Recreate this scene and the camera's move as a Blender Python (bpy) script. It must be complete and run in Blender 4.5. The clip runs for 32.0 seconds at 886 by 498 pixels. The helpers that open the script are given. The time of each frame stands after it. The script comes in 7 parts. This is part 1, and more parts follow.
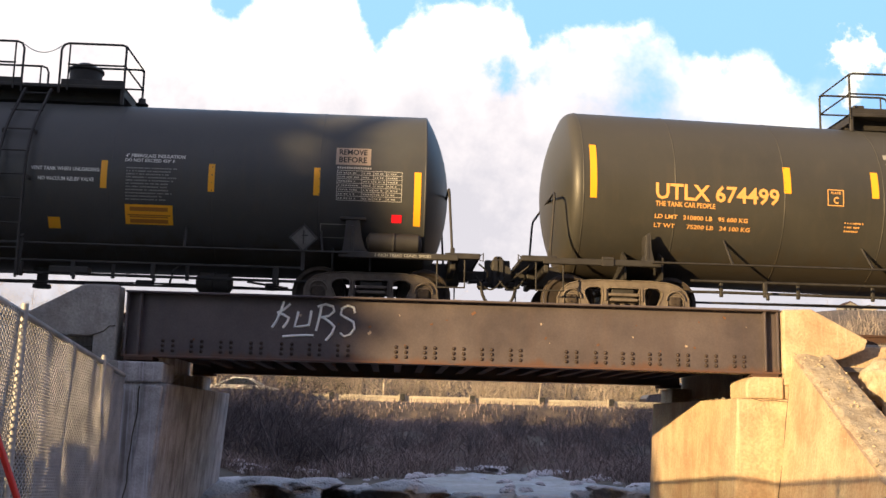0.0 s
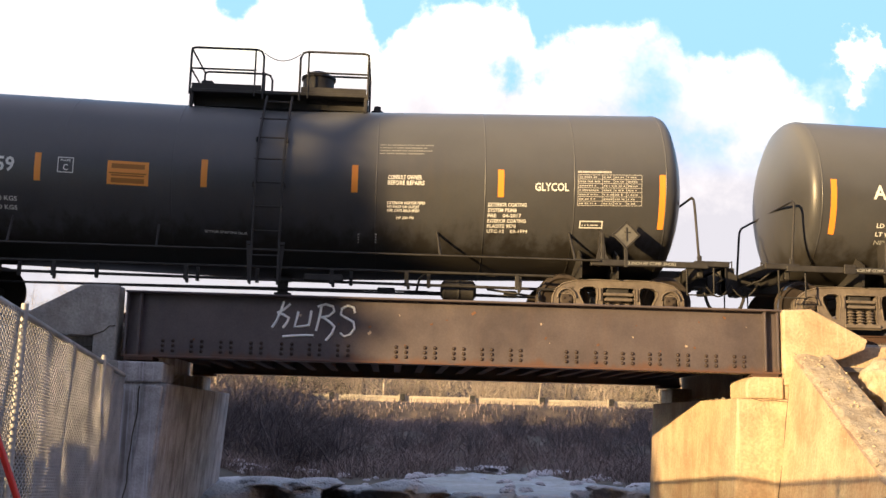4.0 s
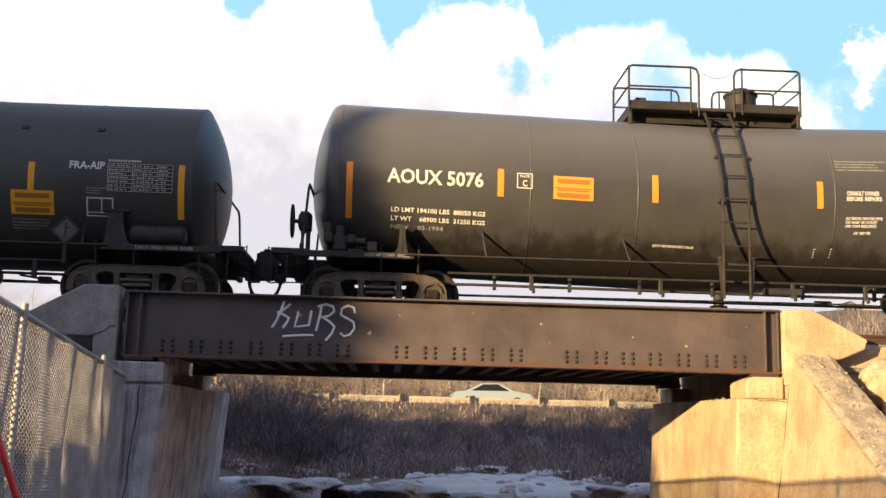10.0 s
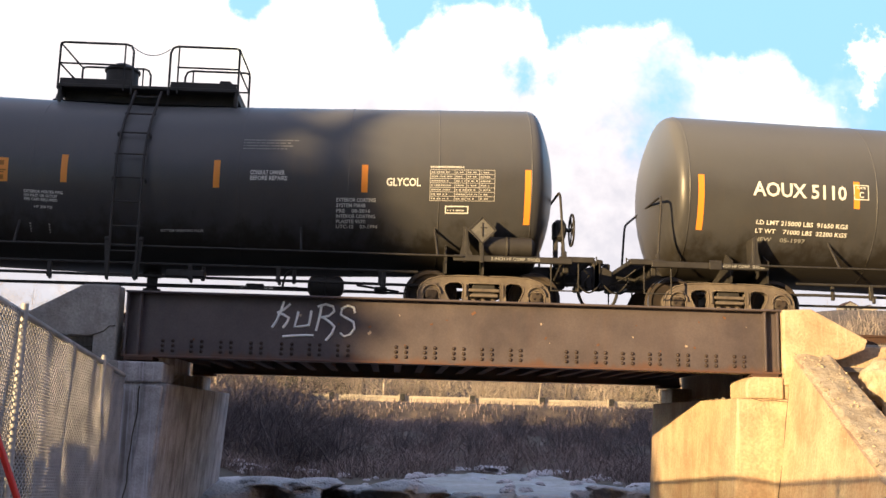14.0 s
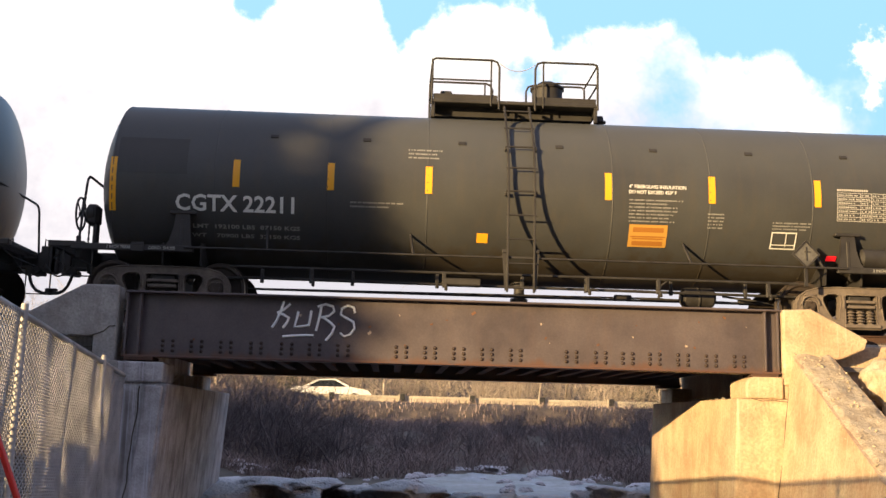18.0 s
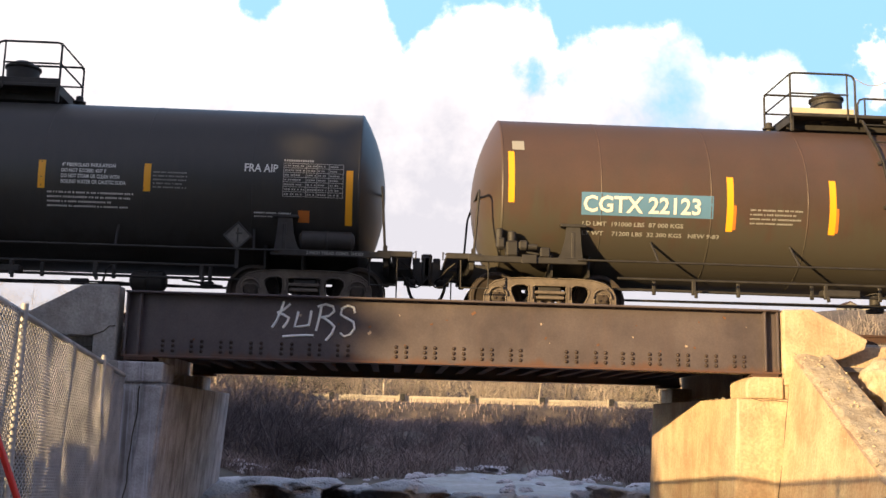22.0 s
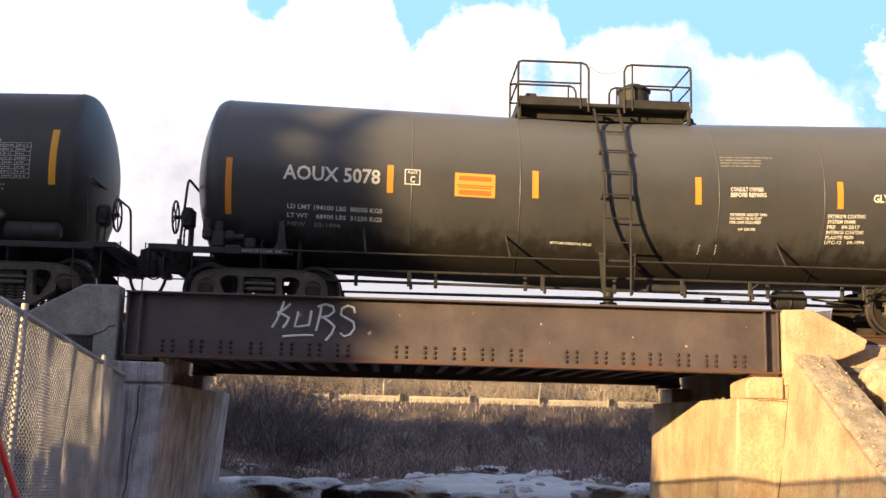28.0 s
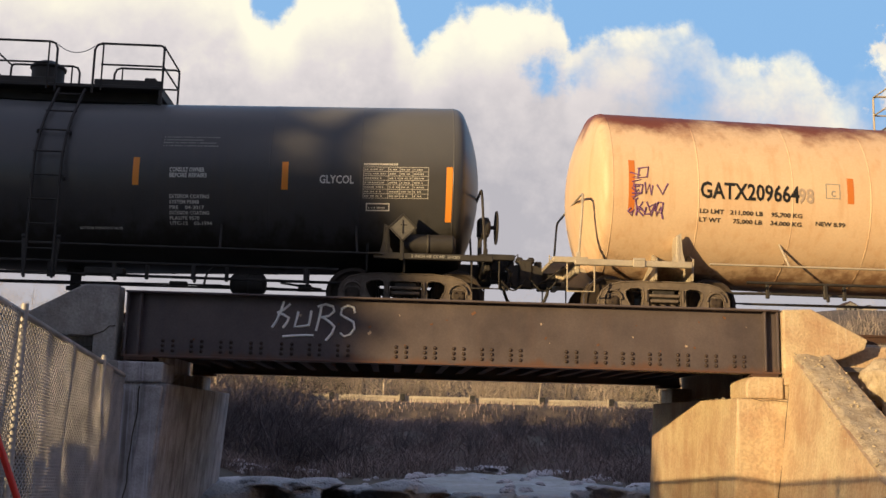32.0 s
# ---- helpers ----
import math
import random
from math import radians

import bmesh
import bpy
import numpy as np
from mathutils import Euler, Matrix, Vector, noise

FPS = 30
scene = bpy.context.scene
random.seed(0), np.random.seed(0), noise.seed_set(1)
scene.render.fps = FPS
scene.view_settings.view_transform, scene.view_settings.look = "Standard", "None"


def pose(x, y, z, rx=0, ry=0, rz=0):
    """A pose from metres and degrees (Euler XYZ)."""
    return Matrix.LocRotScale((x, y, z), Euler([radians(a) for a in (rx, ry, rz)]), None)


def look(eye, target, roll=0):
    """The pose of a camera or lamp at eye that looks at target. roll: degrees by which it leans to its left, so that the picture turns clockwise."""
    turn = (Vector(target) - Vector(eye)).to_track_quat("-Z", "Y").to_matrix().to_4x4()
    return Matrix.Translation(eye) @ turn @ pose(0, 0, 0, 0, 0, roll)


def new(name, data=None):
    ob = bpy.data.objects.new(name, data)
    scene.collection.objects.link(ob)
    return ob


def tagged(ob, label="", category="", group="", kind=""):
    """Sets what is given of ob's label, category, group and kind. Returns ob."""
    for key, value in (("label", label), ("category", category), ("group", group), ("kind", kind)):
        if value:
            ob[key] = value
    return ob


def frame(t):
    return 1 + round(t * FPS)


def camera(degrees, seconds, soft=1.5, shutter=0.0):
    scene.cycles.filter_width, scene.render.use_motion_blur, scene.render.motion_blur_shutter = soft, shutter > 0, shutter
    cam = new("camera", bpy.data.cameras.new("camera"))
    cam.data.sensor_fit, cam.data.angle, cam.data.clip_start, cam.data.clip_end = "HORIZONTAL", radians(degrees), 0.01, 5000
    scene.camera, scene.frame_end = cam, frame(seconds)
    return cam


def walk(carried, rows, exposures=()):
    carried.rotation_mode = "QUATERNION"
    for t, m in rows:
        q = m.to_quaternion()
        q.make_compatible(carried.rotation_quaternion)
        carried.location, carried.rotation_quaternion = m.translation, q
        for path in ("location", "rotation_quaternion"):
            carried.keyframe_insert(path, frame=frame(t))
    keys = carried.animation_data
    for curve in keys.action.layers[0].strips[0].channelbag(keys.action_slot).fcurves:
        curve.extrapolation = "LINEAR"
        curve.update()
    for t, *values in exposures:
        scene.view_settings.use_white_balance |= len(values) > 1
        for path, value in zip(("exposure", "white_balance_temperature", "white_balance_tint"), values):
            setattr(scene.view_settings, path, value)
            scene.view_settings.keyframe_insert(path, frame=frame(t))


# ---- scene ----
cam = camera(45.5, 32.0, soft=1.5)
EYE = Vector((0.0, 0.0, 1.45))
m_cam = Matrix.Translation(EYE) @ Euler((radians(90 + 9.27), 0, radians(-2.61))).to_matrix().to_4x4() @ pose(0, 0, 0, 0, 0, 1.45)
EXPOSURES = [(0, 1.08), (1, 1.16), (3, 1.21), (6, 1.11), (8, 1.21), (11, 1.11), (14, 1.21), (17, 1.16), (20, 1.21), (22.8, 1.16), (24.0, 0.95), (25.0, 0.45), (25.6, 0.5), (26.8, 1.16), (28, 1.21), (29, 1.16), (30, 1.18), (31, 0.55), (32.0, 0.45)]
walk(cam, [(0, m_cam), (32.0, m_cam)], EXPOSURES)

# ---- light: low warm sun from behind the left shoulder, broken cloud ----
SUN_EL, SUN_DIR = 7.9, Vector((0.722, 0.692, -0.138))
world = bpy.data.worlds.new("sky")
scene.world = world
world.use_nodes = True
wn, wl = world.node_tree.nodes, world.node_tree.links
sky_tex = wn.new("ShaderNodeTexSky")
sky_tex.sky_type, sky_tex.sun_disc = "NISHITA", False
sky_tex.dust_density, sky_tex.ozone_density = 0.3, 4.0
sky_tex.sun_elevation, sky_tex.sun_rotation = radians(SUN_EL), math.atan2(-SUN_DIR.x, -SUN_DIR.y)
# broken cloud over the whole dome
dome, puff, cut, veil = wn.new("ShaderNodeTexCoord"), wn.new("ShaderNodeTexNoise"), wn.new("ShaderNodeMapRange"), wn.new("ShaderNodeMix")
puff.inputs["Scale"].default_value, puff.inputs["Detail"].default_value = 2.6, 5
cut.inputs["From Min"].default_value, cut.inputs["From Max"].default_value = 0.42, 0.6
veil.data_type = "RGBA"
veil.inputs["B"].default_value = (4.5, 4.25, 5.2, 1)
wl.new(dome.outputs["Generated"], puff.inputs["Vector"])
wl.new(puff.outputs["Fac"], cut.inputs["Value"])
wl.new(cut.outputs["Result"], veil.inputs["Factor"])
wl.new(sky_tex.outputs[0], veil.inputs["A"])
wl.new(veil.outputs["Result"], wn["Background"].inputs[0])
wn["Background"].inputs[1].default_value = 0.085
sun = new("sun", bpy.data.lights.new("sun", "SUN"))
sun.data.energy, sun.data.angle, sun.data.color = 5.0, radians(0.45), (1.0, 0.69, 0.33)
sun.matrix_world = look((-50, -50, 30), Vector((-50, -50, 30)) + SUN_DIR)

# ---- materials ----
def surface(name, base, rough=0.6, metal=0.0, dark=None, scale=3.0, fine=40.0, amount=0.5, bump=0.15, streak=0.0, streak_colour=(0.05, 0.03, 0.02), coat=0.0, island=0.0, low=None, high=None, run=(5.0, 0.35), fine_streak=None, dust_sheen=None):
    """Painted, mineral or woody surface: base colour broken by large stains and fine grain, with relief; streak adds run marks down the faces."""
    m = bpy.data.materials.new(name)
    m.use_nodes = True
    n, l = m.node_tree.nodes, m.node_tree.links
    b = n["Principled BSDF"]
    co = n.new("ShaderNodeTexCoord")
    big, small = n.new("ShaderNodeTexNoise"), n.new("ShaderNodeTexNoise")
    big.inputs["Scale"].default_value, small.inputs["Scale"].default_value = scale, fine
    big.inputs["Detail"].default_value, small.inputs["Detail"].default_value = 5, 3
    big.inputs["Roughness"].default_value = 0.62
    for t in (big, small):
        l.new(co.outputs["Object"], t.inputs["Vector"])
    ramp = n.new("ShaderNodeValToRGB")
    ramp.color_ramp.elements[0].position, ramp.color_ramp.elements[1].position = 0.36, 0.66
    l.new(big.outputs["Fac"], ramp.inputs["Fac"])
    mix = n.new("ShaderNodeMix")
    mix.data_type = "RGBA"
    dk = dark or tuple(c * 0.55 for c in base)
    mix.inputs["A"].default_value, mix.inputs["B"].default_value = (*dk, 1), (*base, 1)
    l.new(ramp.outputs["Color"], mix.inputs["Factor"])
    grain = n.new("ShaderNodeMix")
    grain.data_type, grain.blend_type = "RGBA", "MULTIPLY"
    grain.inputs["Factor"].default_value = amount
    tone = n.new("ShaderNodeMapRange")
    tone.inputs["To Min"].default_value, tone.inputs["To Max"].default_value = 0.45, 1.45
    l.new(small.outputs["Fac"], tone.inputs["Value"])
    l.new(mix.outputs["Result"], grain.inputs["A"])
    l.new(tone.outputs["Result"], grain.inputs["B"])
    out = grain.outputs["Result"]
    if streak:
        mp = n.new("ShaderNodeMapping")
        mp.inputs["Scale"].default_value = (run[0], run[0], run[1])
        st = n.new("ShaderNodeTexNoise")
        st.inputs["Scale"].default_value, st.inputs["Detail"].default_value = 1.6, 6
        l.new(co.outputs["Object"], mp.inputs["Vector"])
        l.new(mp.outputs["Vector"], st.inputs["Vector"])
        sr = n.new("ShaderNodeValToRGB")
        sr.color_ramp.elements[0].position, sr.color_ramp.elements[1].position = 0.5, 0.72
        l.new(st.outputs["Fac"], sr.inputs["Fac"])
        k = n.new("ShaderNodeMath")
        k.operation = "MULTIPLY"
        k.inputs[1].default_value = streak
        l.new(sr.outputs["Color"], k.inputs[0])
        sm = n.new("ShaderNodeMix")
        sm.data_type = "RGBA"
        sm.inputs["B"].default_value = (*streak_colour, 1)
        l.new(k.outputs[0], sm.inputs["Factor"])
        l.new(out, sm.inputs["A"])
        out = sm.outputs["Result"]
    if fine_streak:
        mp = n.new("ShaderNodeMapping")
        mp.inputs["Scale"].default_value = (16.0, 16.0, 0.5)
        st = n.new("ShaderNodeTexNoise")
        st.inputs["Scale"].default_value, st.inputs["Detail"].default_value = 1.5, 4
        l.new(co.outputs["Object"], mp.inputs["Vector"])
        l.new(mp.outputs["Vector"], st.inputs["Vector"])
        sr = n.new("ShaderNodeMapRange")
        sr.inputs["From Min"].default_value, sr.inputs["From Max"].default_value = 0.55, 0.75
        sr.inputs["To Max"].default_value = fine_streak[0]
        l.new(st.outputs["Fac"], sr.inputs["Value"])
        sm = n.new("ShaderNodeMix")
        sm.data_type = "RGBA"
        sm.inputs["B"].default_value = (*fine_streak[1], 1)
        l.new(sr.outputs["Result"], sm.inputs["Factor"])
        l.new(out, sm.inputs["A"])
        out = sm.outputs["Result"]
    if dust_sheen:
        # sky sheen on the dusty upper side, painted into the colour: tint, heights between which it thickens
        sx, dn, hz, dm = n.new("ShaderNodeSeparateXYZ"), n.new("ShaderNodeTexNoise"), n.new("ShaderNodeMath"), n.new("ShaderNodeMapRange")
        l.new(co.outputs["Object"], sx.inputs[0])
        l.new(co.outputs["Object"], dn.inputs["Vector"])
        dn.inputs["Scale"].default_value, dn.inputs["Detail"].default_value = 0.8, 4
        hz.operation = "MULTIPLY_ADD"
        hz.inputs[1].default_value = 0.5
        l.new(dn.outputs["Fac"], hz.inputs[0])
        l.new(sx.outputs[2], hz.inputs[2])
        dm.inputs["From Min"].default_value, dm.inputs["From Max"].default_value = dust_sheen[1] + 0.25, dust_sheen[2] + 0.25
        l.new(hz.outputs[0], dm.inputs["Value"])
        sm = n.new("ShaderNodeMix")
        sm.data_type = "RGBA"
        sm.inputs["B"].default_value = (*dust_sheen[0], 1)
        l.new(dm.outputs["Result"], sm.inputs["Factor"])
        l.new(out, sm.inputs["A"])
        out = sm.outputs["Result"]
    for spec, up in ((low, -1), (high, 1)):
        # tint spreading up from below (grime, a darker foot on the blacks) or rust from the top: colour, height, spread
        if not spec:
            continue
        tint, level, spread, run_x = (*spec, 3.0)[:4]
        sx = n.new("ShaderNodeSeparateXYZ")
        l.new(co.outputs["Object"], sx.inputs[0])
        mp = n.new("ShaderNodeMapping")
        mp.inputs["Scale"].default_value = (1.0, 1.0, 0.5) if up > 0 else (run_x, 3.0 if run_x < 4 else 0.5, 0.4)
        gn = n.new("ShaderNodeTexNoise")
        gn.inputs["Scale"].default_value, gn.inputs["Detail"].default_value = 1.3, 8
        gn.inputs["Roughness"].default_value = 0.65
        l.new(co.outputs["Object"], mp.inputs["Vector"])
        l.new(mp.outputs["Vector"], gn.inputs["Vector"])
        ma = n.new("ShaderNodeMath")
        ma.operation = "MULTIPLY_ADD"
        ma.inputs[1].default_value = spread * 3
        l.new(gn.outputs["Fac"], ma.inputs[0])
        l.new(sx.outputs[2], ma.inputs[2])
        mr = n.new("ShaderNodeMapRange")
        mr.interpolation_type = "SMOOTHSTEP"
        mr.inputs["From Min"].default_value, mr.inputs["From Max"].default_value = level + spread * 1.5 - up * spread * 0.5, level + spread * 1.5 + up * spread * 0.5
        l.new(ma.outputs[0], mr.inputs["Value"])
        mm = n.new("ShaderNodeMix")
        mm.data_type = "RGBA"
        mm.inputs["B"].default_value = (*tint, 1)
        l.new(mr.outputs["Result"], mm.inputs["Factor"])
        l.new(out, mm.inputs["A"])
        out = mm.outputs["Result"]
    if island:
        geo = n.new("ShaderNodeNewGeometry")
        iv = n.new("ShaderNodeMapRange")
        iv.inputs["To Min"].default_value, iv.inputs["To Max"].default_value = 1 - island, 1 + island
        l.new(geo.outputs["Random Per Island"], iv.inputs["Value"])
        im = n.new("ShaderNodeMix")
        im.data_type, im.blend_type = "RGBA", "MULTIPLY"
        im.inputs["Factor"].default_value = 1
        l.new(out, im.inputs["A"])
        l.new(iv.outputs["Result"], im.inputs["B"])
        out = im.outputs["Result"]
    l.new(out, b.inputs["Base Color"])
    rr = n.new("ShaderNodeMapRange")
    rr.inputs["To Min"].default_value, rr.inputs["To Max"].default_value = max(0.05, rough - 0.12), min(1, rough + 0.12)
    l.new(big.outputs["Fac"], rr.inputs["Value"])
    l.new(rr.outputs["Result"], b.inputs["Roughness"])
    b.inputs["Metallic"].default_value, b.inputs["Coat Weight"].default_value = metal, coat
    if bump:
        bp = n.new("ShaderNodeBump")
        bp.inputs["Strength"].default_value, bp.inputs["Distance"].default_value = bump, 0.02
        l.new(small.outputs["Fac"], bp.inputs["Height"])
        l.new(bp.outputs["Normal"], b.inputs["Normal"])
    return m


def plain(name, base, rough=0.5, metal=0.0, glow=0.0):
    m = bpy.data.materials.new(name)
    m.use_nodes = True
    b = m.node_tree.nodes["Principled BSDF"]
    b.inputs["Base Color"].default_value, b.inputs["Roughness"].default_value, b.inputs["Metallic"].default_value = (*base, 1), rough, metal
    if glow:
        b.inputs["Emission Color"].default_value, b.inputs["Emission Strength"].default_value = (*base, 1), glow
    return m


M = dict(
    # the four black paints are lightened towards the top, as sky light would
    black=surface("black_tank_paint", (0.066, 0.067, 0.07), 0.4, 0, (0.05, 0.05, 0.054), 0.5, 60, 0.3, 0.02, 0.25, (0.075, 0.065, 0.055), low=((0.025, 0.022, 0.018), 1.35, 0.5), dust_sheen=((0.172, 0.178, 0.182), 2.25, 4.2)),
    olive=surface("dull_black_tank_paint", (0.06, 0.062, 0.061), 0.5, 0, (0.046, 0.047, 0.047), 0.6, 50, 0.3, 0.02, 0.3, (0.075, 0.064, 0.048), low=((0.045, 0.037, 0.026), 1.1, 0.4), dust_sheen=((0.1, 0.104, 0.1), 2.4, 4.1)),
    umber=surface("brownish_black_tank_paint", (0.05, 0.0475, 0.041), 0.5, 0, (0.037, 0.036, 0.032), 0.6, 50, 0.3, 0.02, 0.3, (0.07, 0.06, 0.045), low=((0.045, 0.037, 0.026), 1.15, 0.4), dust_sheen=((0.07, 0.067, 0.056), 2.4, 4.1)),
    jet=surface("cleaner_black_tank_paint", (0.04, 0.0395, 0.037), 0.45, 0, (0.03, 0.029, 0.027), 0.6, 50, 0.3, 0.02, 0.25, (0.055, 0.048, 0.038), low=((0.025, 0.022, 0.018), 1.2, 0.45), dust_sheen=((0.055, 0.053, 0.046), 2.4, 4.1)),
    brown=surface("brown_tank_paint", (0.085, 0.05, 0.038), 0.5, 0, (0.06, 0.04, 0.032), 0.6, 50, 0.35, 0.02, 0.3, (0.06, 0.05, 0.04), low=((0.062, 0.055, 0.042), 1.75, 0.9)),
    white=surface("soiled_white_tank_paint", (0.7, 0.69, 0.58), 0.5, 0, (0.66, 0.65, 0.55), 0.35, 40, 0.1, 0.02, 0.14, (0.36, 0.33, 0.26), low=((0.19, 0.165, 0.13), 1.02, 0.5, 11.0), fine_streak=(0.18, (0.25, 0.22, 0.17))),
    cream=surface("rust_stained_cream_tank_paint", (0.68, 0.52, 0.36), 0.55, 0, (0.64, 0.46, 0.3), 0.5, 30, 0.2, 0.03, 0.35, (0.5, 0.27, 0.13), low=((0.3, 0.17, 0.1), 0.95, 0.4), high=((0.17, 0.045, 0.025), 3.35, 0.5)),
    gear=surface("sooty_steel", (0.04, 0.037, 0.035), 0.65, 0.1, (0.022, 0.02, 0.019), 4, 60, 0.5, 0.1),
    truck=surface("dusty_cast_steel", (0.17, 0.14, 0.115), 0.8, 0.0, (0.1, 0.08, 0.068), 5, 60, 0.5, 0.2),
    wheel=surface("wheel_steel", (0.06, 0.044, 0.034), 0.65, 0.2, (0.035, 0.027, 0.022), 6, 60, 0.4, 0.05),
    tread=plain("polished_tread", (0.45, 0.43, 0.4), 0.3, 1.0),
    stripe=plain("yellow_reflective_sheet", (0.84, 0.4, 0.02), 0.4),
    stripe_amber=plain("amber_reflective_sheet", (0.78, 0.29, 0.04), 0.4),
    cream_plate=plain("dirty_cream_plate", (0.5, 0.44, 0.33), 0.6),
    blue_panel=plain("faded_blue_panel", (0.1, 0.22, 0.36), 0.5),
    teal=plain("teal_paint", (0.08, 0.25, 0.24), 0.5),
    tan_panel=plain("tan_panel", (0.42, 0.33, 0.26), 0.6),
    # darker orange, for the sign of a single car
    stripe_dark=plain("dark_orange_sheet", (0.26, 0.14, 0.03), 0.6),
    primer=surface("pinkish_primer", (0.48, 0.27, 0.19), 0.6, 0, None, 5, 40, 0.3, 0.03),
    stripe_dim=plain("dusty_yellow_sheet", (0.5, 0.27, 0.05), 0.6),
    brown_patch=surface("faded_brown_patch", (0.072, 0.056, 0.042), 0.55, 0, None, 3, 40, 0.3, 0.02),
    stripe_dull=plain("orange_reflective_sheet", (0.55, 0.17, 0.03), 0.5),
    sign=plain("orange_sign_paint", (0.8, 0.31, 0.05), 0.5),
    ink=plain("black_lettering", (0.015, 0.015, 0.015), 0.5),
    letter=plain("white_lettering", (0.72, 0.72, 0.68), 0.5),
    stencil=plain("dusty_white_stencil", (0.5, 0.49, 0.45), 0.6),
    amber=plain("amber_lettering", (0.72, 0.38, 0.12), 0.5),
    faint=plain("faded_lettering", (0.3, 0.3, 0.28), 0.6),
    # the reflectors' gleam is painted as a weak glow
    lamp=plain("glowing_red_reflector", (0.7, 0.01, 0.015), 0.3, 0, 0.4),
    placard=surface("dirty_placard_plate", (0.13, 0.125, 0.115), 0.6, 0, None, 5, 40, 0.4, 0.05),
    pale_gear=surface("soiled_cream_steel", (0.5, 0.47, 0.37), 0.6, 0, (0.36, 0.33, 0.26), 4, 40, 0.4, 0.05),
    grey=surface("grey_paint", (0.3, 0.29, 0.27), 0.6, 0, None, 4, 40, 0.4, 0.05),
    girder=surface("rusty_girder_paint", (0.122, 0.1, 0.104), 0.5, 0.1, (0.078, 0.064, 0.07), 1.3, 35, 0.4, 0.06, 0.16, (0.14, 0.09, 0.078), low=((0.125, 0.068, 0.05), 2.33, 0.13)),
    # darker than the girder: the rivets' shadow is put into the colour
    rivet=surface("shadowed_rivet_steel", (0.055, 0.036, 0.03), 0.7, 0.1, (0.03, 0.02, 0.018), 8, 60, 0.4, 0.1),
    rust=surface("rusted_steel", (0.1, 0.05, 0.032), 0.8, 0.1, (0.05, 0.028, 0.02), 3, 40, 0.5, 0.2),
    concrete=surface("weathered_concrete", (0.58, 0.48, 0.32), 0.85, 0, (0.45, 0.31, 0.2), 2.0, 26, 0.75, 0.7, 0.7, (0.36, 0.22, 0.13), run=(1.1, 0.45), fine_streak=(0.4, (0.66, 0.6, 0.47))),
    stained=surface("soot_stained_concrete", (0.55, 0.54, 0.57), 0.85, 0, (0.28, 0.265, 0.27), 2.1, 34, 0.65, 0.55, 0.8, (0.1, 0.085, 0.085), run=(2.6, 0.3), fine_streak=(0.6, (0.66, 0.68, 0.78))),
    grey_concrete=surface("speckled_grey_concrete", (0.4, 0.385, 0.37), 0.9, 0, (0.25, 0.235, 0.225), 2.4, 30, 0.7, 0.7, 0.4, (0.12, 0.1, 0.09), run=(2.0, 0.4)),
    crack=plain("crack_shadow", (0.06, 0.045, 0.03), 0.9),
    rough_concrete=surface("spalled_concrete", (0.56, 0.48, 0.35), 0.9, 0, (0.36, 0.29, 0.2), 5, 28, 0.8, 0.9),
    ballast=surface("ballast_stone", (0.3, 0.27, 0.24), 0.9, 0, None, 6, 30, 0.6, 0.5, island=0.35),
    timber=surface("tie_timber", (0.09, 0.07, 0.055), 0.85, 0, None, 3, 30, 0.6, 0.3),
    galv=surface("galvanised_wire", (0.5, 0.49, 0.5), 0.5, 0.15, (0.28, 0.28, 0.29), 3, 50, 0.3, 0.05),
    red=plain("red_paint", (0.6, 0.03, 0.02), 0.4),
    snow=surface("old_snow", (0.72, 0.74, 0.78), 0.7, 0, (0.5, 0.5, 0.52), 1.2, 14, 0.4, 0.5),
    straw=surface("dry_grass", (0.31, 0.24, 0.22), 0.85, 0, (0.2, 0.155, 0.15), 0.5, 20, 0.4, 0, island=0.5),
    twig=surface("bare_twigs", (0.2, 0.17, 0.175), 0.85, 0, None, 3, 20, 0.4, 0, island=0.4),
    rust_spot=surface("rust_blister", (0.2, 0.1, 0.06), 0.9, 0, None, 8, 40, 0.5, 0.3),
    bark=surface("pale_bark", (0.52, 0.44, 0.35), 0.85, 0, (0.32, 0.26, 0.2), 3, 20, 0.5, 0.3, island=0.3),
    needle=surface("spruce_needles", (0.05, 0.08, 0.04), 0.8, 0, (0.03, 0.05, 0.025), 1, 10, 0.4, 0, island=0.4),
    rail_beam=surface("weathered_guardrail", (0.5, 0.45, 0.36), 0.6, 0.2, (0.4, 0.35, 0.28), 2, 30, 0.3, 0.1),
    asphalt=surface("asphalt", (0.06, 0.058, 0.056), 0.9, 0, None, 1, 40, 0.5, 0.2),
    spray=plain("white_spray_paint", (0.9, 0.9, 0.9), 0.6),
    tag=plain("purple_spray_paint", (0.16, 0.07, 0.22), 0.6),
    tag_dark=plain("black_spray_paint", (0.05, 0.045, 0.04), 0.6),
    car_white=plain("white_car_paint", (0.75, 0.75, 0.75), 0.3),
    car_dark=plain("dark_car_paint", (0.012, 0.014, 0.03), 0.3),
    glass=plain("dark_glass", (0.02, 0.025, 0.03), 0.1),
    rubber=plain("tyre_rubber", (0.02, 0.02, 0.02), 0.8),
)


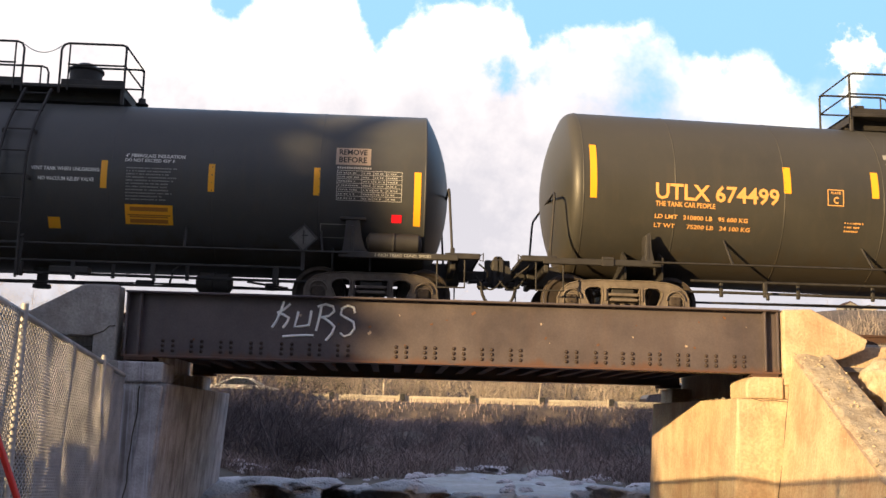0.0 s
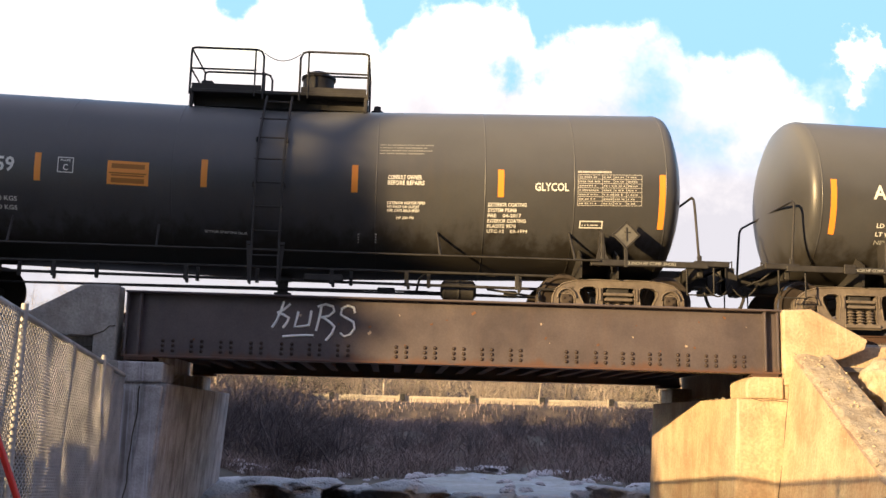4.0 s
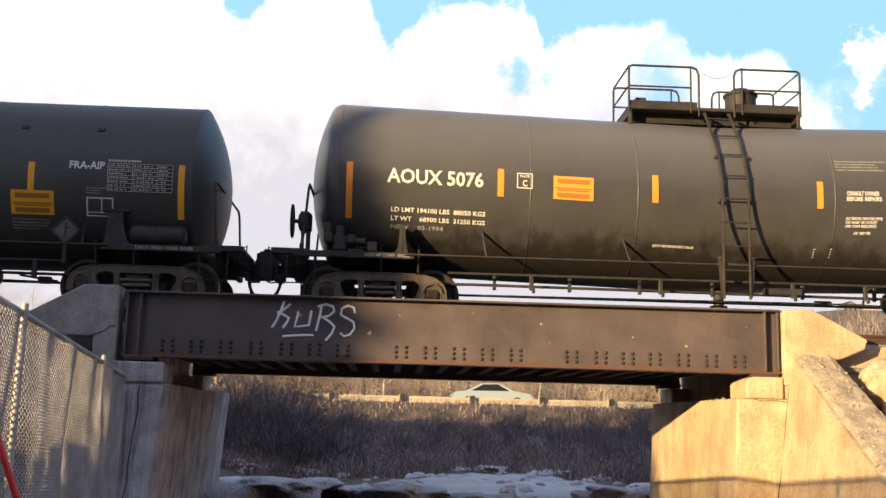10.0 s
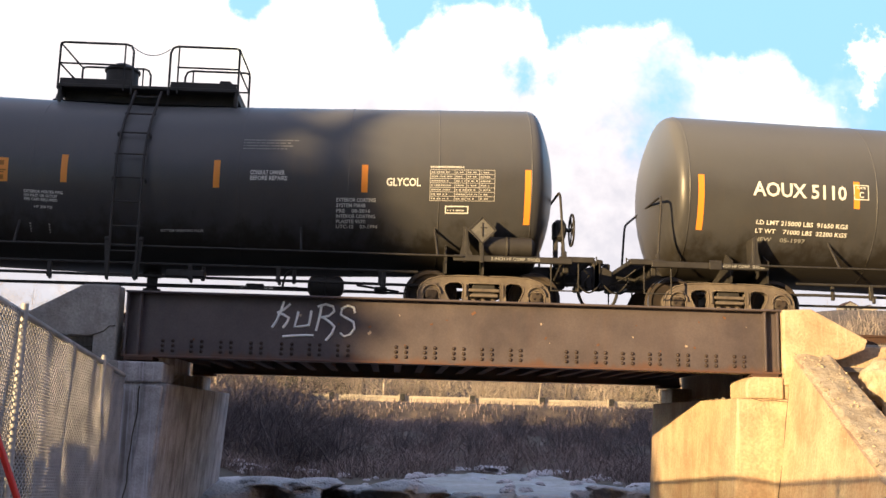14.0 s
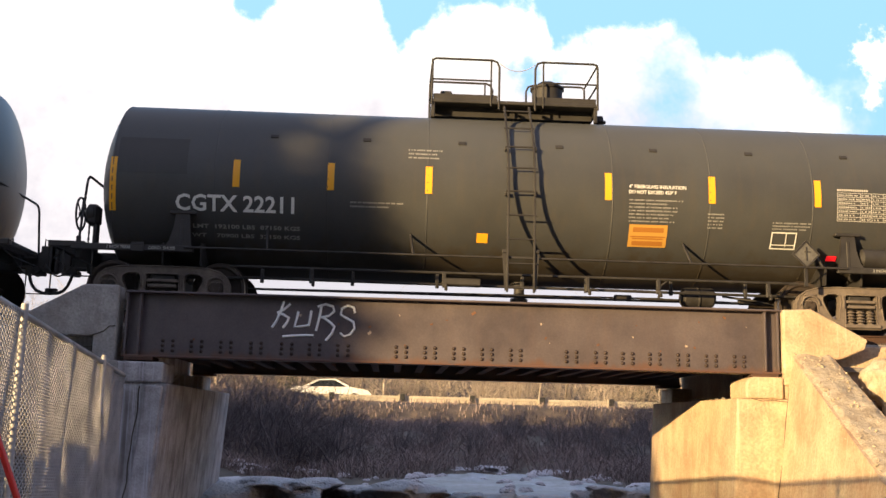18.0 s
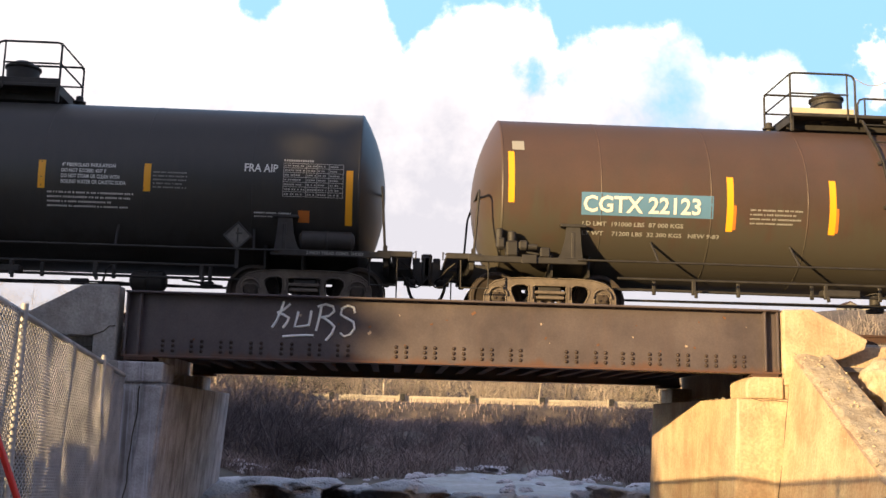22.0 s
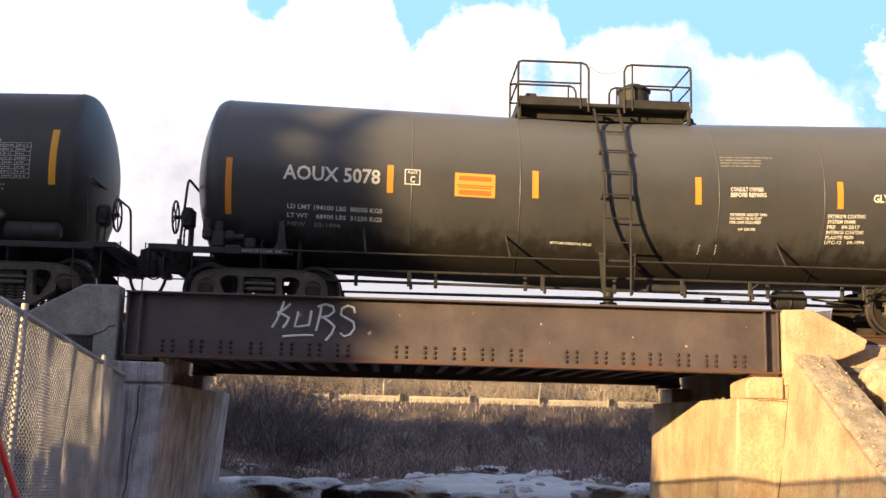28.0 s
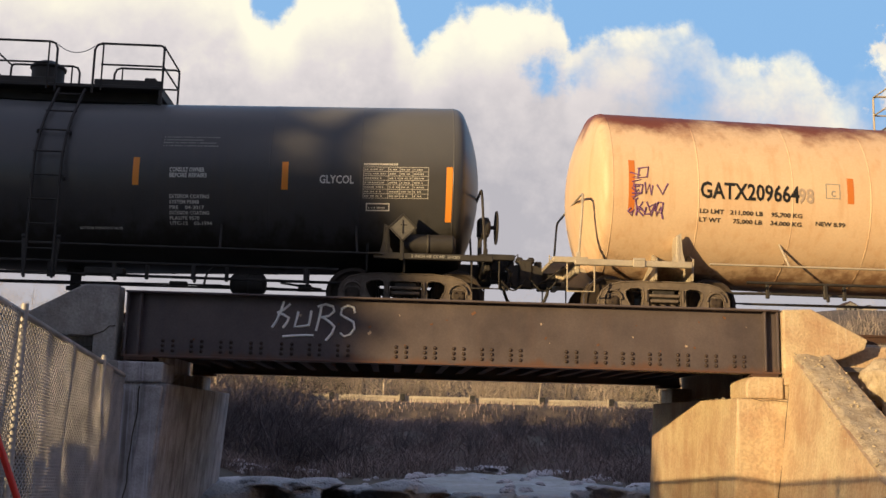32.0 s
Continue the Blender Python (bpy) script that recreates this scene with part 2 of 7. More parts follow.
def capped_rock():
    """Rock with old snow lying on its upward faces."""
    m = bpy.data.materials.new("snow_capped_rock")
    m.use_nodes = True
    n, l = m.node_tree.nodes, m.node_tree.links
    b = n["Principled BSDF"]
    co, geo, sep = n.new("ShaderNodeTexCoord"), n.new("ShaderNodeNewGeometry"), n.new("ShaderNodeSeparateXYZ")
    l.new(geo.outputs["Normal"], sep.inputs[0])
    nz, ng = n.new("ShaderNodeTexNoise"), n.new("ShaderNodeTexNoise")
    nz.inputs["Scale"].default_value, nz.inputs["Detail"].default_value, nz.inputs["Roughness"].default_value = 3.6, 10, 0.8
    ng.inputs["Scale"].default_value, ng.inputs["Detail"].default_value = 14, 6
    l.new(co.outputs["Object"], nz.inputs["Vector"])
    l.new(co.outputs["Object"], ng.inputs["Vector"])
    add = n.new("ShaderNodeMath")
    add.operation = "MULTIPLY_ADD"
    add.inputs[1].default_value = 0.9
    l.new(nz.outputs["Fac"], add.inputs[0])
    l.new(sep.outputs[2], add.inputs[2])
    r = n.new("ShaderNodeMapRange")
    r.inputs["From Min"].default_value, r.inputs["From Max"].default_value = 0.5, 0.85
    l.new(add.outputs[0], r.inputs["Value"])
    rock = n.new("ShaderNodeValToRGB")
    rock.color_ramp.elements[0].color, rock.color_ramp.elements[1].color = (0.13, 0.12, 0.13, 1), (0.42, 0.39, 0.41, 1)
    l.new(ng.outputs["Fac"], rock.inputs["Fac"])
    mix = n.new("ShaderNodeMix")
    mix.data_type = "RGBA"
    mix.inputs["B"].default_value = (0.68, 0.66, 0.7, 1)
    l.new(r.outputs["Result"], mix.inputs["Factor"])
    l.new(rock.outputs["Color"], mix.inputs["A"])
    l.new(mix.outputs["Result"], b.inputs["Base Color"])
    b.inputs["Roughness"].default_value = 0.8
    bp = n.new("ShaderNodeBump")
    bp.inputs["Strength"].default_value, bp.inputs["Distance"].default_value = 1.0, 0.1
    l.new(ng.outputs["Fac"], bp.inputs["Height"])
    l.new(bp.outputs["Normal"], b.inputs["Normal"])
    return m


M["capped"] = capped_rock()
M["snow"] = surface("dirty_ice", (0.43, 0.45, 0.51), 0.5, 0, (0.2, 0.2, 0.21), 0.9, 7, 0.7, 0.9)


# ---- mesh building ----
class Shape:
    """Collects vertices and faces of one mesh."""

    def __init__(self):
        self.v, self.f, self.s = [], [], []

    def add(self, verts, faces, smooth=False):
        k = len(self.v)
        self.v += [tuple(p) for p in verts]
        self.f += [tuple(i + k for i in q) for q in faces]
        self.s += [smooth] * len(faces)
        return self

    def box(self, c, size, m=None, bevel=0.0):
        """A box, with its edges cut off by bevel."""
        hx, hy, hz = (a / 2 for a in size)
        b = min(bevel, hx * 0.45, hy * 0.45, hz * 0.45)
        pts, faces, key = [], [], {}
        if b <= 0:
            pts = [(x * hx, y * hy, z * hz) for x in (-1, 1) for y in (-1, 1) for z in (-1, 1)]
            faces = [(0, 1, 3, 2), (4, 6, 7, 5), (0, 4, 5, 1), (2, 3, 7, 6), (0, 2, 6, 4), (1, 5, 7, 3)]
        else:
            for x in (-1, 1):
                for y in (-1, 1):
                    for z in (-1, 1):
                        for a, p in enumerate(((x * hx, y * (hy - b), z * (hz - b)), (x * (hx - b), y * hy, z * (hz - b)), (x * (hx - b), y * (hy - b), z * hz))):
                            key[x, y, z, a] = len(pts)
                            pts.append(p)
            for a in range(3):
                for s in (-1, 1):
                    q = []
                    for u, w in ((-1, -1), (1, -1), (1, 1), (-1, 1)):
                        t = [u, w]
                        t.insert(a, s)
                        q.append(key[(*t, a)])
                    faces.append(tuple(q if (s > 0) == (a != 1) else q[::-1]))
            for a, c2 in ((0, 1), (0, 2), (1, 2)):
                o = 3 - a - c2
                for s in (-1, 1):
                    for t in (-1, 1):
                        q = []
                        for w, k in ((-1, a), (1, a), (1, c2), (-1, c2)):
                            p = [0, 0, 0]
                            p[a], p[c2], p[o] = s, t, w
                            q.append(key[(*p, k)])
                        faces.append(tuple(q))
            for x in (-1, 1):
                for y in (-1, 1):
                    for z in (-1, 1):
                        faces.append((key[x, y, z, 0], key[x, y, z, 1], key[x, y, z, 2]))
        mm = Matrix.Translation(c) @ (m or Matrix())
        return self.add([mm @ Vector(p) for p in pts], faces)

    def tube(self, path, r, n=8, cap=True):
        """A round bar along a path of points."""
        path = [Vector(p) for p in path]
        rings, ref = [], None
        for i, p in enumerate(path):
            d = (path[min(i + 1, len(path) - 1)] - path[max(i - 1, 0)]).normalized()
            if ref is None:
                ref = d.orthogonal().normalized()
            ref = (ref - d * ref.dot(d)).normalized()
            w = d.cross(ref)
            rings.append([p + r * (math.cos(6.28319 * k / n) * ref + math.sin(6.28319 * k / n) * w) for k in range(n)])
        pts = [q for g in rings for q in g]
        faces = [(i * n + k, i * n + (k + 1) % n, (i + 1) * n + (k + 1) % n, (i + 1) * n + k) for i in range(len(path) - 1) for k in range(n)]
        self.add(pts, faces, True)
        if cap:
            self.add(rings[0], [tuple(range(n))[::-1]])
            self.add(rings[-1], [tuple(range(n))])
        return self

    def turned(self, prof, m=None, n=32):
        """A profile of (distance along x, radius) turned round the x axis."""
        mm = m or Matrix()
        # rings close to each sharp corner keep the shading of the long faces true
        full = [prof[0]]
        for i in range(len(prof) - 1):
            a, b = Vector(prof[i]), Vector(prof[i + 1])
            d = b - a
            if d.length > 0.04:
                before = Vector(prof[i]) - Vector(prof[i - 1]) if i else d
                after = Vector(prof[i + 2]) - b if i + 2 < len(prof) else d
                if before.length > 1e-6 and before.angle(d) > 0.44:
                    full.append(tuple(a + d * (0.008 / d.length)))
                if after.length > 1e-6 and after.angle(d) > 0.44:
                    full.append(tuple(b - d * (0.008 / d.length)))
            full.append(prof[i + 1])
        prof = full
        pts = [mm @ Vector((x, r * math.cos(6.28319 * k / n), r * math.sin(6.28319 * k / n))) for x, r in prof for k in range(n)]
        faces = [(i * n + k, i * n + (k + 1) % n, (i + 1) * n + (k + 1) % n, (i + 1) * n + k) for i in range(len(prof) - 1) for k in range(n)]
        return self.add(pts, faces, True)

    def prism(self, outline, depth, m=None, holes=()):
        """An outline in x, z drawn out along y from 0 to depth."""
        mm = m or Matrix()
        n = len(outline)
        pts = [mm @ Vector((x, 0, z)) for x, z in outline] + [mm @ Vector((x, depth, z)) for x, z in outline]
        return self.add(pts, [tuple(range(n)), tuple(range(2 * n - 1, n - 1, -1))] + [(i, n + i, n + (i + 1) % n, (i + 1) % n) for i in range(n)])

    def mesh(self, name, *mats, which=None):
        me = bpy.data.meshes.new(name)
        me.from_pydata(self.v, [], self.f)
        for mat in mats:
            me.materials.append(mat)
        me.polygons.foreach_set("use_smooth", self.s)
        if which:
            me.polygons.foreach_set("material_index", which)
        me.update()
        return me


def part(name, data, parent=None, label="", at=None):
    """One mesh object under a thing or part; data is a mesh."""
    ob = new(name, data)
    if parent is not None:
        ob.parent = parent
    if at is not None:
        ob.matrix_basis = at
    if label:
        tagged(ob, label)
    return ob


def thing(name, data, label, category, group="", kind="", at=None):
    ob = new(name, data)
    if at is not None:
        ob.matrix_basis = at
    return tagged(ob, label, category, group, kind)


CACHE = {}


def once(key, make):
    if key not in CACHE:
        CACHE[key] = make()
    return CACHE[key]


def arc(c, r, a0, a1, n, plane="xz"):
    out = []
    for i in range(n + 1):
        a = radians(a0 + (a1 - a0) * i / n)
        u, w = r * math.cos(a), r * math.sin(a)
        out.append((c[0] + u, c[1], c[2] + w) if plane == "xz" else (c[0] + u, c[1] + w, c[2]) if plane == "xy" else (c[0], c[1] + u, c[2] + w))
    return out

RAIL = 3.05          # top of rail
TRACK_Y = 18.0       # centre line of the track
G0, G1 = 15.6, 21.4  # near and far face of the bridge


def lerp(a, b, t):
    return a + (b - a) * t


def step(a, b, x):
    t = min(1.0, max(0.0, (x - a) / (b - a)))
    return t * t * (3 - 2 * t)


# ---- ground: creek flat, railway bank, far bank and highway shelf, rising hill ----
def ground_z(x, y):
    z = 1.2 * step(30, 50, y) - 0.15 * step(8, 18, y) + 0.12 * noise.noise((x * 0.35, y * 0.35, 0)) + 0.35 * noise.noise((x * 0.06, y * 0.06, 3)) * step(25, 40, y)
    if y > 52:
        z = lerp(z, 2.4, step(52, 57, y)) - 0.3 * step(58.4, 60, y)
    z += step(82, 122, y) * (6.0 + 1.5 * noise.noise((x * 0.03, 0, 2))) + step(120, 400, y) * (2 + 36 * step(20, 160, x)) * (0.8 + 0.3 * noise.noise((x * 0.008, y * 0.01, 5)))
    z += 8 * step(70, 130, y) * step(30, 50, x)
    bank = 0.0
    side = max(step(-4.4, -5.6, x), step(6.6, 7.6, x))
    near, far = (G0 + 0.6 - y) / 2.6, (y - G1 + 0.3) / 4.5
    bank = 1 - step(0, 1, max(near, far, 0))
    top = RAIL - 0.55
    z = lerp(z, max(z, top), bank * side)
    # slope that leans on the near face of each end of the bridge
    z += 0.5 * step(-3.2, -5.5, x) * step(5, 13, y) * (1 - bank)
    return z


def axis_points(a, b, fine0, fine1, d, growth=1.18):
    pts = list(np.arange(fine0, fine1, d))
    w, p = d, fine1
    while p < b:
        pts.append(p)
        w *= growth
        p += w
    pts.append(b)
    w, p = d, fine0
    while p > a:
        w *= growth
        p -= w
        pts.insert(0, max(p, a))
    return pts


gx, gy = axis_points(-900, 900, -14, 18, 0.4), axis_points(-300, 1600, 6, 60, 0.5)
gs = Shape()
gs.add([(x, y, ground_z(x, y)) for y in gy for x in gx], [(j * len(gx) + i, j * len(gx) + i + 1, (j + 1) * len(gx) + i + 1, (j + 1) * len(gx) + i) for j in range(len(gy) - 1) for i in range(len(gx) - 1)], True)


def ground_material():
    m = surface("winter_ground", (0.17, 0.13, 0.095), 0.9, 0, (0.075, 0.06, 0.048), 0.9, 9, 0.6, 0.6)
    return m


ground = thing("ground", gs.mesh("ground", ground_material()), "dead brown winter ground with patches of old snow", "ground", kind="structure")

# ---- ice and snow on the creek ----
ice = Shape()
ix, iy = np.arange(-9, 15.1, 0.35), np.arange(17, 36.1, 0.35)


def ice_z(x, y):
    # a tongue of ice with a ragged rim
    rim = math.hypot((x - 2.9) / 3.0, (y - 27.5) / 5.0) + 0.3 * noise.noise((x * 0.7, y * 0.5, 9))
    return -0.04 - 0.5 * step(0.8, 1.25, rim) + 0.11 * noise.noise((x * 0.9, y * 0.9, 2)) + 0.05 * noise.noise((x * 2.4, y * 2.4, 4))


ice.add([(x, y, ice_z(x, y)) for y in iy for x in ix], [(j * len(ix) + i, j * len(ix) + i + 1, (j + 1) * len(ix) + i + 1, (j + 1) * len(ix) + i) for j in range(len(iy) - 1) for i in range(len(ix) - 1)], True)
thing("creek_ice", ice.mesh("creek_ice", M["snow"]), "snow-dusted uneven ice on the shaded creek", "ice", kind="structure")


def lump(seed, sx, sy, sz, n=14, rough=0.25, flat=9.0):
    """An irregular boulder or mound."""
    s = Shape()
    pts, faces = [], []
    for j in range(n + 1):
        a = math.pi * j / n
        for i in range(2 * n):
            b = math.pi * i / n
            d = Vector((math.sin(a) * math.cos(b), math.sin(a) * math.sin(b), math.cos(a)))
            k = 1 + rough * noise.noise(d * 1.6 + Vector((seed, 0, 0))) + rough * 0.5 * noise.noise(d * 4 + Vector((0, seed, 0)))
            top = d.z * k
            if top > flat:
                top = flat + 0.25 * (top - flat)
            pts.append((d.x * k * sx, d.y * k * sy, top * sz))
    for j in range(n):
        for i in range(2 * n):
            faces.append((j * 2 * n + i, (j + 1) * 2 * n + i, (j + 1) * 2 * n + (i + 1) % (2 * n), j * 2 * n + (i + 1) % (2 * n)))
    return s.add(pts, faces, True)


SLABS = ((-2.3, 22.3, -0.35, 1.75, 2.2, 1.0), (0.15, 21.6, -0.3, 1.1, 1.4, 0.86), (1.85, 21.0, -0.35, 0.95, 1.0, 0.72), (4.85, 21.9, -0.3, 0.9, 1.0, 0.95), (3.3, 21.4, -0.4, 0.95, 1.0, 0.7), (3.2, 33.0, -0.1, 0.7, 0.5, 0.42), (-4.2, 31.0, -0.05, 1.1, 0.6, 0.32), (2.3, 33.2, -0.15, 0.5, 0.4, 0.36), (5.4, 33.0, -0.1, 0.9, 0.4, 0.3), (6.8, 27.5, -0.2, 0.7, 0.6, 0.36))
for k, (x, y, z, a, b, c) in enumerate(SLABS):
    thing("snowy_boulder", lump(k * 3.1, a, b, c, 30, 0.55, 0.42).mesh("snowy_boulder", M["capped"]), "low dark boulder capped with old grey snow", "boulder", "boulders on the creek", at=pose(x, y, z, 0, 0, 12 * k))

# cobbles and ice crusts along the creek
for k in range(60):
    q = random.Random(500 + k)
    x, y, r = q.uniform(-4.5, 6.5), q.uniform(22, 32.5), q.uniform(0.08, 0.26)
    thing("creek_stone", once(("cobble", k % 5), lambda: lump(80 + k, 0.2, 0.17, 0.13, 7, 0.4).mesh("creek_stone", M["capped"])), "small dark stone dusted with old snow", "stone", "stones on the creek", at=pose(x, y, max(ground_z(x, y), ice_z(x, y)) - 0.02, 0, 0, q.uniform(0, 360))).scale = (r / 0.2, r / 0.2, r / 0.2)

# ---- bridge ----
GX0, GX1, GZ0, GZ1 = -3.93, 5.82, 2.27, 3.24
bridge = thing("bridge", None, "rusty brown riveted steel plate girder railway bridge on concrete abutments", "bridge")


def girder(y, sign, name):
    g = Shape()
    L, cx = GX1 - GX0, (GX0 + GX1) / 2
    g.box((cx, y, (GZ0 + GZ1) / 2), (L, 0.02, GZ1 - GZ0 - 0.04))
    ob = part(name, g.mesh(name, M["girder"]), bridge)
    for z, h in ((GZ1 - 0.015, 0.03), (GZ0 + 0.015, 0.03)):
        part("flange", Shape().box((cx, y + sign * 0.0, z), (L, 0.32, h), bevel=0.006).mesh("flange", M["girder"]), ob)
    for x in (GX0 + 0.03, GX0 + 0.22, GX1 - 0.03, GX1 - 0.22):
        part("stiffener", Shape().box((x, y - sign * 0.07, (GZ0 + GZ1) / 2), (0.03, 0.12, GZ1 - GZ0 - 0.07), bevel=0.004).mesh("stiffener", M["girder"]), ob)
    return ob


near_girder = girder(G0 + 0.16, 1, "near_girder")
far_girder = girder(G1 - 0.16, -1, "far_girder")
# rivets: pairs of columns, three rows, along the lower flange
rivet = Shape()
rivet.turned([(0, 0.0), (0.0, 0.029), (0.012, 0.026), (0.021, 0.015), (0.025, 0.0)], pose(0, 0, 0, 0, 0, -90), 8)
rivet_mesh = rivet.mesh("rivet", M["rivet"])
RIVETS = [-3.3, -2.88, -2.45, -2.01, -1.56, -1.15, -0.73, 0.13, 0.56, 0.99, 1.41, 1.84, 2.68, 3.12, 3.53, 3.94, 4.37, 4.8, 5.23]
for x in RIVETS:
    for dx in (-0.075, 0.075):
        for r in range(3):
            part("rivet", rivet_mesh, near_girder, at=pose(x + dx, G0 + 0.149, GZ0 + 0.11 + 0.0725 * r))
# chips of paint and rust blisters on the web
for k in range(22):
    q = random.Random(900 + k)
    r = q.uniform(0.012, 0.04)
    part("paint_chip", Shape().box((q.uniform(-3.4, 5.4), G0 + 0.148, q.uniform(2.45, 3.12)), (r * q.uniform(0.6, 2), 0.006, r), pose(0, 0, 0, 0, q.uniform(-40, 40), 0), 0.002).mesh("paint_chip", M[("tan_panel", "rust_spot", "rust_spot")[k % 3]]), near_girder)
# floor beams and deck trough
for k in range(23):
    x = GX0 + 0.35 + 0.41 * k
    s = Shape().box((x, (G0 + G1) / 2, GZ0 + 0.13), (0.13, G1 - G0 - 0.4, 0.02)).box((x, (G0 + G1) / 2, GZ0 + 0.3), (0.016, G1 - G0 - 0.4, 0.34))
    part("floor_beam", s.mesh("floor_beam", M["rust"]), bridge)
part("deck_plate", Shape().box(((GX0 + GX1) / 2, (G0 + G1) / 2, GZ0 + 0.48), (GX1 - GX0 - 0.04, G1 - G0 - 0.36, 0.02)).mesh("deck_plate", M["rust"]), bridge)
for x in (GX0 + 0.25, GX1 - 0.25):
    for y in (G0 + 0.2, G1 - 0.2):
        part("bearing_plate", Shape().box((x, y, GZ0 - 0.025), (0.42, 0.42, 0.05), bevel=0.008).mesh("bearing_plate", M["rust"]), bridge)


# spray-painted strokes on the web
def strokes(name, lines, m, r, mat, parent, label):
    s = Shape()
    for ln in lines:
        s.tube([m @ Vector((x, 0, z)) for x, z in ln], r, 6)
    return part(name, s.mesh(name, mat), parent, label)


K = [(0.20, 0.40), (0.16, 0.25), (0.10, 0.1), (0.04, 0.0)], [(0.30, 0.36), (0.2, 0.27), (0.11, 0.22)], [(0.11, 0.22), (0.2, 0.2), (0.28, 0.15), (0.25, 0.07), (0.2, 0.0)]
U_ = [(0.42, 0.25), (0.40, 0.14), (0.37, 0.02), (0.48, 0.03), (0.58, 0.05)], [(0.61, 0.27), (0.6, 0.16), (0.58, 0.04)], [(0.2, -0.13), (0.38, -0.11), (0.56, -0.1), (0.66, -0.1)]
R_ = [(0.76, 0.37), (0.74, 0.2), (0.69, -0.03)], [(0.7, 0.33), (0.82, 0.37), (0.93, 0.34), (0.95, 0.27), (0.88, 0.2), (0.76, 0.17)], [(0.78, 0.18), (0.9, 0.1), (0.96, 0.04), (0.93, -0.06), (0.84, -0.17)]
S_ = [(1.26, 0.25), (1.24, 0.33), (1.15, 0.36), (1.06, 0.31), (1.05, 0.22), (1.14, 0.17), (1.24, 0.12), (1.26, 0.02), (1.2, -0.07), (1.11, -0.1), (1.05, -0.05)],
strokes("painted_tag", [*K, *U_, *R_, *S_], pose(-1.83, G0 + 0.15, 2.76), 0.0205, M["spray"], near_girder, "white spray-painted letters on the girder web")

# ---- abutments, parapets, wing walls ----
DY = G1 - G0


def solid(name, outline, y0, y1, mat, parent, label="", lean=0.0):
    """An outline in x, z drawn from y0 to y1, its edges slightly broken."""
    s = Shape().prism(outline, y1 - y0, pose(0, y0, 0))
    ob = part(name, s.mesh(name, mat), parent, label)
    bv = ob.modifiers.new("edge", "BEVEL")
    bv.width, bv.segments, bv.limit_method = 0.03, 2, "ANGLE"
    return ob


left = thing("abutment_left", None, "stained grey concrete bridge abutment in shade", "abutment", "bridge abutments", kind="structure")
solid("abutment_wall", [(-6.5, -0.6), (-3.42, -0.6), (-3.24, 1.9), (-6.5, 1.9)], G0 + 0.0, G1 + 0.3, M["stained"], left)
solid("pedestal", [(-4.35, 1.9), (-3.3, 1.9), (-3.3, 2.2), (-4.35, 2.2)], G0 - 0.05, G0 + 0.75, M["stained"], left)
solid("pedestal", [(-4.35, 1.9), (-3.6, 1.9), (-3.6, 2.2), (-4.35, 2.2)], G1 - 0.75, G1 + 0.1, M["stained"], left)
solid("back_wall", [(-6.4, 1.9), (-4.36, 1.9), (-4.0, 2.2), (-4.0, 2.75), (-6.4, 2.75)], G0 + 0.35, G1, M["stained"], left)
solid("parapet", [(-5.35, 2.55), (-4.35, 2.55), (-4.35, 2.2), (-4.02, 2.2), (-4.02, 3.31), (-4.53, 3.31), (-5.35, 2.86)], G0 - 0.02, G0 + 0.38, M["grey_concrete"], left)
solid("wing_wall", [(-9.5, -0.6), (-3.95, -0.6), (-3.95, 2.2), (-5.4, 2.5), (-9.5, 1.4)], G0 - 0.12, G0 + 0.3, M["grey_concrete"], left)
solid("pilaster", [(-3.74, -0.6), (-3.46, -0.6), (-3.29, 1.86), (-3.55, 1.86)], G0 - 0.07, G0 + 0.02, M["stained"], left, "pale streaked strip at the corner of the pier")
part("crack", Shape().tube([(-3.78 + 0.09 * z + 0.03 * noise.noise((z * 3.1, 0, 4)), G0 - 0.003, z) for z in np.linspace(-0.4, 1.85, 26)], 0.009, 5).mesh("crack", M["crack"]), left)
right = thing("abutment_right", None, "weathered tan concrete bridge abutment with a sloping wing wall in evening sun", "abutment", "bridge abutments", kind="structure")
solid("abutment_wall", [(5.02, -0.6), (9.2, -0.6), (9.2, 1.9), (5.14, 1.9)], G0, G1 - 0.7, M["concrete"], right)
solid("pedestal", [(5.27, 1.9), (5.84, 1.9), (5.84, 2.23), (5.4, 2.23), (5.3, 2.19), (5.27, 2.12)], G0 - 0.02, G0 + 0.75, M["concrete"], right)
solid("pedestal", [(5.5, 1.9), (6.5, 1.9), (6.5, 2.2), (5.5, 2.2)], G1 - 0.75, G1 + 0.1, M["concrete"], right)
solid("back_wall", [(5.9, 1.9), (9.0, 1.9), (9.0, 2.75), (5.9, 2.75)], G0 + 0.35, G1, M["concrete"], right)
solid("bearing_wall", [(5.86, 1.9), (6.7, 1.9), (6.7, 2.5), (5.86, 2.5)], G0 + 0.03, G0 + 0.5, M["concrete"], right)
solid("parapet", [(5.85, 2.1), (6.2, 2.1), (6.62, 2.5), (6.75, 2.52), (7.1, 2.67), (7.15, 2.82), (6.3, 3.26), (5.85, 3.24)], G0 - 0.02, G0 + 0.38, M["concrete"], right)
wing = Shape()
wl0 = [(5.98, 15.6, 2.55), (6.6, 15.6, 2.55), (6.3, 11.2, 0.5), (5.55, 11.2, 0.5), (5.6, 15.6, -0.6), (7.0, 15.6, -0.6), (6.6, 11.0, -0.6), (5.25, 11.0, -0.6)]
wing.add(wl0, [(0, 3, 2, 1), (4, 7, 3, 0), (1, 2, 6, 5), (3, 7, 6, 2), (0, 1, 5, 4), (4, 5, 6, 7)])
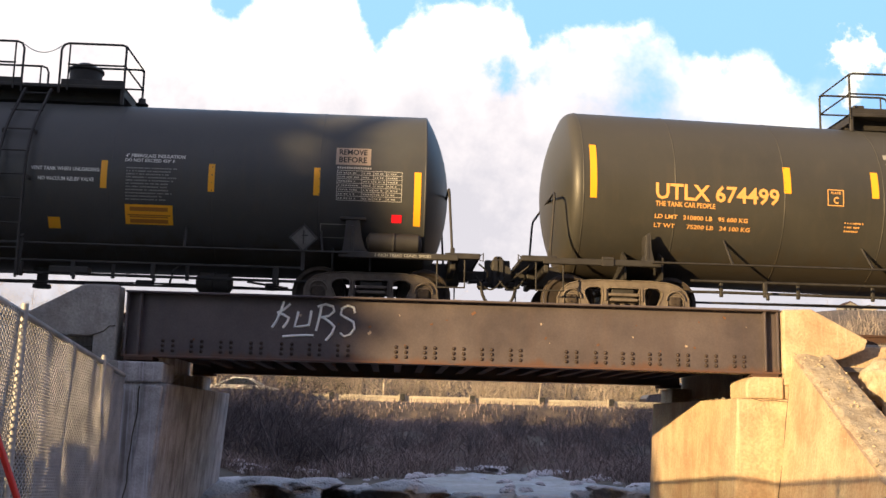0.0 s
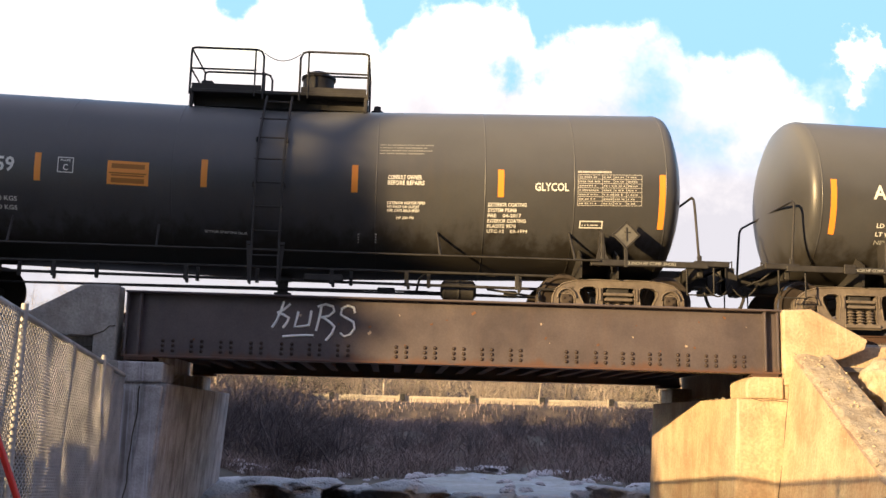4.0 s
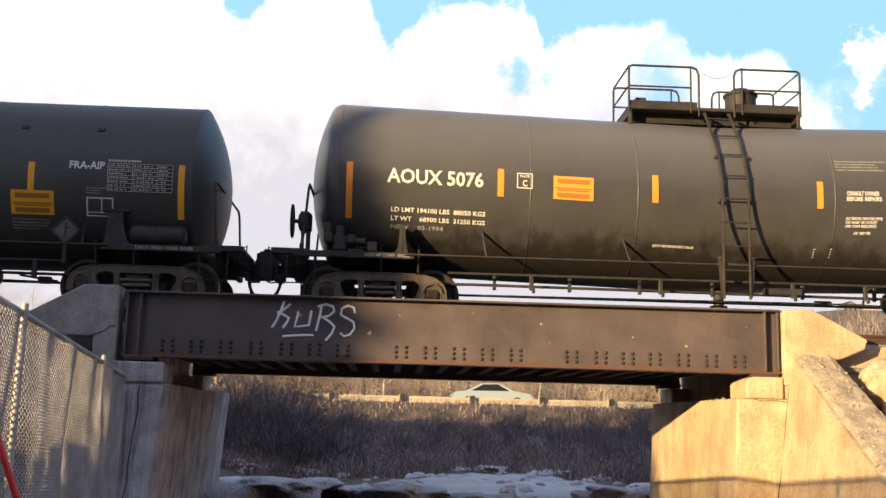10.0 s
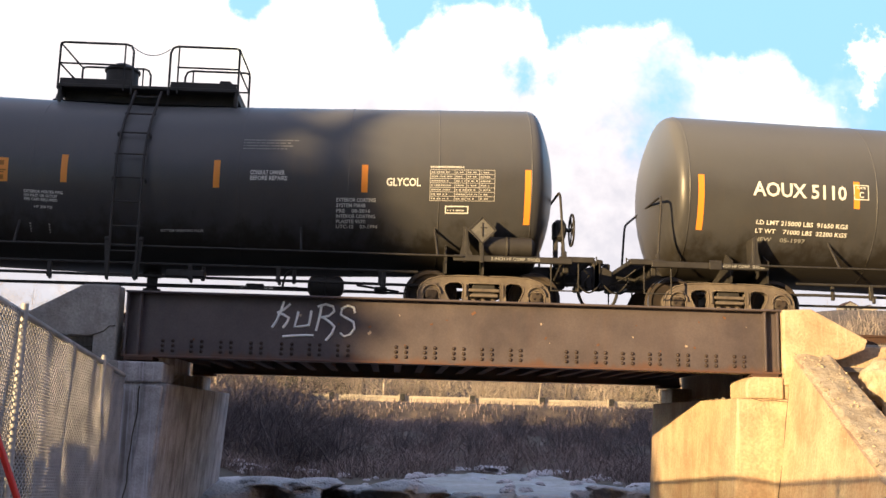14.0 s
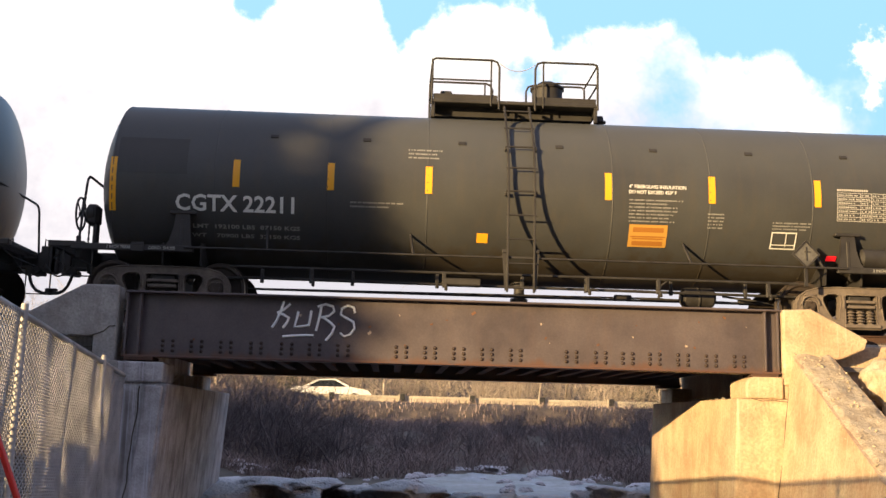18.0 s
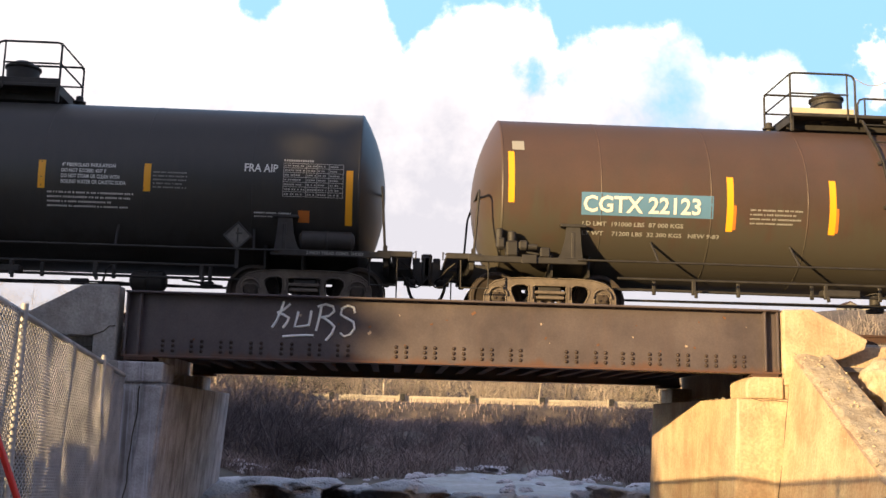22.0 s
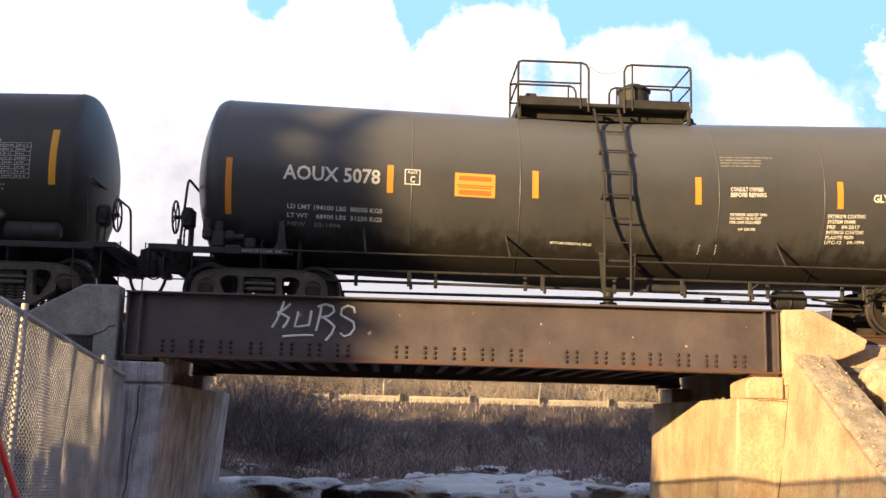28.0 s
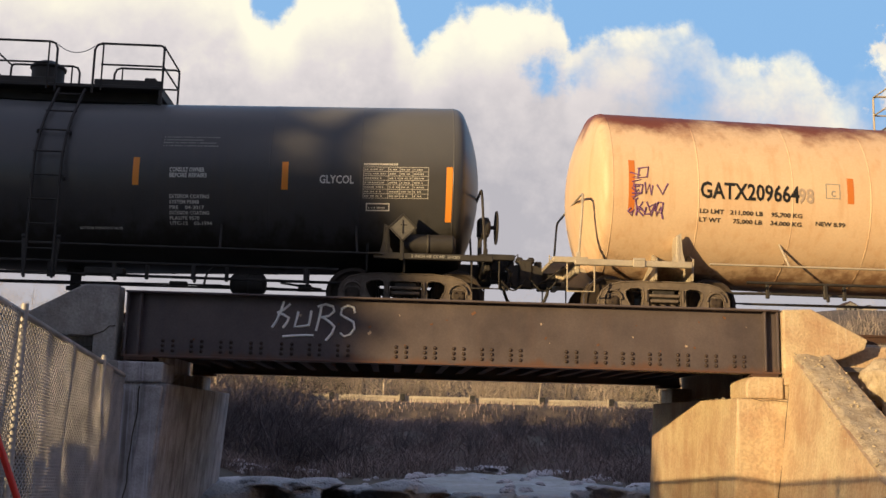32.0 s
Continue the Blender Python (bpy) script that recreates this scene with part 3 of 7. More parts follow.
wing_wall = part("wing_wall", wing.mesh("wing_wall", M["concrete"]), right, "sloping wing wall with a spalled top")
# spalled capping that follows the slope, lumpy and set a little proud
cap = Shape()
nu, nv = 9, 46
cap_pts = []
for j in range(nv + 1):
    t = j / nv
    for i in range(nu + 1):
        q = i / nu
        x = lerp(lerp(5.98, 5.55, t), lerp(6.62, 6.32, t), q)
        d = 0.03 + 0.05 * noise.noise((x * 4, t * 18, 3)) + 0.03 * noise.noise((x * 11, t * 50, 1))
        if i in (0, nu):
            d -= 0.08
        cap_pts.append((x + 0.02 * noise.noise((t * 20, q, 9)), 15.59 - 4.4 * t, 2.55 - 2.05 * t + d))
cap.add(cap_pts, [(j * (nu + 1) + i, (j + 1) * (nu + 1) + i, (j + 1) * (nu + 1) + i + 1, j * (nu + 1) + i + 1) for j in range(nv) for i in range(nu)], True)
part("spalled_capping", cap.mesh("spalled_capping", M["rough_concrete"]), wing_wall, "rough aggregate showing through the worn top")
# pebbles washed out of the concrete along the worn edges
pebble_meshes = [lump(120 + k, 0.03, 0.026, 0.02, 4, 0.4).mesh("pebble", M["rough_concrete"]) for k in range(4)]
for k in range(150):
    q = random.Random(700 + k)
    t, w = q.uniform(0.0, 0.95), q.random()
    if k % 3:
        x, z = lerp(lerp(5.98, 5.55, t), lerp(6.62, 6.32, t), w), 2.55 - 2.05 * t + 0.035
    else:
        d = 0.55 * w * w
        x, z = lerp(5.98, 5.55, t) - 0.05 * d, 2.55 - 2.05 * t - d * (1 - 0.5 * t)
    ob = part("pebble", pebble_meshes[k % 4], wing_wall, at=pose(x, 15.59 - 4.4 * t, z, q.uniform(0, 90), 0, q.uniform(0, 360)))
    ob.scale = (q.uniform(0.3, 0.85),) * 3
# joints and cracks
for pts in ([(5.93, 15.585, 2.1), (5.86, 15.585, 1.6), (5.8, 15.585, 1.0), (5.7, 15.585, 0.4), (5.62, 15.585, -0.2)], [(5.35, 15.59, 1.9), (5.5, 15.59, 1.87), (5.7, 15.59, 1.88), (5.9, 15.59, 1.86)] ):
    part("crack", Shape().tube(pts, 0.006, 4).mesh("crack", M["crack"]), right)
for pts in ([(-4.4, 15.575, 2.55), (-4.2, 15.575, 2.62), (-4.12, 15.575, 2.7), (-4.03, 15.575, 2.71)], [(-4.7, 15.575, 2.56), (-4.4, 15.575, 2.55)]):
    part("crack", Shape().tube(pts, 0.01, 4).mesh("crack", M["crack"]), left)
# gravel on the bridge seat
for k in range(26):
    r_ = random.Random(k)
    part("gravel_stone", once(("stone", k % 4), lambda: lump(60 + k, 0.035, 0.03, 0.022, 5, 0.4).mesh("gravel_stone", M["ballast"])), right, at=pose(r_.uniform(5.18, 5.5), r_.uniform(16.4, 18.5), 1.915, 0, 0, r_.uniform(0, 360)))

# ---- track ----
track = thing("railway_track", None, "two steel rails on timber ties and stone ballast", "railway track", kind="structure")
for y in (TRACK_Y - 0.75, TRACK_Y + 0.75):
    s = Shape().box((-100, y, RAIL - 0.02), (700, 0.07, 0.04), bevel=0.008).box((-100, y, RAIL - 0.09), (700, 0.018, 0.1)).box((-100, y, RAIL - 0.16), (700, 0.14, 0.03))
    part("rail", s.mesh("rail", M["rust"]), track)
tie_mesh = Shape().box((0, 0, 0), (0.22, 2.6, 0.18), bevel=0.015).mesh("tie", M["timber"])
for k in range(60):
    part("tie", tie_mesh, track, at=pose(-14 + 0.55 * k, TRACK_Y, RAIL - 0.265))
bal = Shape()
rows = [(-2.12, -0.45), (-1.7, -0.24), (1.7, -0.24), (2.6, -0.45)]
bal.add([(x, TRACK_Y + y, RAIL + z - (0.25 if abs(y) > 2 and (x < -4.3 or x > 6.2) else 0)) for x in (-450, -60, -4.35, -4.0, 5.95, 6.25, 60, 250) for y, z in rows], [(i * 4 + k, (i + 1) * 4 + k, (i + 1) * 4 + k + 1, i * 4 + k + 1) for i in range(7) for k in range(3)])
part("ballast", bal.mesh("ballast", M["ballast"]), track)

# ---- tank cars ----
ZC = 2.2  # tank axis over the rail


class Spec:
    def __init__(self, paint, bend=0.0, radius=1.45, half=6.45, seams=(), plat=(-1.45, 1.4), gear="gear", ladder=0.0, knuckle=0.22, brake=1, res=1, ext=0.0, hatch=0.6, valve=1, pull=0.13, toe=None, dome=0.27, crown=3.1, control=False, pad=False, right=0.0):
        self.pull, self.toe, self.dome, self.crown, self.control, self.pad, self.right = pull, toe or gear, dome, crown, control, pad, right
        self.knuckle, self.brake, self.res, self.ext, self.hatch, self.valve = knuckle, brake, res, ext, hatch, valve
        self.paint, self.bend, self.radius, self.half, self.seams, self.plat, self.gear, self.ladder = paint, bend, radius, half, seams, plat, gear, ladder


def lift(sp, x):
    return ZC - 0.02 + sp.bend * abs(x)


def on_shell(sp, x, s, out=0.0):
    """A point of the shell: x along the car, s the arc length above the middle of the near side."""
    a = s / sp.radius
    r = sp.radius + out
    return (x, -r * math.cos(a), lift(sp, x) + r * math.sin(a))


def patch(shape, sp, x, s, w, h, out=0.006, n=4, slope=0.0):
    pts = []
    for j in range(n + 1):
        for xx in (x, x + w):
            pts.append(on_shell(sp, xx, s + h * j / n + slope * (xx - x), out))
    shape.add(pts, [(2 * j, 2 * j + 1, 2 * j + 3, 2 * j + 2) for j in range(n)], True)
    return shape


def flat_text(text):
    def make():
        cu = bpy.data.curves.new("text", "FONT")
        cu.body, cu.size, cu.resolution_u, cu.offset = text, 1.0, 2, 0.022
        ob = bpy.data.objects.new("text", cu)
        scene.collection.objects.link(ob)
        me = bpy.data.meshes.new_from_object(ob.evaluated_get(bpy.context.evaluated_depsgraph_get()))
        v = [(p.co.x, p.co.y) for p in me.vertices]
        f = [tuple(p.vertices) for p in me.polygons]
        bpy.data.objects.remove(ob)
        bpy.data.curves.remove(cu)
        bpy.data.meshes.remove(me)
        lo, hi, top = min(p[0] for p in v), max(p[0] for p in v), max(p[1] for p in v)
        return [((x - lo) / (hi - lo), y / top) for x, y in v], f

    return once(("text", text), make)


def islands(faces, n):
    """Groups of faces that hang together: one for each character."""
    root = list(range(n))

    def find(i):
        while root[i] != i:
            root[i] = root[root[i]]
            i = root[i]
        return i

    for q in faces:
        for i in q[1:]:
            root[find(i)] = find(q[0])
    out = {}
    for q in faces:
        out.setdefault(find(q[0]), []).append(q)
    return list(out.values())


def lettering(car, sp, text, x, s, w, h, mat, out=0.011, name="lettering"):
    """Words wrapped on the shell: baseline at s, cap height h, drawn w long; large characters are parts of their own."""
    v, f = flat_text(text)
    pts = [on_shell(sp, x + w * a, s + h * b, out) for a, b in v]
    if h < 0.2:
        return tagged(part(name, Shape().add(pts, f).mesh(name, M[mat]), car), kind="stuff")
    for group in islands(f, len(v)):
        used = sorted({i for q in group for i in q})
        at = {i: k for k, i in enumerate(used)}
        part("letter", Shape().add([pts[i] for i in used], [tuple(at[i] for i in q) for q in group]).mesh("letter", M[mat]), car)


def bars(car, sp, x, s, w, h, rows, mat, seed=1, name="small_lettering", out=0.006):
    """Rows of small writing that cannot be read, from the top row down."""
    rnd = random.Random(seed)
    sh = Shape()
    for r in range(rows):
        y = s + h - (r + 0.78) * h / rows
        p = x
        end = x + w * (1 if r == 0 else rnd.uniform(0.7, 1))
        while p < end - 0.02:
            ln = rnd.uniform(0.014, 0.026)
            patch(sh, sp, p, y, ln, 0.38 * h / rows, out, 1)
            p += ln + rnd.choice((0.008, 0.008, 0.009, 0.009, 0.028))
    return tagged(part(name, sh.mesh(name, M[mat]), car), kind="stuff")


def framed(car, sp, x, s, w, h, mat, t=0.014, name="stencil_box", letters=()):
    sh = Shape()
    for a, b, c, d in ((x, s, w, t), (x, s + h - t, w, t), (x, s, t, h), (x + w - t, s, t, h)):
        patch(sh, sp, a, b, c, d, 0.006, 2)
    ob = part(name, sh.mesh(name, M[mat]), car)
    for tx, a, b, c, d in letters:
        lettering(car, sp, tx, x + a * w, s + b * h, c * w, d * h, mat)
    return ob


def table(car, sp, x, s, w, h, mat, rows=7, back=None):
    """A stencilled data table: lines and cells of small figures."""
    mat = "stencil" if mat == "letter" else mat
    sh = Shape()
    if back:
        part("table_panel", patch(Shape(), sp, x - 0.02, s - 0.02, w + 0.04, h + 0.04, 0.004, 6).mesh("table_panel", M[back]), car)
    for r in range(rows + 1):
        patch(sh, sp, x, s + h * r / rows - 0.004, w, 0.008, 0.007, 1)
    for c in (0, 0.38, 0.56, 0.76, 1):
        patch(sh, sp, x + w * c - 0.004, s, 0.008, h, 0.007, 4)
    rnd = random.Random(3)
    for r in range(rows):
        for c in (0.02, 0.4, 0.58, 0.78):
            p, end = x + w * c, x + w * c + (0.34 if c < 0.1 else 0.15) * w * rnd.uniform(0.75, 1)
            while p < end:
                ln = rnd.uniform(0.014, 0.03)
                patch(sh, sp, p, s + h * (r + 0.3) / rows, ln, h / rows * 0.32, 0.007, 1)
                p += ln + rnd.choice((0.01, 0.01, 0.012, 0.03))
    q = x
    while q < x + w * 0.5:
        patch(sh, sp, q, s + h + 0.03, 0.025, 0.035, 0.007, 1)
        q += 0.037
    return tagged(part("data_table", sh.mesh("data_table", M[mat]), car), kind="stuff")


def head_depth(sp):
    """How far the dished head reaches past the end of the shell."""
    a1 = math.asin((sp.radius - sp.knuckle) / (sp.crown - sp.knuckle))
    return sp.knuckle * math.cos(a1) + sp.crown * (1 - math.cos(a1))


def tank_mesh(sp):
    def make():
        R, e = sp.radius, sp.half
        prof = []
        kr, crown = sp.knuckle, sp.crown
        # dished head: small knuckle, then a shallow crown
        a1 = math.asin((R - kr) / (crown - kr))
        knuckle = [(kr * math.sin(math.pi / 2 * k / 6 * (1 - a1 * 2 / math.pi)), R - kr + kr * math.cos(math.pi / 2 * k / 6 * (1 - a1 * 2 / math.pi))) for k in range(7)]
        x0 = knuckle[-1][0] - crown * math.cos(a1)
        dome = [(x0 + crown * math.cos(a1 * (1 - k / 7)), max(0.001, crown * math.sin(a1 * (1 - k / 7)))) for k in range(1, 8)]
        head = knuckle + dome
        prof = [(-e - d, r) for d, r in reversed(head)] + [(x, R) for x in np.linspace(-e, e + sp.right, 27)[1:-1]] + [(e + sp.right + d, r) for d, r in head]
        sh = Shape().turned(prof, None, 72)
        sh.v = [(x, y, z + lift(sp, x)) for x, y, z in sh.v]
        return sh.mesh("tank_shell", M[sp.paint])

    return once(("tank", sp.paint, sp.bend, sp.radius, sp.half, sp.knuckle, sp.crown), make)


def seam_mesh(sp, x):
    sh = Shape().turned([(-0.014, sp.radius - 0.002), (-0.007, sp.radius + 0.005), (0.007, sp.radius + 0.005), (0.014, sp.radius - 0.002)], None, 72)
    sh.v = [(x + a, y, z + lift(sp, x)) for a, y, z in sh.v]
    return sh.mesh("weld_seam", M[sp.paint])


def holed(outer, holes, depth, y0):
    """A plate with windows: outline and holes in x, z, drawn from y0 by depth."""
    from mathutils.geometry import tessellate_polygon
    sh = Shape()
    loops = [outer, *holes]
    flat = [Vector((x, z, 0)) for lp in loops for x, z in lp]
    tris = tessellate_polygon([[Vector((x, z, 0)) for x, z in lp] for lp in loops])
    n = len(flat)
    pts = [(p.x, y0, p.y) for p in flat] + [(p.x, y0 + depth, p.y) for p in flat]
    faces = [tuple(t) for t in tris] + [tuple(i + n for i in t[::-1]) for t in tris]
    k = 0
    for lp in loops:
        m = len(lp)
        faces += [(k + i, k + (i + 1) % m, n + k + (i + 1) % m, n + k + i) for i in range(m)]
        k += m
    return sh.add(pts, faces)


WB, WR = 0.85, 0.425


def side_frame_mesh():
    half = [(0.0, 0.735), (0.42, 0.735), (0.72, 0.715), (0.9, 0.665), (1.02, 0.575), (1.07, 0.46), (1.075, 0.33), (1.02, 0.31), (0.985, 0.33), (0.98, 0.45), (0.94, 0.5), (0.77, 0.5), (0.725, 0.45), (0.715, 0.3), (0.62, 0.24), (0.42, 0.1), (0.3, 0.06), (0.0, 0.06)]
    outer = half + [(-x, z) for x, z in reversed(half[1:-1])]
    win = [(0.37, 0.2), (0.335, 0.5), (0.35, 0.6), (0.42, 0.635), (0.56, 0.625), (0.64, 0.575), (0.645, 0.5), (0.58, 0.36), (0.48, 0.2)]
    mid = [(-0.265, 0.12), (-0.265, 0.6), (-0.24, 0.62), (0.24, 0.62), (0.265, 0.6), (0.265, 0.12)]
    sh = holed(outer, [win, [(-x, z) for x, z in win], mid], 0.17, -0.09)
    # rim round the frame and the pockets, so that it reads as a cast box section
    for lp, r in ((outer, 0.014), (win, 0.013), ([(-x, z) for x, z in win], 0.013), (mid, 0.012)):
        sh.tube([(x, -0.09, z) for x, z in lp + [lp[0]]], r, 6, False)
    # bolster end in the middle opening, spring seat, wear plates
    sh.box((0, -0.03, 0.505), (0.5, 0.16, 0.05), bevel=0.012)
    sh.box((0, -0.07, 0.42), (0.46, 0.1, 0.05), bevel=0.015)
    sh.box((0, -0.05, 0.1), (0.6, 0.2, 0.06), bevel=0.015)
    for k in (-1, 1):
        sh.box((k * 0.3, -0.11, 0.5), (0.035, 0.03, 0.2), bevel=0.008)
        sh.box((k * 0.85, -0.09, 0.6), (0.2, 0.04, 0.028), bevel=0.008)
        sh.tube([(k * 0.85 + 0.15 * math.cos(a), -0.115, 0.43 + 0.15 * math.sin(a)) for a in np.linspace(0, math.pi, 9)], 0.018, 5)
    return sh.mesh("side_frame", M["truck"])


def wheelset_mesh():
    sh, which = Shape(), []
    for s in (-1, 1):
        m = pose(0, 0, 0, 0, 0, 90 * s) if s > 0 else pose(0, 0, 0, 0, 0, -90)
        k = len(sh.f)
        sh.turned([(0.68, 0.0), (0.68, 0.33), (0.665, 0.37), (0.665, 0.452), (0.69, 0.452), (0.715, 0.425)], m, 36)
        which += [0] * (len(sh.f) - k)
        k = len(sh.f)
        sh.turned([(0.715, 0.425), (0.81, 0.42)], m, 36)
        which += [1] * (len(sh.f) - k)
        k = len(sh.f)
        sh.turned([(0.81, 0.42), (0.812, 0.37), (0.78, 0.34), (0.75, 0.2), (0.8, 0.14), (0.82, 0.11), (0.9, 0.1), (0.93, 0.13), (1.07, 0.13), (1.085, 0.11), (1.1, 0.08), (1.1, 0.0)], m, 36)
        for q in range(3):
            a = 2.0944 * q
            sh.tube([m @ Vector((1.095, 0.055 * math.cos(a), 0.055 * math.sin(a))), m @ Vector((1.125, 0.055 * math.cos(a), 0.055 * math.sin(a)))], 0.018, 6)
        which += [0] * (len(sh.f) - k)
    k = len(sh.f)
    sh.tube([(0, -0.7, 0), (0, 0.7, 0)], 0.085, 12)
    which += [0] * (len(sh.f) - k)
    return sh.mesh("wheelset", M["wheel"], M["tread"], which=which)


def spring_mesh():
    prof = []
    for k in range(21):
        prof.append((0.012 * k, 0.062 + 0.02 * (1 if k % 4 < 2 else -1)))
    return Shape().turned([(0, 0.0)] + prof + [(0.24, 0.0)], pose(0, 0, 0, 0, -90, 0), 12).mesh("spring", M["truck"])


WHEELSETS = []


def truck(car, x):
    """A two-axle truck under a car at x."""
    t = part("truck", once("bolster", lambda: Shape().box((0, 0, 0.52), (0.4, 2.1, 0.2), bevel=0.03).box((0, 0, 0.68), (0.5, 0.5, 0.14), bevel=0.03).mesh("bolster", M["gear"])), car, "dusty cast steel truck", pose(x, 0, 0))
    for s in (-1, 1):
        part("side_frame", once("side_frame", side_frame_mesh), t, at=pose(0, s * 1.0, 0, 0, 0, 0 if s < 0 else 180))
        for k in (-0.16, 0, 0.16):
            part("spring", once("spring", spring_mesh), t, at=pose(k, s * 1.03, 0.13))
        if s < 0:
            for k in (-1, 1):
                part("bearing_adapter", once("adapter", lambda: Shape().box((0, 0, 0), (0.22, 0.17, 0.1), bevel=0.025).mesh("bearing_adapter", M["truck"])), t, at=pose(k * WB, -1.0, 0.545))
    for k in (-1, 1):
        w = part("wheelset", once("wheelset", wheelset_mesh), t, at=pose(k * WB, 0, WR))
        WHEELSETS.append((w, k * WB, car))
    return t


def coupler_mesh(s):
    """Shank, head with its knuckle and guard arm, lock lifter and air hose."""
    sh = Shape()
    sh.box((s * 7.05, 0, 0.88), (0.8, 0.15, 0.17), bevel=0.02)
    m = pose(0, -0.17, 0) if s > 0 else pose(0, 0.17, 0, 0, 0, 180)
    sh.prism([(7.3, 0.74), (7.46, 0.7), (7.58, 0.74), (7.64, 0.82), (7.64, 0.98), (7.56, 1.05), (7.44, 1.08), (7.3, 1.02)], 0.34, m)
    sh.box((s * 7.55, -0.14, 0.92), (0.15, 0.13, 0.5), bevel=0.03)
    sh.box((s * 7.5, -0.1, 1.16), (0.12, 0.12, 0.12), bevel=0.03)
    sh.box((s * 7.36, 0.02, 1.1), (0.13, 0.1, 0.14), bevel=0.02)
    sh.box((s * 7.5, 0.15, 0.9), (0.2, 0.1, 0.3), bevel=0.03)
    sh.tube([(s * 7.1, -1.2, 0.92), (s * 7.25, -1.2, 0.8), (s * 7.3, -0.5, 0.78), (s * 7.4, -0.1, 0.74)], 0.014, 5)
    # air hose
    sag = [(7.18, -0.25, 0.74), (7.22, -0.27, 0.66), (7.24, -0.28, 0.56), (7.28, -0.28, 0.46), (7.35, -0.27, 0.38), (7.45, -0.24, 0.34), (7.56, -0.2, 0.34), (7.66, -0.16, 0.36)]
    sh.tube([(s * x, y, z) for x, y, z in sag], 0.028, 7)
    sh.box((s * 7.6, -0.18, 0.38), (0.14, 0.08, 0.1), bevel=0.02)
    sh.tube([(s * (7.1 + 0.06 * k), -0.62, 0.8 - 0.22 * math.sin(math.pi * k / 8)) for k in range(9)], 0.014, 5)
    sh.box((s * 7.28, 0, 0.72), (0.16, 0.4, 0.1), bevel=0.02)
    sh.tube([(s * 7.0, -0.25, 0.75), (s * 7.2, -0.25, 0.76)], 0.034, 6)
    sh.box((s * 7.2, -0.25, 0.72), (0.1, 0.06, 0.14), bevel=0.015)
    return sh.mesh("coupler", M["gear"])


def wheel_rim(sh, c, r, t, plane="yz", n=16, spokes=5):
    sh.tube(arc(c, r, 0, 360, n, plane), t, 6, False)
    for k in range(spokes):
        p = arc(c, r, 360 / spokes * k, 360 / spokes * k, 1, plane)[0]
        sh.tube([c, p], t * 0.7, 5)
    return sh


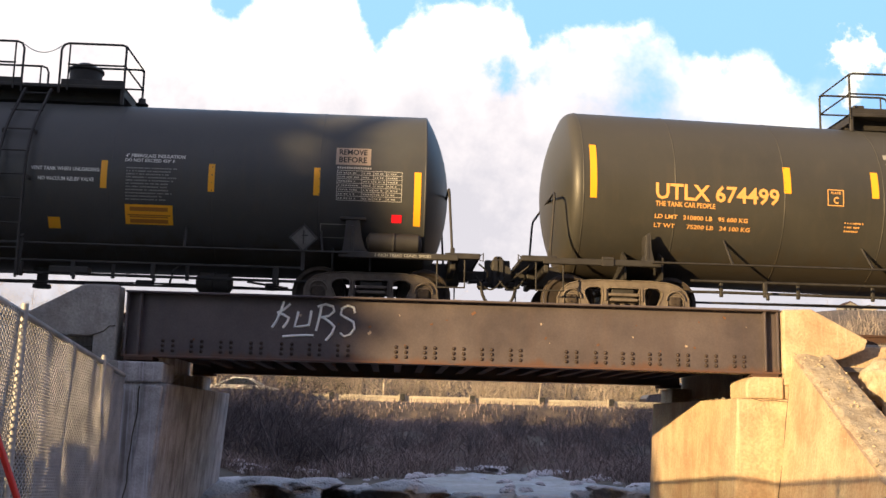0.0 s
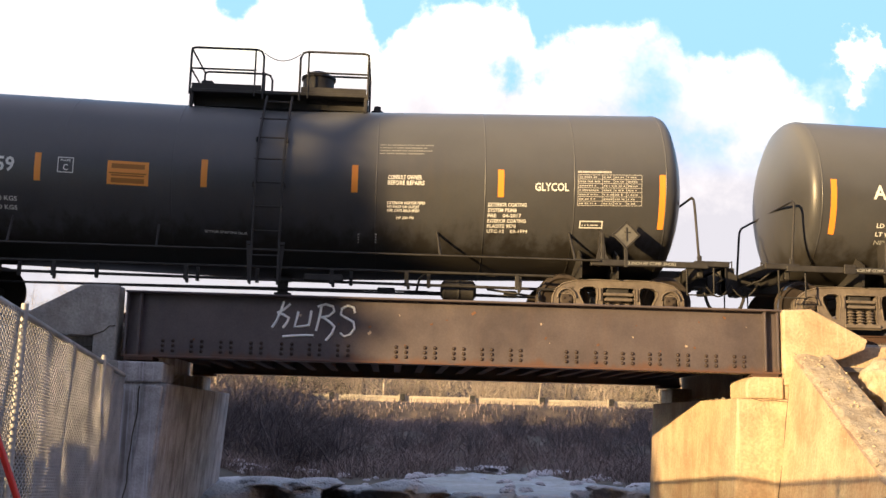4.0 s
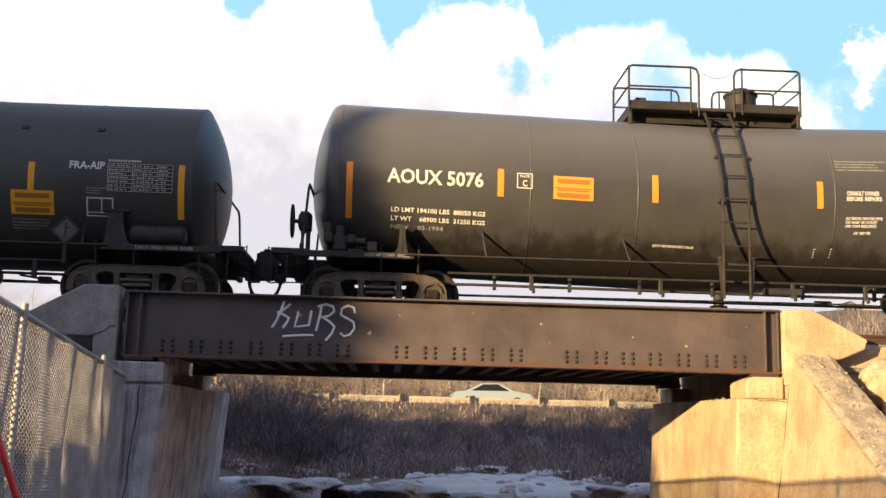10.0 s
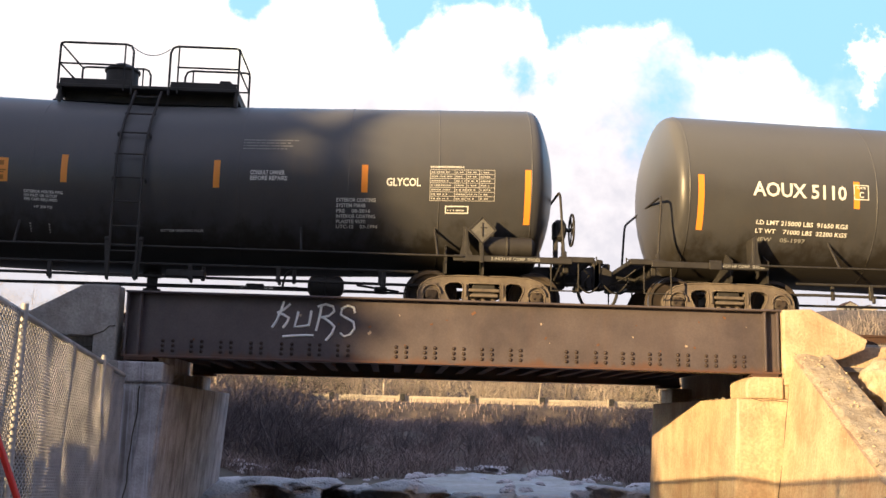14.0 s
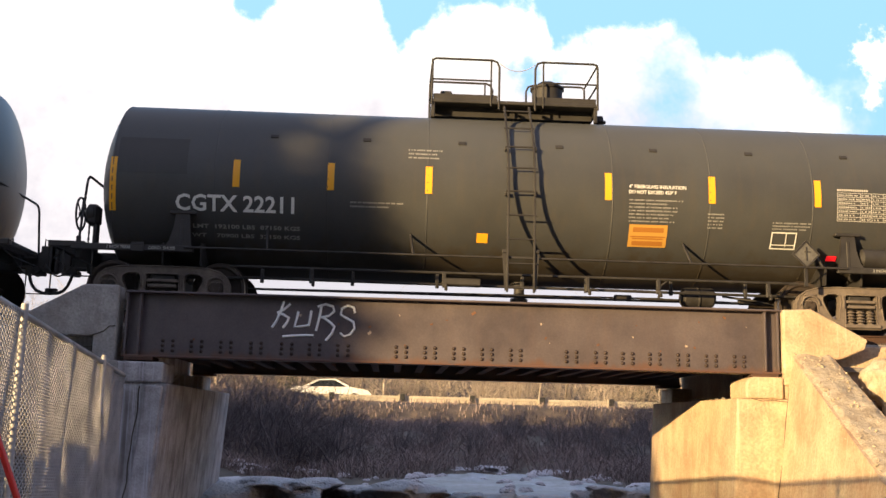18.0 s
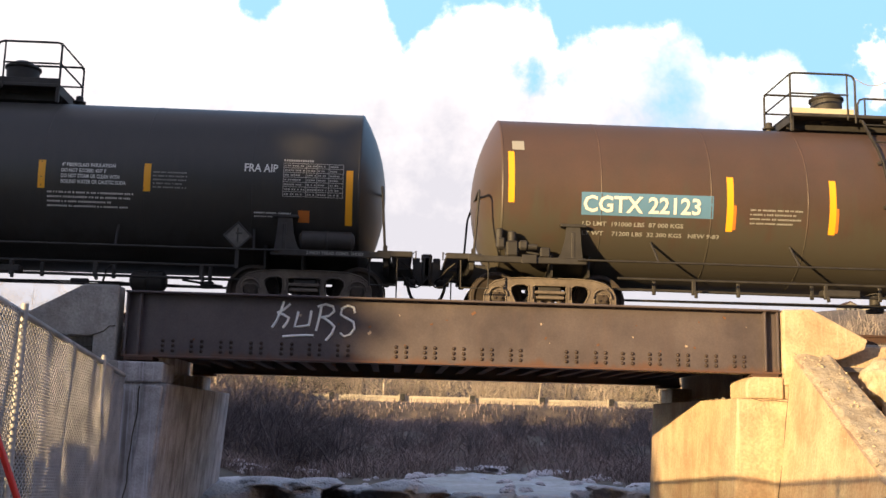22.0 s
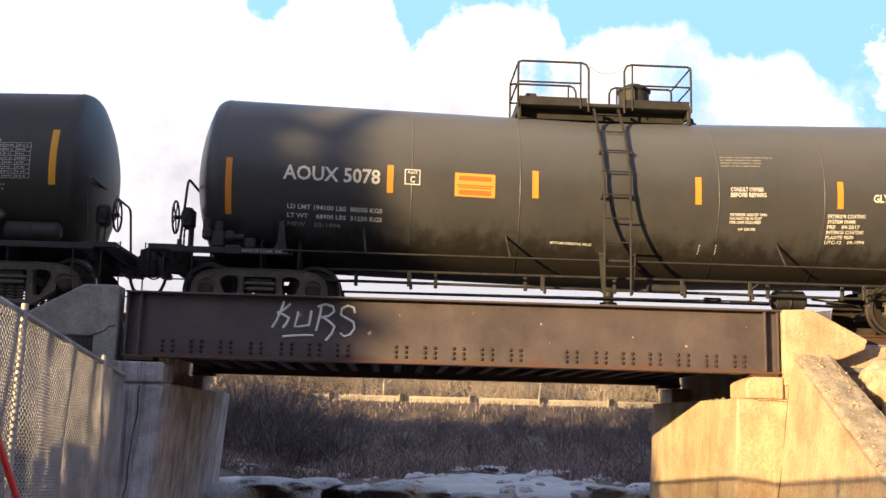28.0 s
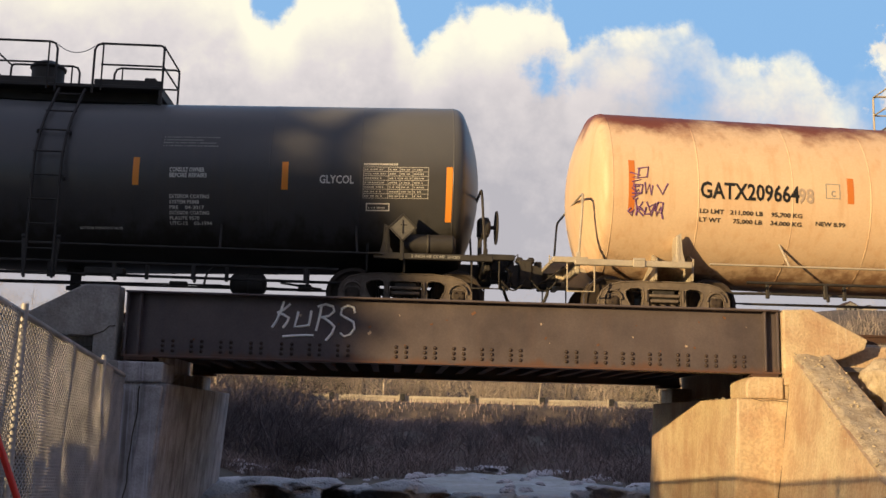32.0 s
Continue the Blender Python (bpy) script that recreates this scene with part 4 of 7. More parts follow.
def end_gear(car, sp, s, kind):
    """Stub sill, end platform of open grating, end rail across the car, saddle and brake gear at one end (s = 1 towards the head of the train)."""
    mat = M[sp.gear]
    R = sp.radius
    ext = sp.ext + (sp.right if s > 0 else 0.0)
    shift = pose(s * ext, 0, 0)
    sill = Shape().box((s * 5.9, 0, 0.88), (2.5, 0.36, 0.36), bevel=0.02)
    sill.box((s * 6.98, 0, 0.9), (0.1, 2.6, 0.2), bevel=0.02).box((s * 6.99, 0, 1.01), (0.14, 2.84, 0.05), bevel=0.01)
    e = part("stub_sill", sill.mesh("stub_sill", mat), car, at=shift)
    # grating of the crossover platform: frame and bearing bars
    gr = Shape()
    for x in (7.08, 7.38):
        gr.box((s * x, 0, 1.0), (0.03, 2.8, 0.07), bevel=0.006)
    for k in range(26):
        gr.box((s * 7.23, -1.38 + 0.1104 * k, 1.01), (0.3, 0.014, 0.05))
    for x in (7.16, 7.23, 7.3):
        gr.box((s * x, 0, 1.025), (0.012, 2.76, 0.014))
    part("end_platform", gr.mesh("end_platform", mat), e)
    for y in (-1, 1):
        part("side_sill", Shape().box((s * 6.1, y * 1.44, 0.97), (1.9, 0.08, 0.1), bevel=0.01).box((s * 7.12, y * 1.42, 1.0), (0.56, 0.1, 0.09), bevel=0.008).tube([(s * 7.4, y * 1.4, 1.02), (s * 7.45, y * 1.42, 1.06), (s * 7.45, y * 1.42, 0.93), (s * 7.4, y * 1.4, 0.95)], 0.012, 5).mesh("side_sill", mat), e)
        # saddle gusset between the shell and the sill
        wide = [(s * 5.2, 0.98), (s * 5.64, 0.98), (s * 5.56, 1.1), (s * 5.5, 1.3), (s * 5.47, 1.54), (s * 5.25, 1.54), (s * 5.23, 1.25)]
        slim = [(s * 5.24, 0.98), (s * 5.47, 0.98), (s * 5.45, 1.06), (s * 5.41, 1.12), (s * 5.38, 1.46), (s * 5.31, 1.5), (s * 5.29, 1.2)]
        a = Shape().prism(slim if sp.bend else wide, 0.05, pose(0, y * 1.4 - (0.05 if y > 0 else 0), 0))
        a.box((s * 5.36, y * 1.26, 1.2), (0.06, 0.3, 0.5), bevel=0.01)
        if not sp.bend:
            a.box((s * 5.36, y * 1.36, 1.56), (0.42, 0.12, 0.05), bevel=0.01)
        part("saddle_bracket", a.mesh("saddle_bracket", mat), e)
        part("saddle", Shape().prism([(-1.2, 0.75), (1.2, 0.75), (1.25, 1.1), (0.9, lift(sp, 5.6) - R * 0.72), (0.0, lift(sp, 5.6) - R * 0.98), (-0.9, lift(sp, 5.6) - R * 0.72), (-1.25, 1.1)], 0.03, pose(s * 5.36 + 0.3 * y, 0, 0, 0, 0, 90)).mesh("saddle", mat), e)
        # sill step under the platform
        step_bar = Shape().tube([(s * 6.72, y * 1.4, 0.95), (s * 6.72, y * 1.4, 0.5), (s * 7.16, y * 1.4, 0.5), (s * 7.16, y * 1.4, 0.95)], 0.016, 6)
        part("sill_step", step_bar.mesh("sill_step", mat), e)
    # end rail: a hoop across the car outside the head
    x1 = s * (sp.half + head_depth(sp) + 0.04 - sp.ext)
    hoop = [(-1.38, 1.02), (-1.38, 1.98), (-1.36, 2.06), (-1.29, 2.11), (-1.2, 2.12), (1.2, 2.12), (1.29, 2.11), (1.36, 2.06), (1.38, 1.98), (1.38, 1.02)]
    hr = Shape().tube([(x1 - s * 0.07 * (z - 1.0), y, z) for y, z in hoop], 0.021, 8)
    for y in (-1.38, 1.38):
        hr.box((x1, y, 1.07), (0.07, 0.05, 0.14), bevel=0.01)
    part("end_handrail", hr.mesh("end_handrail", mat), car, at=shift)
    part("coupler", once(("coupler", s), lambda: coupler_mesh(s)), car, at=pose(s * (sp.ext + sp.pull + 0.45 * (ext - sp.ext)), 0, 0))
    if s < 0:
        if sp.control:
            # brake control valve with its pipes on the end platform
            v = Shape().box((-6.34, -1.32, 1.16), (0.2, 0.2, 0.26), bevel=0.03).box((-6.16, -1.33, 1.22), (0.16, 0.18, 0.16), bevel=0.04).box((-6.52, -1.33, 1.24), (0.14, 0.18, 0.18), bevel=0.04)
            v.turned([(0, 0.0), (0, 0.07), (0.16, 0.07), (0.18, 0.04), (0.18, 0.0)], pose(-6.34, -1.32, 1.27, 0, -90, 0), 12)
            v.turned([(0, 0.0), (0, 0.06), (0.2, 0.06), (0.22, 0.03), (0.22, 0.0)], pose(-6.54, -1.3, 1.28, 0, -90, 0), 12)
            v.turned([(0, 0.0), (0, 0.05), (0.14, 0.05), (0.15, 0.0)], pose(-6.08, -1.36, 1.2, 0, 0, 0), 10)
            v.tube([(-6.1, -1.3, 1.12), (-5.98, -1.32, 1.1), (-5.85, -1.34, 1.08), (-5.78, -1.2, 0.98)], 0.02, 6)
            part("control_valve", v.mesh("control_valve", M["gear"]), car, at=shift)
            part("retaining_valve", Shape().box((-5.82, -1.44, 1.1), (0.16, 0.1, 0.16), bevel=0.02).box((-6.08, -1.5, 0.98), (0.24, 0.03, 0.14), bevel=0.01).mesh("retaining_valve", mat), car, at=shift)
        else:
            part("defect_card_holder", Shape().box((-6.02, -1.49, 0.98), (0.2, 0.03, 0.15), bevel=0.01).tube([(-6.1, -1.5, 1.02), (-5.94, -1.5, 1.02)], 0.012, 5).mesh("defect_card_holder", mat), car, at=shift)
    if kind == "brake":
        b = Shape().box((s * 6.95, -0.66, 1.6), (0.2, 0.28, 0.34), bevel=0.06)
        b.turned([(0, 0.0), (0, 0.17), (0.1, 0.17), (0.14, 0.1), (0.14, 0.0)], pose(s * 6.93, -0.66, 1.62, 0, 0, 0 if s > 0 else 180), 14)
        b.box((s * 6.9, -0.66, 1.25), (0.06, 0.2, 0.5), bevel=0.01)
        wheel_rim(b, (s * 7.17, -0.66, 1.62), 0.27, 0.018)
        b.tube([(s * 7.0, -0.66, 1.62), (s * 7.2, -0.66, 1.62)], 0.035, 8)
        # chain down to the brake rod
        for k in range(9):
            b.box((s * 7.0, -0.72, 1.4 - 0.05 * k), (0.02 if k % 2 else 0.035, 0.035 if k % 2 else 0.02, 0.05), bevel=0.006)
        part("hand_brake", b.mesh("hand_brake", M["gear"]), car, at=shift)


def cylinder_tank(sp, x, y, z, r, ln, name="air_reservoir"):
    prof = [(-ln / 2, 0.0), (-ln / 2 + 0.01, r * 0.6), (-ln / 2 + 0.06, r), (-0.02, r), (-0.02, r * 1.05), (0.02, r * 1.05), (0.02, r), (ln / 2 - 0.06, r), (ln / 2 - 0.01, r * 0.6), (ln / 2, 0.0)]
    return Shape().turned(prof, pose(x, y, z), 20).mesh(name, M[sp.gear])


def ladder(car, sp, x):
    """Ladder on the near side, from the platform to the foot of the shell."""
    R = sp.radius
    c = lift(sp, x)
    top = c + R + 0.1
    mat = M[sp.gear]
    path = [(-0.6, top + 0.02), (-0.68, top), (-0.95, c + R * 0.84), (-1.2, c + R * 0.64), (-1.4, c + R * 0.42), (-1.53, c + 0.25), (-1.57, c - 0.2), (-1.57, 0.44)]
    t = part("ladder", Shape().box((x, -1.52, 0.99), (0.6, 0.04, 0.04), bevel=0.008).mesh("ladder", mat), car, "narrow steel side ladder")
    for s in (-1, 1):
        bar = Shape()
        for (y0, z0), (y1, z1) in zip(path, path[1:]):
            d = math.hypot(y1 - y0, z1 - z0)
            bar.box((x + s * 0.212, (y0 + y1) / 2, (z0 + z1) / 2), (0.034, 0.05, d + 0.012), pose(0, 0, 0, math.degrees(math.atan2(-(y0 - y1), z0 - z1)), 0, 0), 0.006)
        # splayed foot bracket and its clamp on the side rail
        bar.prism([(x + s * 0.23, 1.12), (x + s * 0.3, 1.12), (x + s * 0.25, 0.46), (x + s * 0.2, 0.46)], 0.03, pose(0, -1.56, 0))
        bar.box((x + s * 0.25, -1.55, 1.08), (0.09, 0.06, 0.05), bevel=0.01)
        for z in (c - 0.15, c + 0.62):
            y = -math.sqrt(max(0.01, R * R - (z - c) ** 2))
            bar.box((x + s * 0.25, y - 0.05, z), (0.02, 0.14, 0.06), bevel=0.004)
        part("stringer", bar.mesh("stringer", mat), t)
    z = 0.5
    while z < top + 0.02:
        for (y0, z0), (y1, z1) in zip(path, path[1:]):
            if z1 <= z <= z0:
                y = y0 + (y1 - y0) * (z0 - z) / (z0 - z1)
        part("rung", once(("rung", sp.gear), lambda: Shape().tube([(-0.25, 0, 0), (0.25, 0, 0)], 0.014, 6).mesh("rung", mat)), t, at=pose(x, y - 0.01, z))
        z += 0.39
    if sp.pad:
        # dull plate behind the ladder, its upright edges rounded over
        pl = Shape()
        n = 8
        rows_ = []
        for j in range(n + 1):
            s_ = -0.3 + 0.85 * j / n
            edge = 0.1 * (1 - ((j / n - 0.5) * 2) ** 2)
            for xx, out in ((x - 0.33 - edge * 0.5, 0.0), (x - 0.315 - edge * 0.5, 0.014), (x - 0.29, 0.018), (x + 0.32, 0.018), (x + 0.345 + edge * 0.5, 0.014), (x + 0.36 + edge * 0.5, 0.0)):
                rows_.append(on_shell(sp, xx, s_, out))
        pl.add(rows_, [(6 * j + i, 6 * j + i + 1, 6 * j + i + 7, 6 * j + i + 6) for j in range(n) for i in range(5)], True)
        part("backing_plate", pl.mesh("backing_plate", M[sp.paint]), t)
    return t


def platform(car, sp, x0, x1, gap=(-0.3, 0.32), hatch=0.55):
    """Top platform with two railed pens, a manway and valves."""
    R = sp.radius
    zt = lift(sp, 0) + R
    mat = M[sp.gear]
    p = part("top_platform", Shape().box(((x0 + x1) / 2, -0.62, zt + 0.195), (x1 - x0, 0.05, 0.06), bevel=0.01).box(((x0 + x1) / 2, 0.6, zt + 0.12), (x1 - x0, 0.05, 0.2), bevel=0.01).box((x0 + 0.03, -0.6, zt + 0.05), (0.06, 0.06, 0.3), bevel=0.01).box((x1 - 0.03, -0.6, zt + 0.05), (0.06, 0.06, 0.3), bevel=0.01).box((x0 + 0.02, 0, zt + 0.14), (0.04, 1.2, 0.16)).box((x1 - 0.02, 0, zt + 0.14), (0.04, 1.2, 0.16)).box(((x0 + x1) / 2, 0, zt + 0.2), (x1 - x0, 1.25, 0.03)).mesh("top_platform", mat), car)
    H, r = 0.82, 0.02
    # dark sheet set under the deck to stand for the shade in the opening
    part("under_deck_shade", Shape().box(((x0 + x1) / 2, -0.3, zt + 0.1), (x1 - x0 - 0.1, 0.04, 0.17)).mesh("under_deck_shade", M["gear"]), p)
    for a, b, inner in ((x0, gap[0], 1), (gap[1], x1, -1)):
        base = zt + 0.12
        pen = Shape()
        out, inn = (a, b) if inner > 0 else (b, a)
        d = 1 if inner > 0 else -1
        for y in (-0.64, 0.64):
            pen.tube([(out, y, base), (out, y, base + H - 0.06), (out + d * 0.02, y, base + H - 0.015), (out + d * 0.07, y, base + H), (inn - d * 0.12, y, base + H), (inn - d * 0.04, y, base + H - 0.03), (inn, y, base + H - 0.12), (inn, y, base - 0.05)], r, 7)
            pen.tube([(out, y, base + H * 0.55), (inn - d * 0.12, y, base + H * 0.55)], r * 0.8, 6)
            pen.tube([(inn - d * 0.14, y, base), (inn - d * 0.14, y, base + H)], r * 0.8, 6)
        for h in (H - 0.02, H * 0.55):
            pen.tube([(out, -0.64, base + h), (out, 0.64, base + h)], r * 0.8, 6)
        part("railing", pen.mesh("railing", mat), p)
        part("toe_board", Shape().box(((a + b) / 2, -0.62, zt + 0.27), (abs(b - a) - 0.05, 0.025, 0.1), bevel=0.005).mesh("toe_board", M[sp.toe]), p)
    part("valve_box", Shape().box((x0 + 0.25 if hatch > 0 else x1 - 0.25, -0.35, zt + 0.36), (0.2, 0.2, 0.14), bevel=0.02).mesh("valve_box", M["gear"]), p)
    part("manway", Shape().turned([(0, 0.0), (0, sp.dome), (0.48, sp.dome), (0.48, sp.dome + 0.03), (0.52, sp.dome + 0.03), (0.56, sp.dome * 0.85), (0.62, sp.dome * 0.5), (0.64, 0.0)], pose(hatch, -0.12, zt + 0.12, 0, -90, 0), 24).mesh("manway", mat), p)
    part("relief_valve", Shape().turned([(0, 0.0), (0, 0.06), (0.08, 0.06), (0.08, 0.11), (0.11, 0.11), (0.11, 0.07), (0.2, 0.06), (0.22, 0.0)], pose(x1 + 0.16 if sp.valve > 0 else x0 - 0.16, 0, zt, 0, -90, 0), 14).mesh("relief_valve", M["gear"]), p)
    ch = Shape().tube([(gap[0] + (gap[1] - gap[0]) * k / 8, -0.64, zt + 0.12 + H - 0.05 - 0.13 * (1 - (k / 4 - 1) ** 2)) for k in range(9)], 0.008, 5)
    part("safety_chain", ch.mesh("safety_chain", M["galv"]), p)


def underside(car, sp, seed):
    """Side rail with its struts, heater pipe and brake rigging below the shell."""
    mat = M[sp.gear]
    rnd = random.Random(seed)
    R = sp.radius
    rail = part("side_rail", Shape().tube([(-5.3, -1.5, 0.99), (5.3, -1.5, 0.99)], 0.018, 6).mesh("side_rail", mat), car)
    for x in (-4.0, -1.7, 2.75, 4.9):
        st = Shape().tube([(x, -1.5, 0.98), (x - 0.05, -1.18, lift(sp, x) - R * 0.57)], 0.022, 5)
        part("strut", st.mesh("strut", mat), rail)
    pipe = part("brake_pipe", Shape().tube([(-6.4, -0.5, 0.62), (-4.2, -0.9, 0.62), (4.2, -0.9, 0.58), (6.4, -0.5, 0.62)], 0.024, 6).tube([(-4.4, -0.4, 0.5), (4.4, -0.4, 0.5)], 0.02, 6).mesh("brake_pipe", M["gear"]), car)
    for k, x in enumerate((-3.3, -1.2, 1.05, 2.3, 4.1)):
        part("rail_hanger", once("rail hanger", lambda: Shape().box((0, 0, 0), (0.07, 0.06, 0.24), bevel=0.012).box((0.03, -0.03, -0.12), (0.05, 0.05, 0.1), bevel=0.012).mesh("rail_hanger", M["gear"])), car, at=pose(x + rnd.uniform(-0.1, 0.1), -1.18, 0.64))
    tray = Shape().box((rnd.choice((-0.9, 0.9)), -1.1, 0.62), (0.62, 0.22, 0.12), bevel=0.02)
    part("equipment_box", tray.mesh("equipment_box", M["gear"]), car)
    part("lower_rail", Shape().tube([(-4.6, -1.18, 0.76), (4.6, -1.18, 0.76)], 0.024, 6).mesh("lower_rail", M["gear"]), car)
    for k in range(7):
        x = -4 + 1.33 * k + rnd.uniform(-0.2, 0.2)
        part("pipe_hanger", Shape().box((x, -0.9, 0.66), (0.06, 0.05, 0.24), bevel=0.01).mesh("pipe_hanger", M["gear"]), pipe)
    part("outlet_valve", Shape().turned([(0, 0.0), (0, 0.16), (0.1, 0.16), (0.1, 0.09), (0.3, 0.09), (0.3, 0.15), (0.36, 0.15), (0.36, 0.0)], pose(0.15, -0.1, lift(sp, 0) - R + 0.05, 0, 90, 0), 16).mesh("outlet_valve", M["gear"]), car)
    part("brake_cylinder", cylinder_tank(sp, 3.1, -0.6, 0.55, 0.17, 0.6, "brake_cylinder"), car)
    part("brake_hose", Shape().tube([(2.4, -0.75, 0.5), (2.45, -0.75, 0.72), (2.55, -0.75, 0.8), (3.3, -0.75, 0.83), (3.7, -0.7, 0.8)], 0.02, 6).mesh("brake_hose", M["gear"]), car)
    rig = Shape().tube([(2.2, -0.3, 0.55), (5.0, -0.3, 0.5)], 0.02, 5).tube([(-4.6, -0.25, 0.52), (2.6, -0.25, 0.56)], 0.016, 5).tube([(3.6, -0.35, 0.62), (4.3, -0.6, 0.5)], 0.02, 5)
    rig.box((4.0, -0.3, 0.55), (0.22, 0.1, 0.12), bevel=0.02).box((1.9, -0.3, 0.55), (0.3, 0.08, 0.1), bevel=0.02)
    part("brake_rigging", rig.mesh("brake_rigging", M["gear"]), car)


def placard(car, sp, x, z=1.42, mat="placard"):
    """Diamond placard holder on a bracket."""
    tilt = pose(x, -1.5, z, 0, 45, 0)
    p = part("placard_holder", Shape().box((0, 0, 0), (0.33, 0.012, 0.33), tilt, 0.004).mesh("placard_holder", M[mat]), car)
    rim = Shape()
    for a, b, c, d in ((0, 0.15, 0.33, 0.03), (0, -0.15, 0.33, 0.03), (0.15, 0, 0.03, 0.27), (-0.15, 0, 0.03, 0.27)):
        rim.box(tuple(tilt @ Vector((a, -0.012, b))), (c, 0.014, d), pose(0, 0, 0, 0, 45, 0), 0.003)
    part("rim", rim.mesh("rim", M[sp.gear if mat == "placard" else "tan_panel"]), p)
    part("latch", Shape().tube([(x, -1.515, z + 0.12), (x, -1.515, z - 0.1)], 0.012, 5).box((x + 0.02, -1.512, z + 0.04), (0.1, 0.01, 0.02)).mesh("latch", M["gear"]), p)
    part("bracket", Shape().box((x, -1.47, z - 0.32), (0.06, 0.04, 0.4), bevel=0.006).mesh("bracket", M[sp.gear]), p)


def stripe(car, sp, x, s, w=0.1, h=0.45, mat="stripe"):
    part("reflective_stripe", once(("stripe", sp.radius, sp.bend, round(x, 2), round(s, 2), w, h, mat), lambda: patch(Shape(), sp, x, s, w, h, 0.005, 6).mesh("reflective_stripe", M[mat])), car)


def phone_sign(car, sp, x, s, w=0.65, h=0.38, mat="sign"):
    sh = part("warning_sign", patch(Shape(), sp, x, s, w, h, 0.006, 5).mesh("warning_sign", M[mat]), car, "orange warning panel")
    for y, hh, x0, x1 in ((0.08, 0.2, 0.1, 0.9), (0.68, 0.2, 0.1, 0.9), (0.45, 0.06, 0.05, 0.95), (0.36, 0.06, 0.1, 0.9)):
        part("sign_bar", patch(Shape(), sp, x + w * x0, s + h * y, w * (x1 - x0), h * hh, 0.009, 2).mesh("sign_bar", once("faint_ink", lambda: plain("faded_ink", (0.35, 0.14, 0.02), 0.6))), sh)


def base_car(sp, label, seed):
    car = thing("tank_car", None, label, "tank car", "cars of the freight train")
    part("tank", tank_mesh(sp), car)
    for x in (*sp.seams, -sp.half, sp.half + sp.right):
        part("weld_seam", once(("seam", sp.paint, sp.bend, sp.radius, round(x, 2)), lambda: seam_mesh(sp, x)), car)
    for s in (-1, 1):
        truck(car, s * (5.68 + 0.6 * sp.ext) + (0.8 * sp.right if s > 0 else 0.0))
        end_gear(car, sp, s, "brake" if s == sp.brake else "plain")
    if sp.res:
        part("air_reservoir", cylinder_tank(sp, sp.res * (6.02 + sp.ext) + sp.right, -1.25, 1.2, 0.16, 0.9), car)
    ladder(car, sp, sp.ladder)
    platform(car, sp, *sp.plat, hatch=sp.hatch)
    underside(car, sp, seed)
    return car


# ---- markings of each kind of car ----
PLATE = (("PLATE", 0.2, 0.72, 0.6, 0.14), ("C", 0.36, 0.15, 0.3, 0.4))


def panel(car, sp, x, s, w, h, mat, name="paint_patch", out=0.004):
    part(name, patch(Shape(), sp, x, s, w, h, out, 5).mesh(name, M[mat]), car)


def lines(car, sp, texts, x, s, gap, h, per, mat):
    """Lines of small capitals from the top line down; per is the length of one character."""
    for k, t in enumerate(texts):
        lettering(car, sp, t, x, s - gap * k, per * len(t), h, mat)


def scrawl(car, sp, x, s, strokes_, mat, r=0.014, k=1.0, label=""):
    sh = Shape()
    for ln in strokes_:
        sh.tube([on_shell(sp, x + k * a, s + k * b, 0.004) for a, b in ln], r, 5)
    part("painted_tag", sh.mesh("painted_tag", M[mat]), car, label)


LOOPS = [[(0.05, 0.15), (0.0, 0.08), (0.07, 0.0), (0.1, 0.12), (0.05, 0.05)], [(0.15, 0.0), (0.17, 0.2), (0.25, 0.15), (0.18, 0.1), (0.28, 0.0)], [(0.32, 0.18), (0.3, 0.03), (0.4, 0.05)], [(0.42, 0.0), (0.48, 0.22), (0.52, 0.02), (0.58, 0.2), (0.64, -0.04)]]
ALERT = [[(0, 0), (0.1, 0.25), (0.2, 0), (0.05, 0.1), (0.17, 0.11)], [(0.26, 0.27), (0.27, 0.02), (0.36, 0.03)], [(0.52, 0.25), (0.42, 0.24), (0.42, 0.02), (0.53, 0.03)], [(0.42, 0.13), (0.5, 0.13)], [(0.58, 0), (0.6, 0.25), (0.7, 0.2), (0.6, 0.12), (0.74, 0)], [(0.7, 0.27), (0.95, 0.3)], [(0.83, 0.28), (0.82, 0.0)], [(1.0, 0.2), (0.9, 0.1), (0.98, 0.0), (1.1, 0.1), (1.0, 0.2)], [(1.1, 0.2), (1.18, 0.0), (1.25, 0.25), (1.3, -0.05), (1.4, 0.15), (1.45, 0.0), (1.6, -0.1), (1.75, -0.2)]]
BUBBLE = [[(0.05, 0.8), (0.25, 0.84), (0.22, 0.65), (0.05, 0.62), (0.08, 0.8)], [(0.0, 0.5), (0.02, 0.3), (0.12, 0.35), (0.14, 0.5), (0.0, 0.5)], [(0.18, 0.55), (0.2, 0.35), (0.26, 0.52), (0.3, 0.33), (0.32, 0.5)], [(0.4, 0.52), (0.5, 0.35), (0.6, 0.55)], [(0.02, 0.22), (0.05, 0.0), (0.15, 0.2), (0.08, 0.1), (0.2, 0.0)], [(0.22, 0.2), (0.3, 0.02), (0.38, 0.18), (0.25, 0.1)], [(0.42, 0.2), (0.38, 0.05), (0.5, 0.0), (0.52, 0.2), (0.42, 0.2)]]


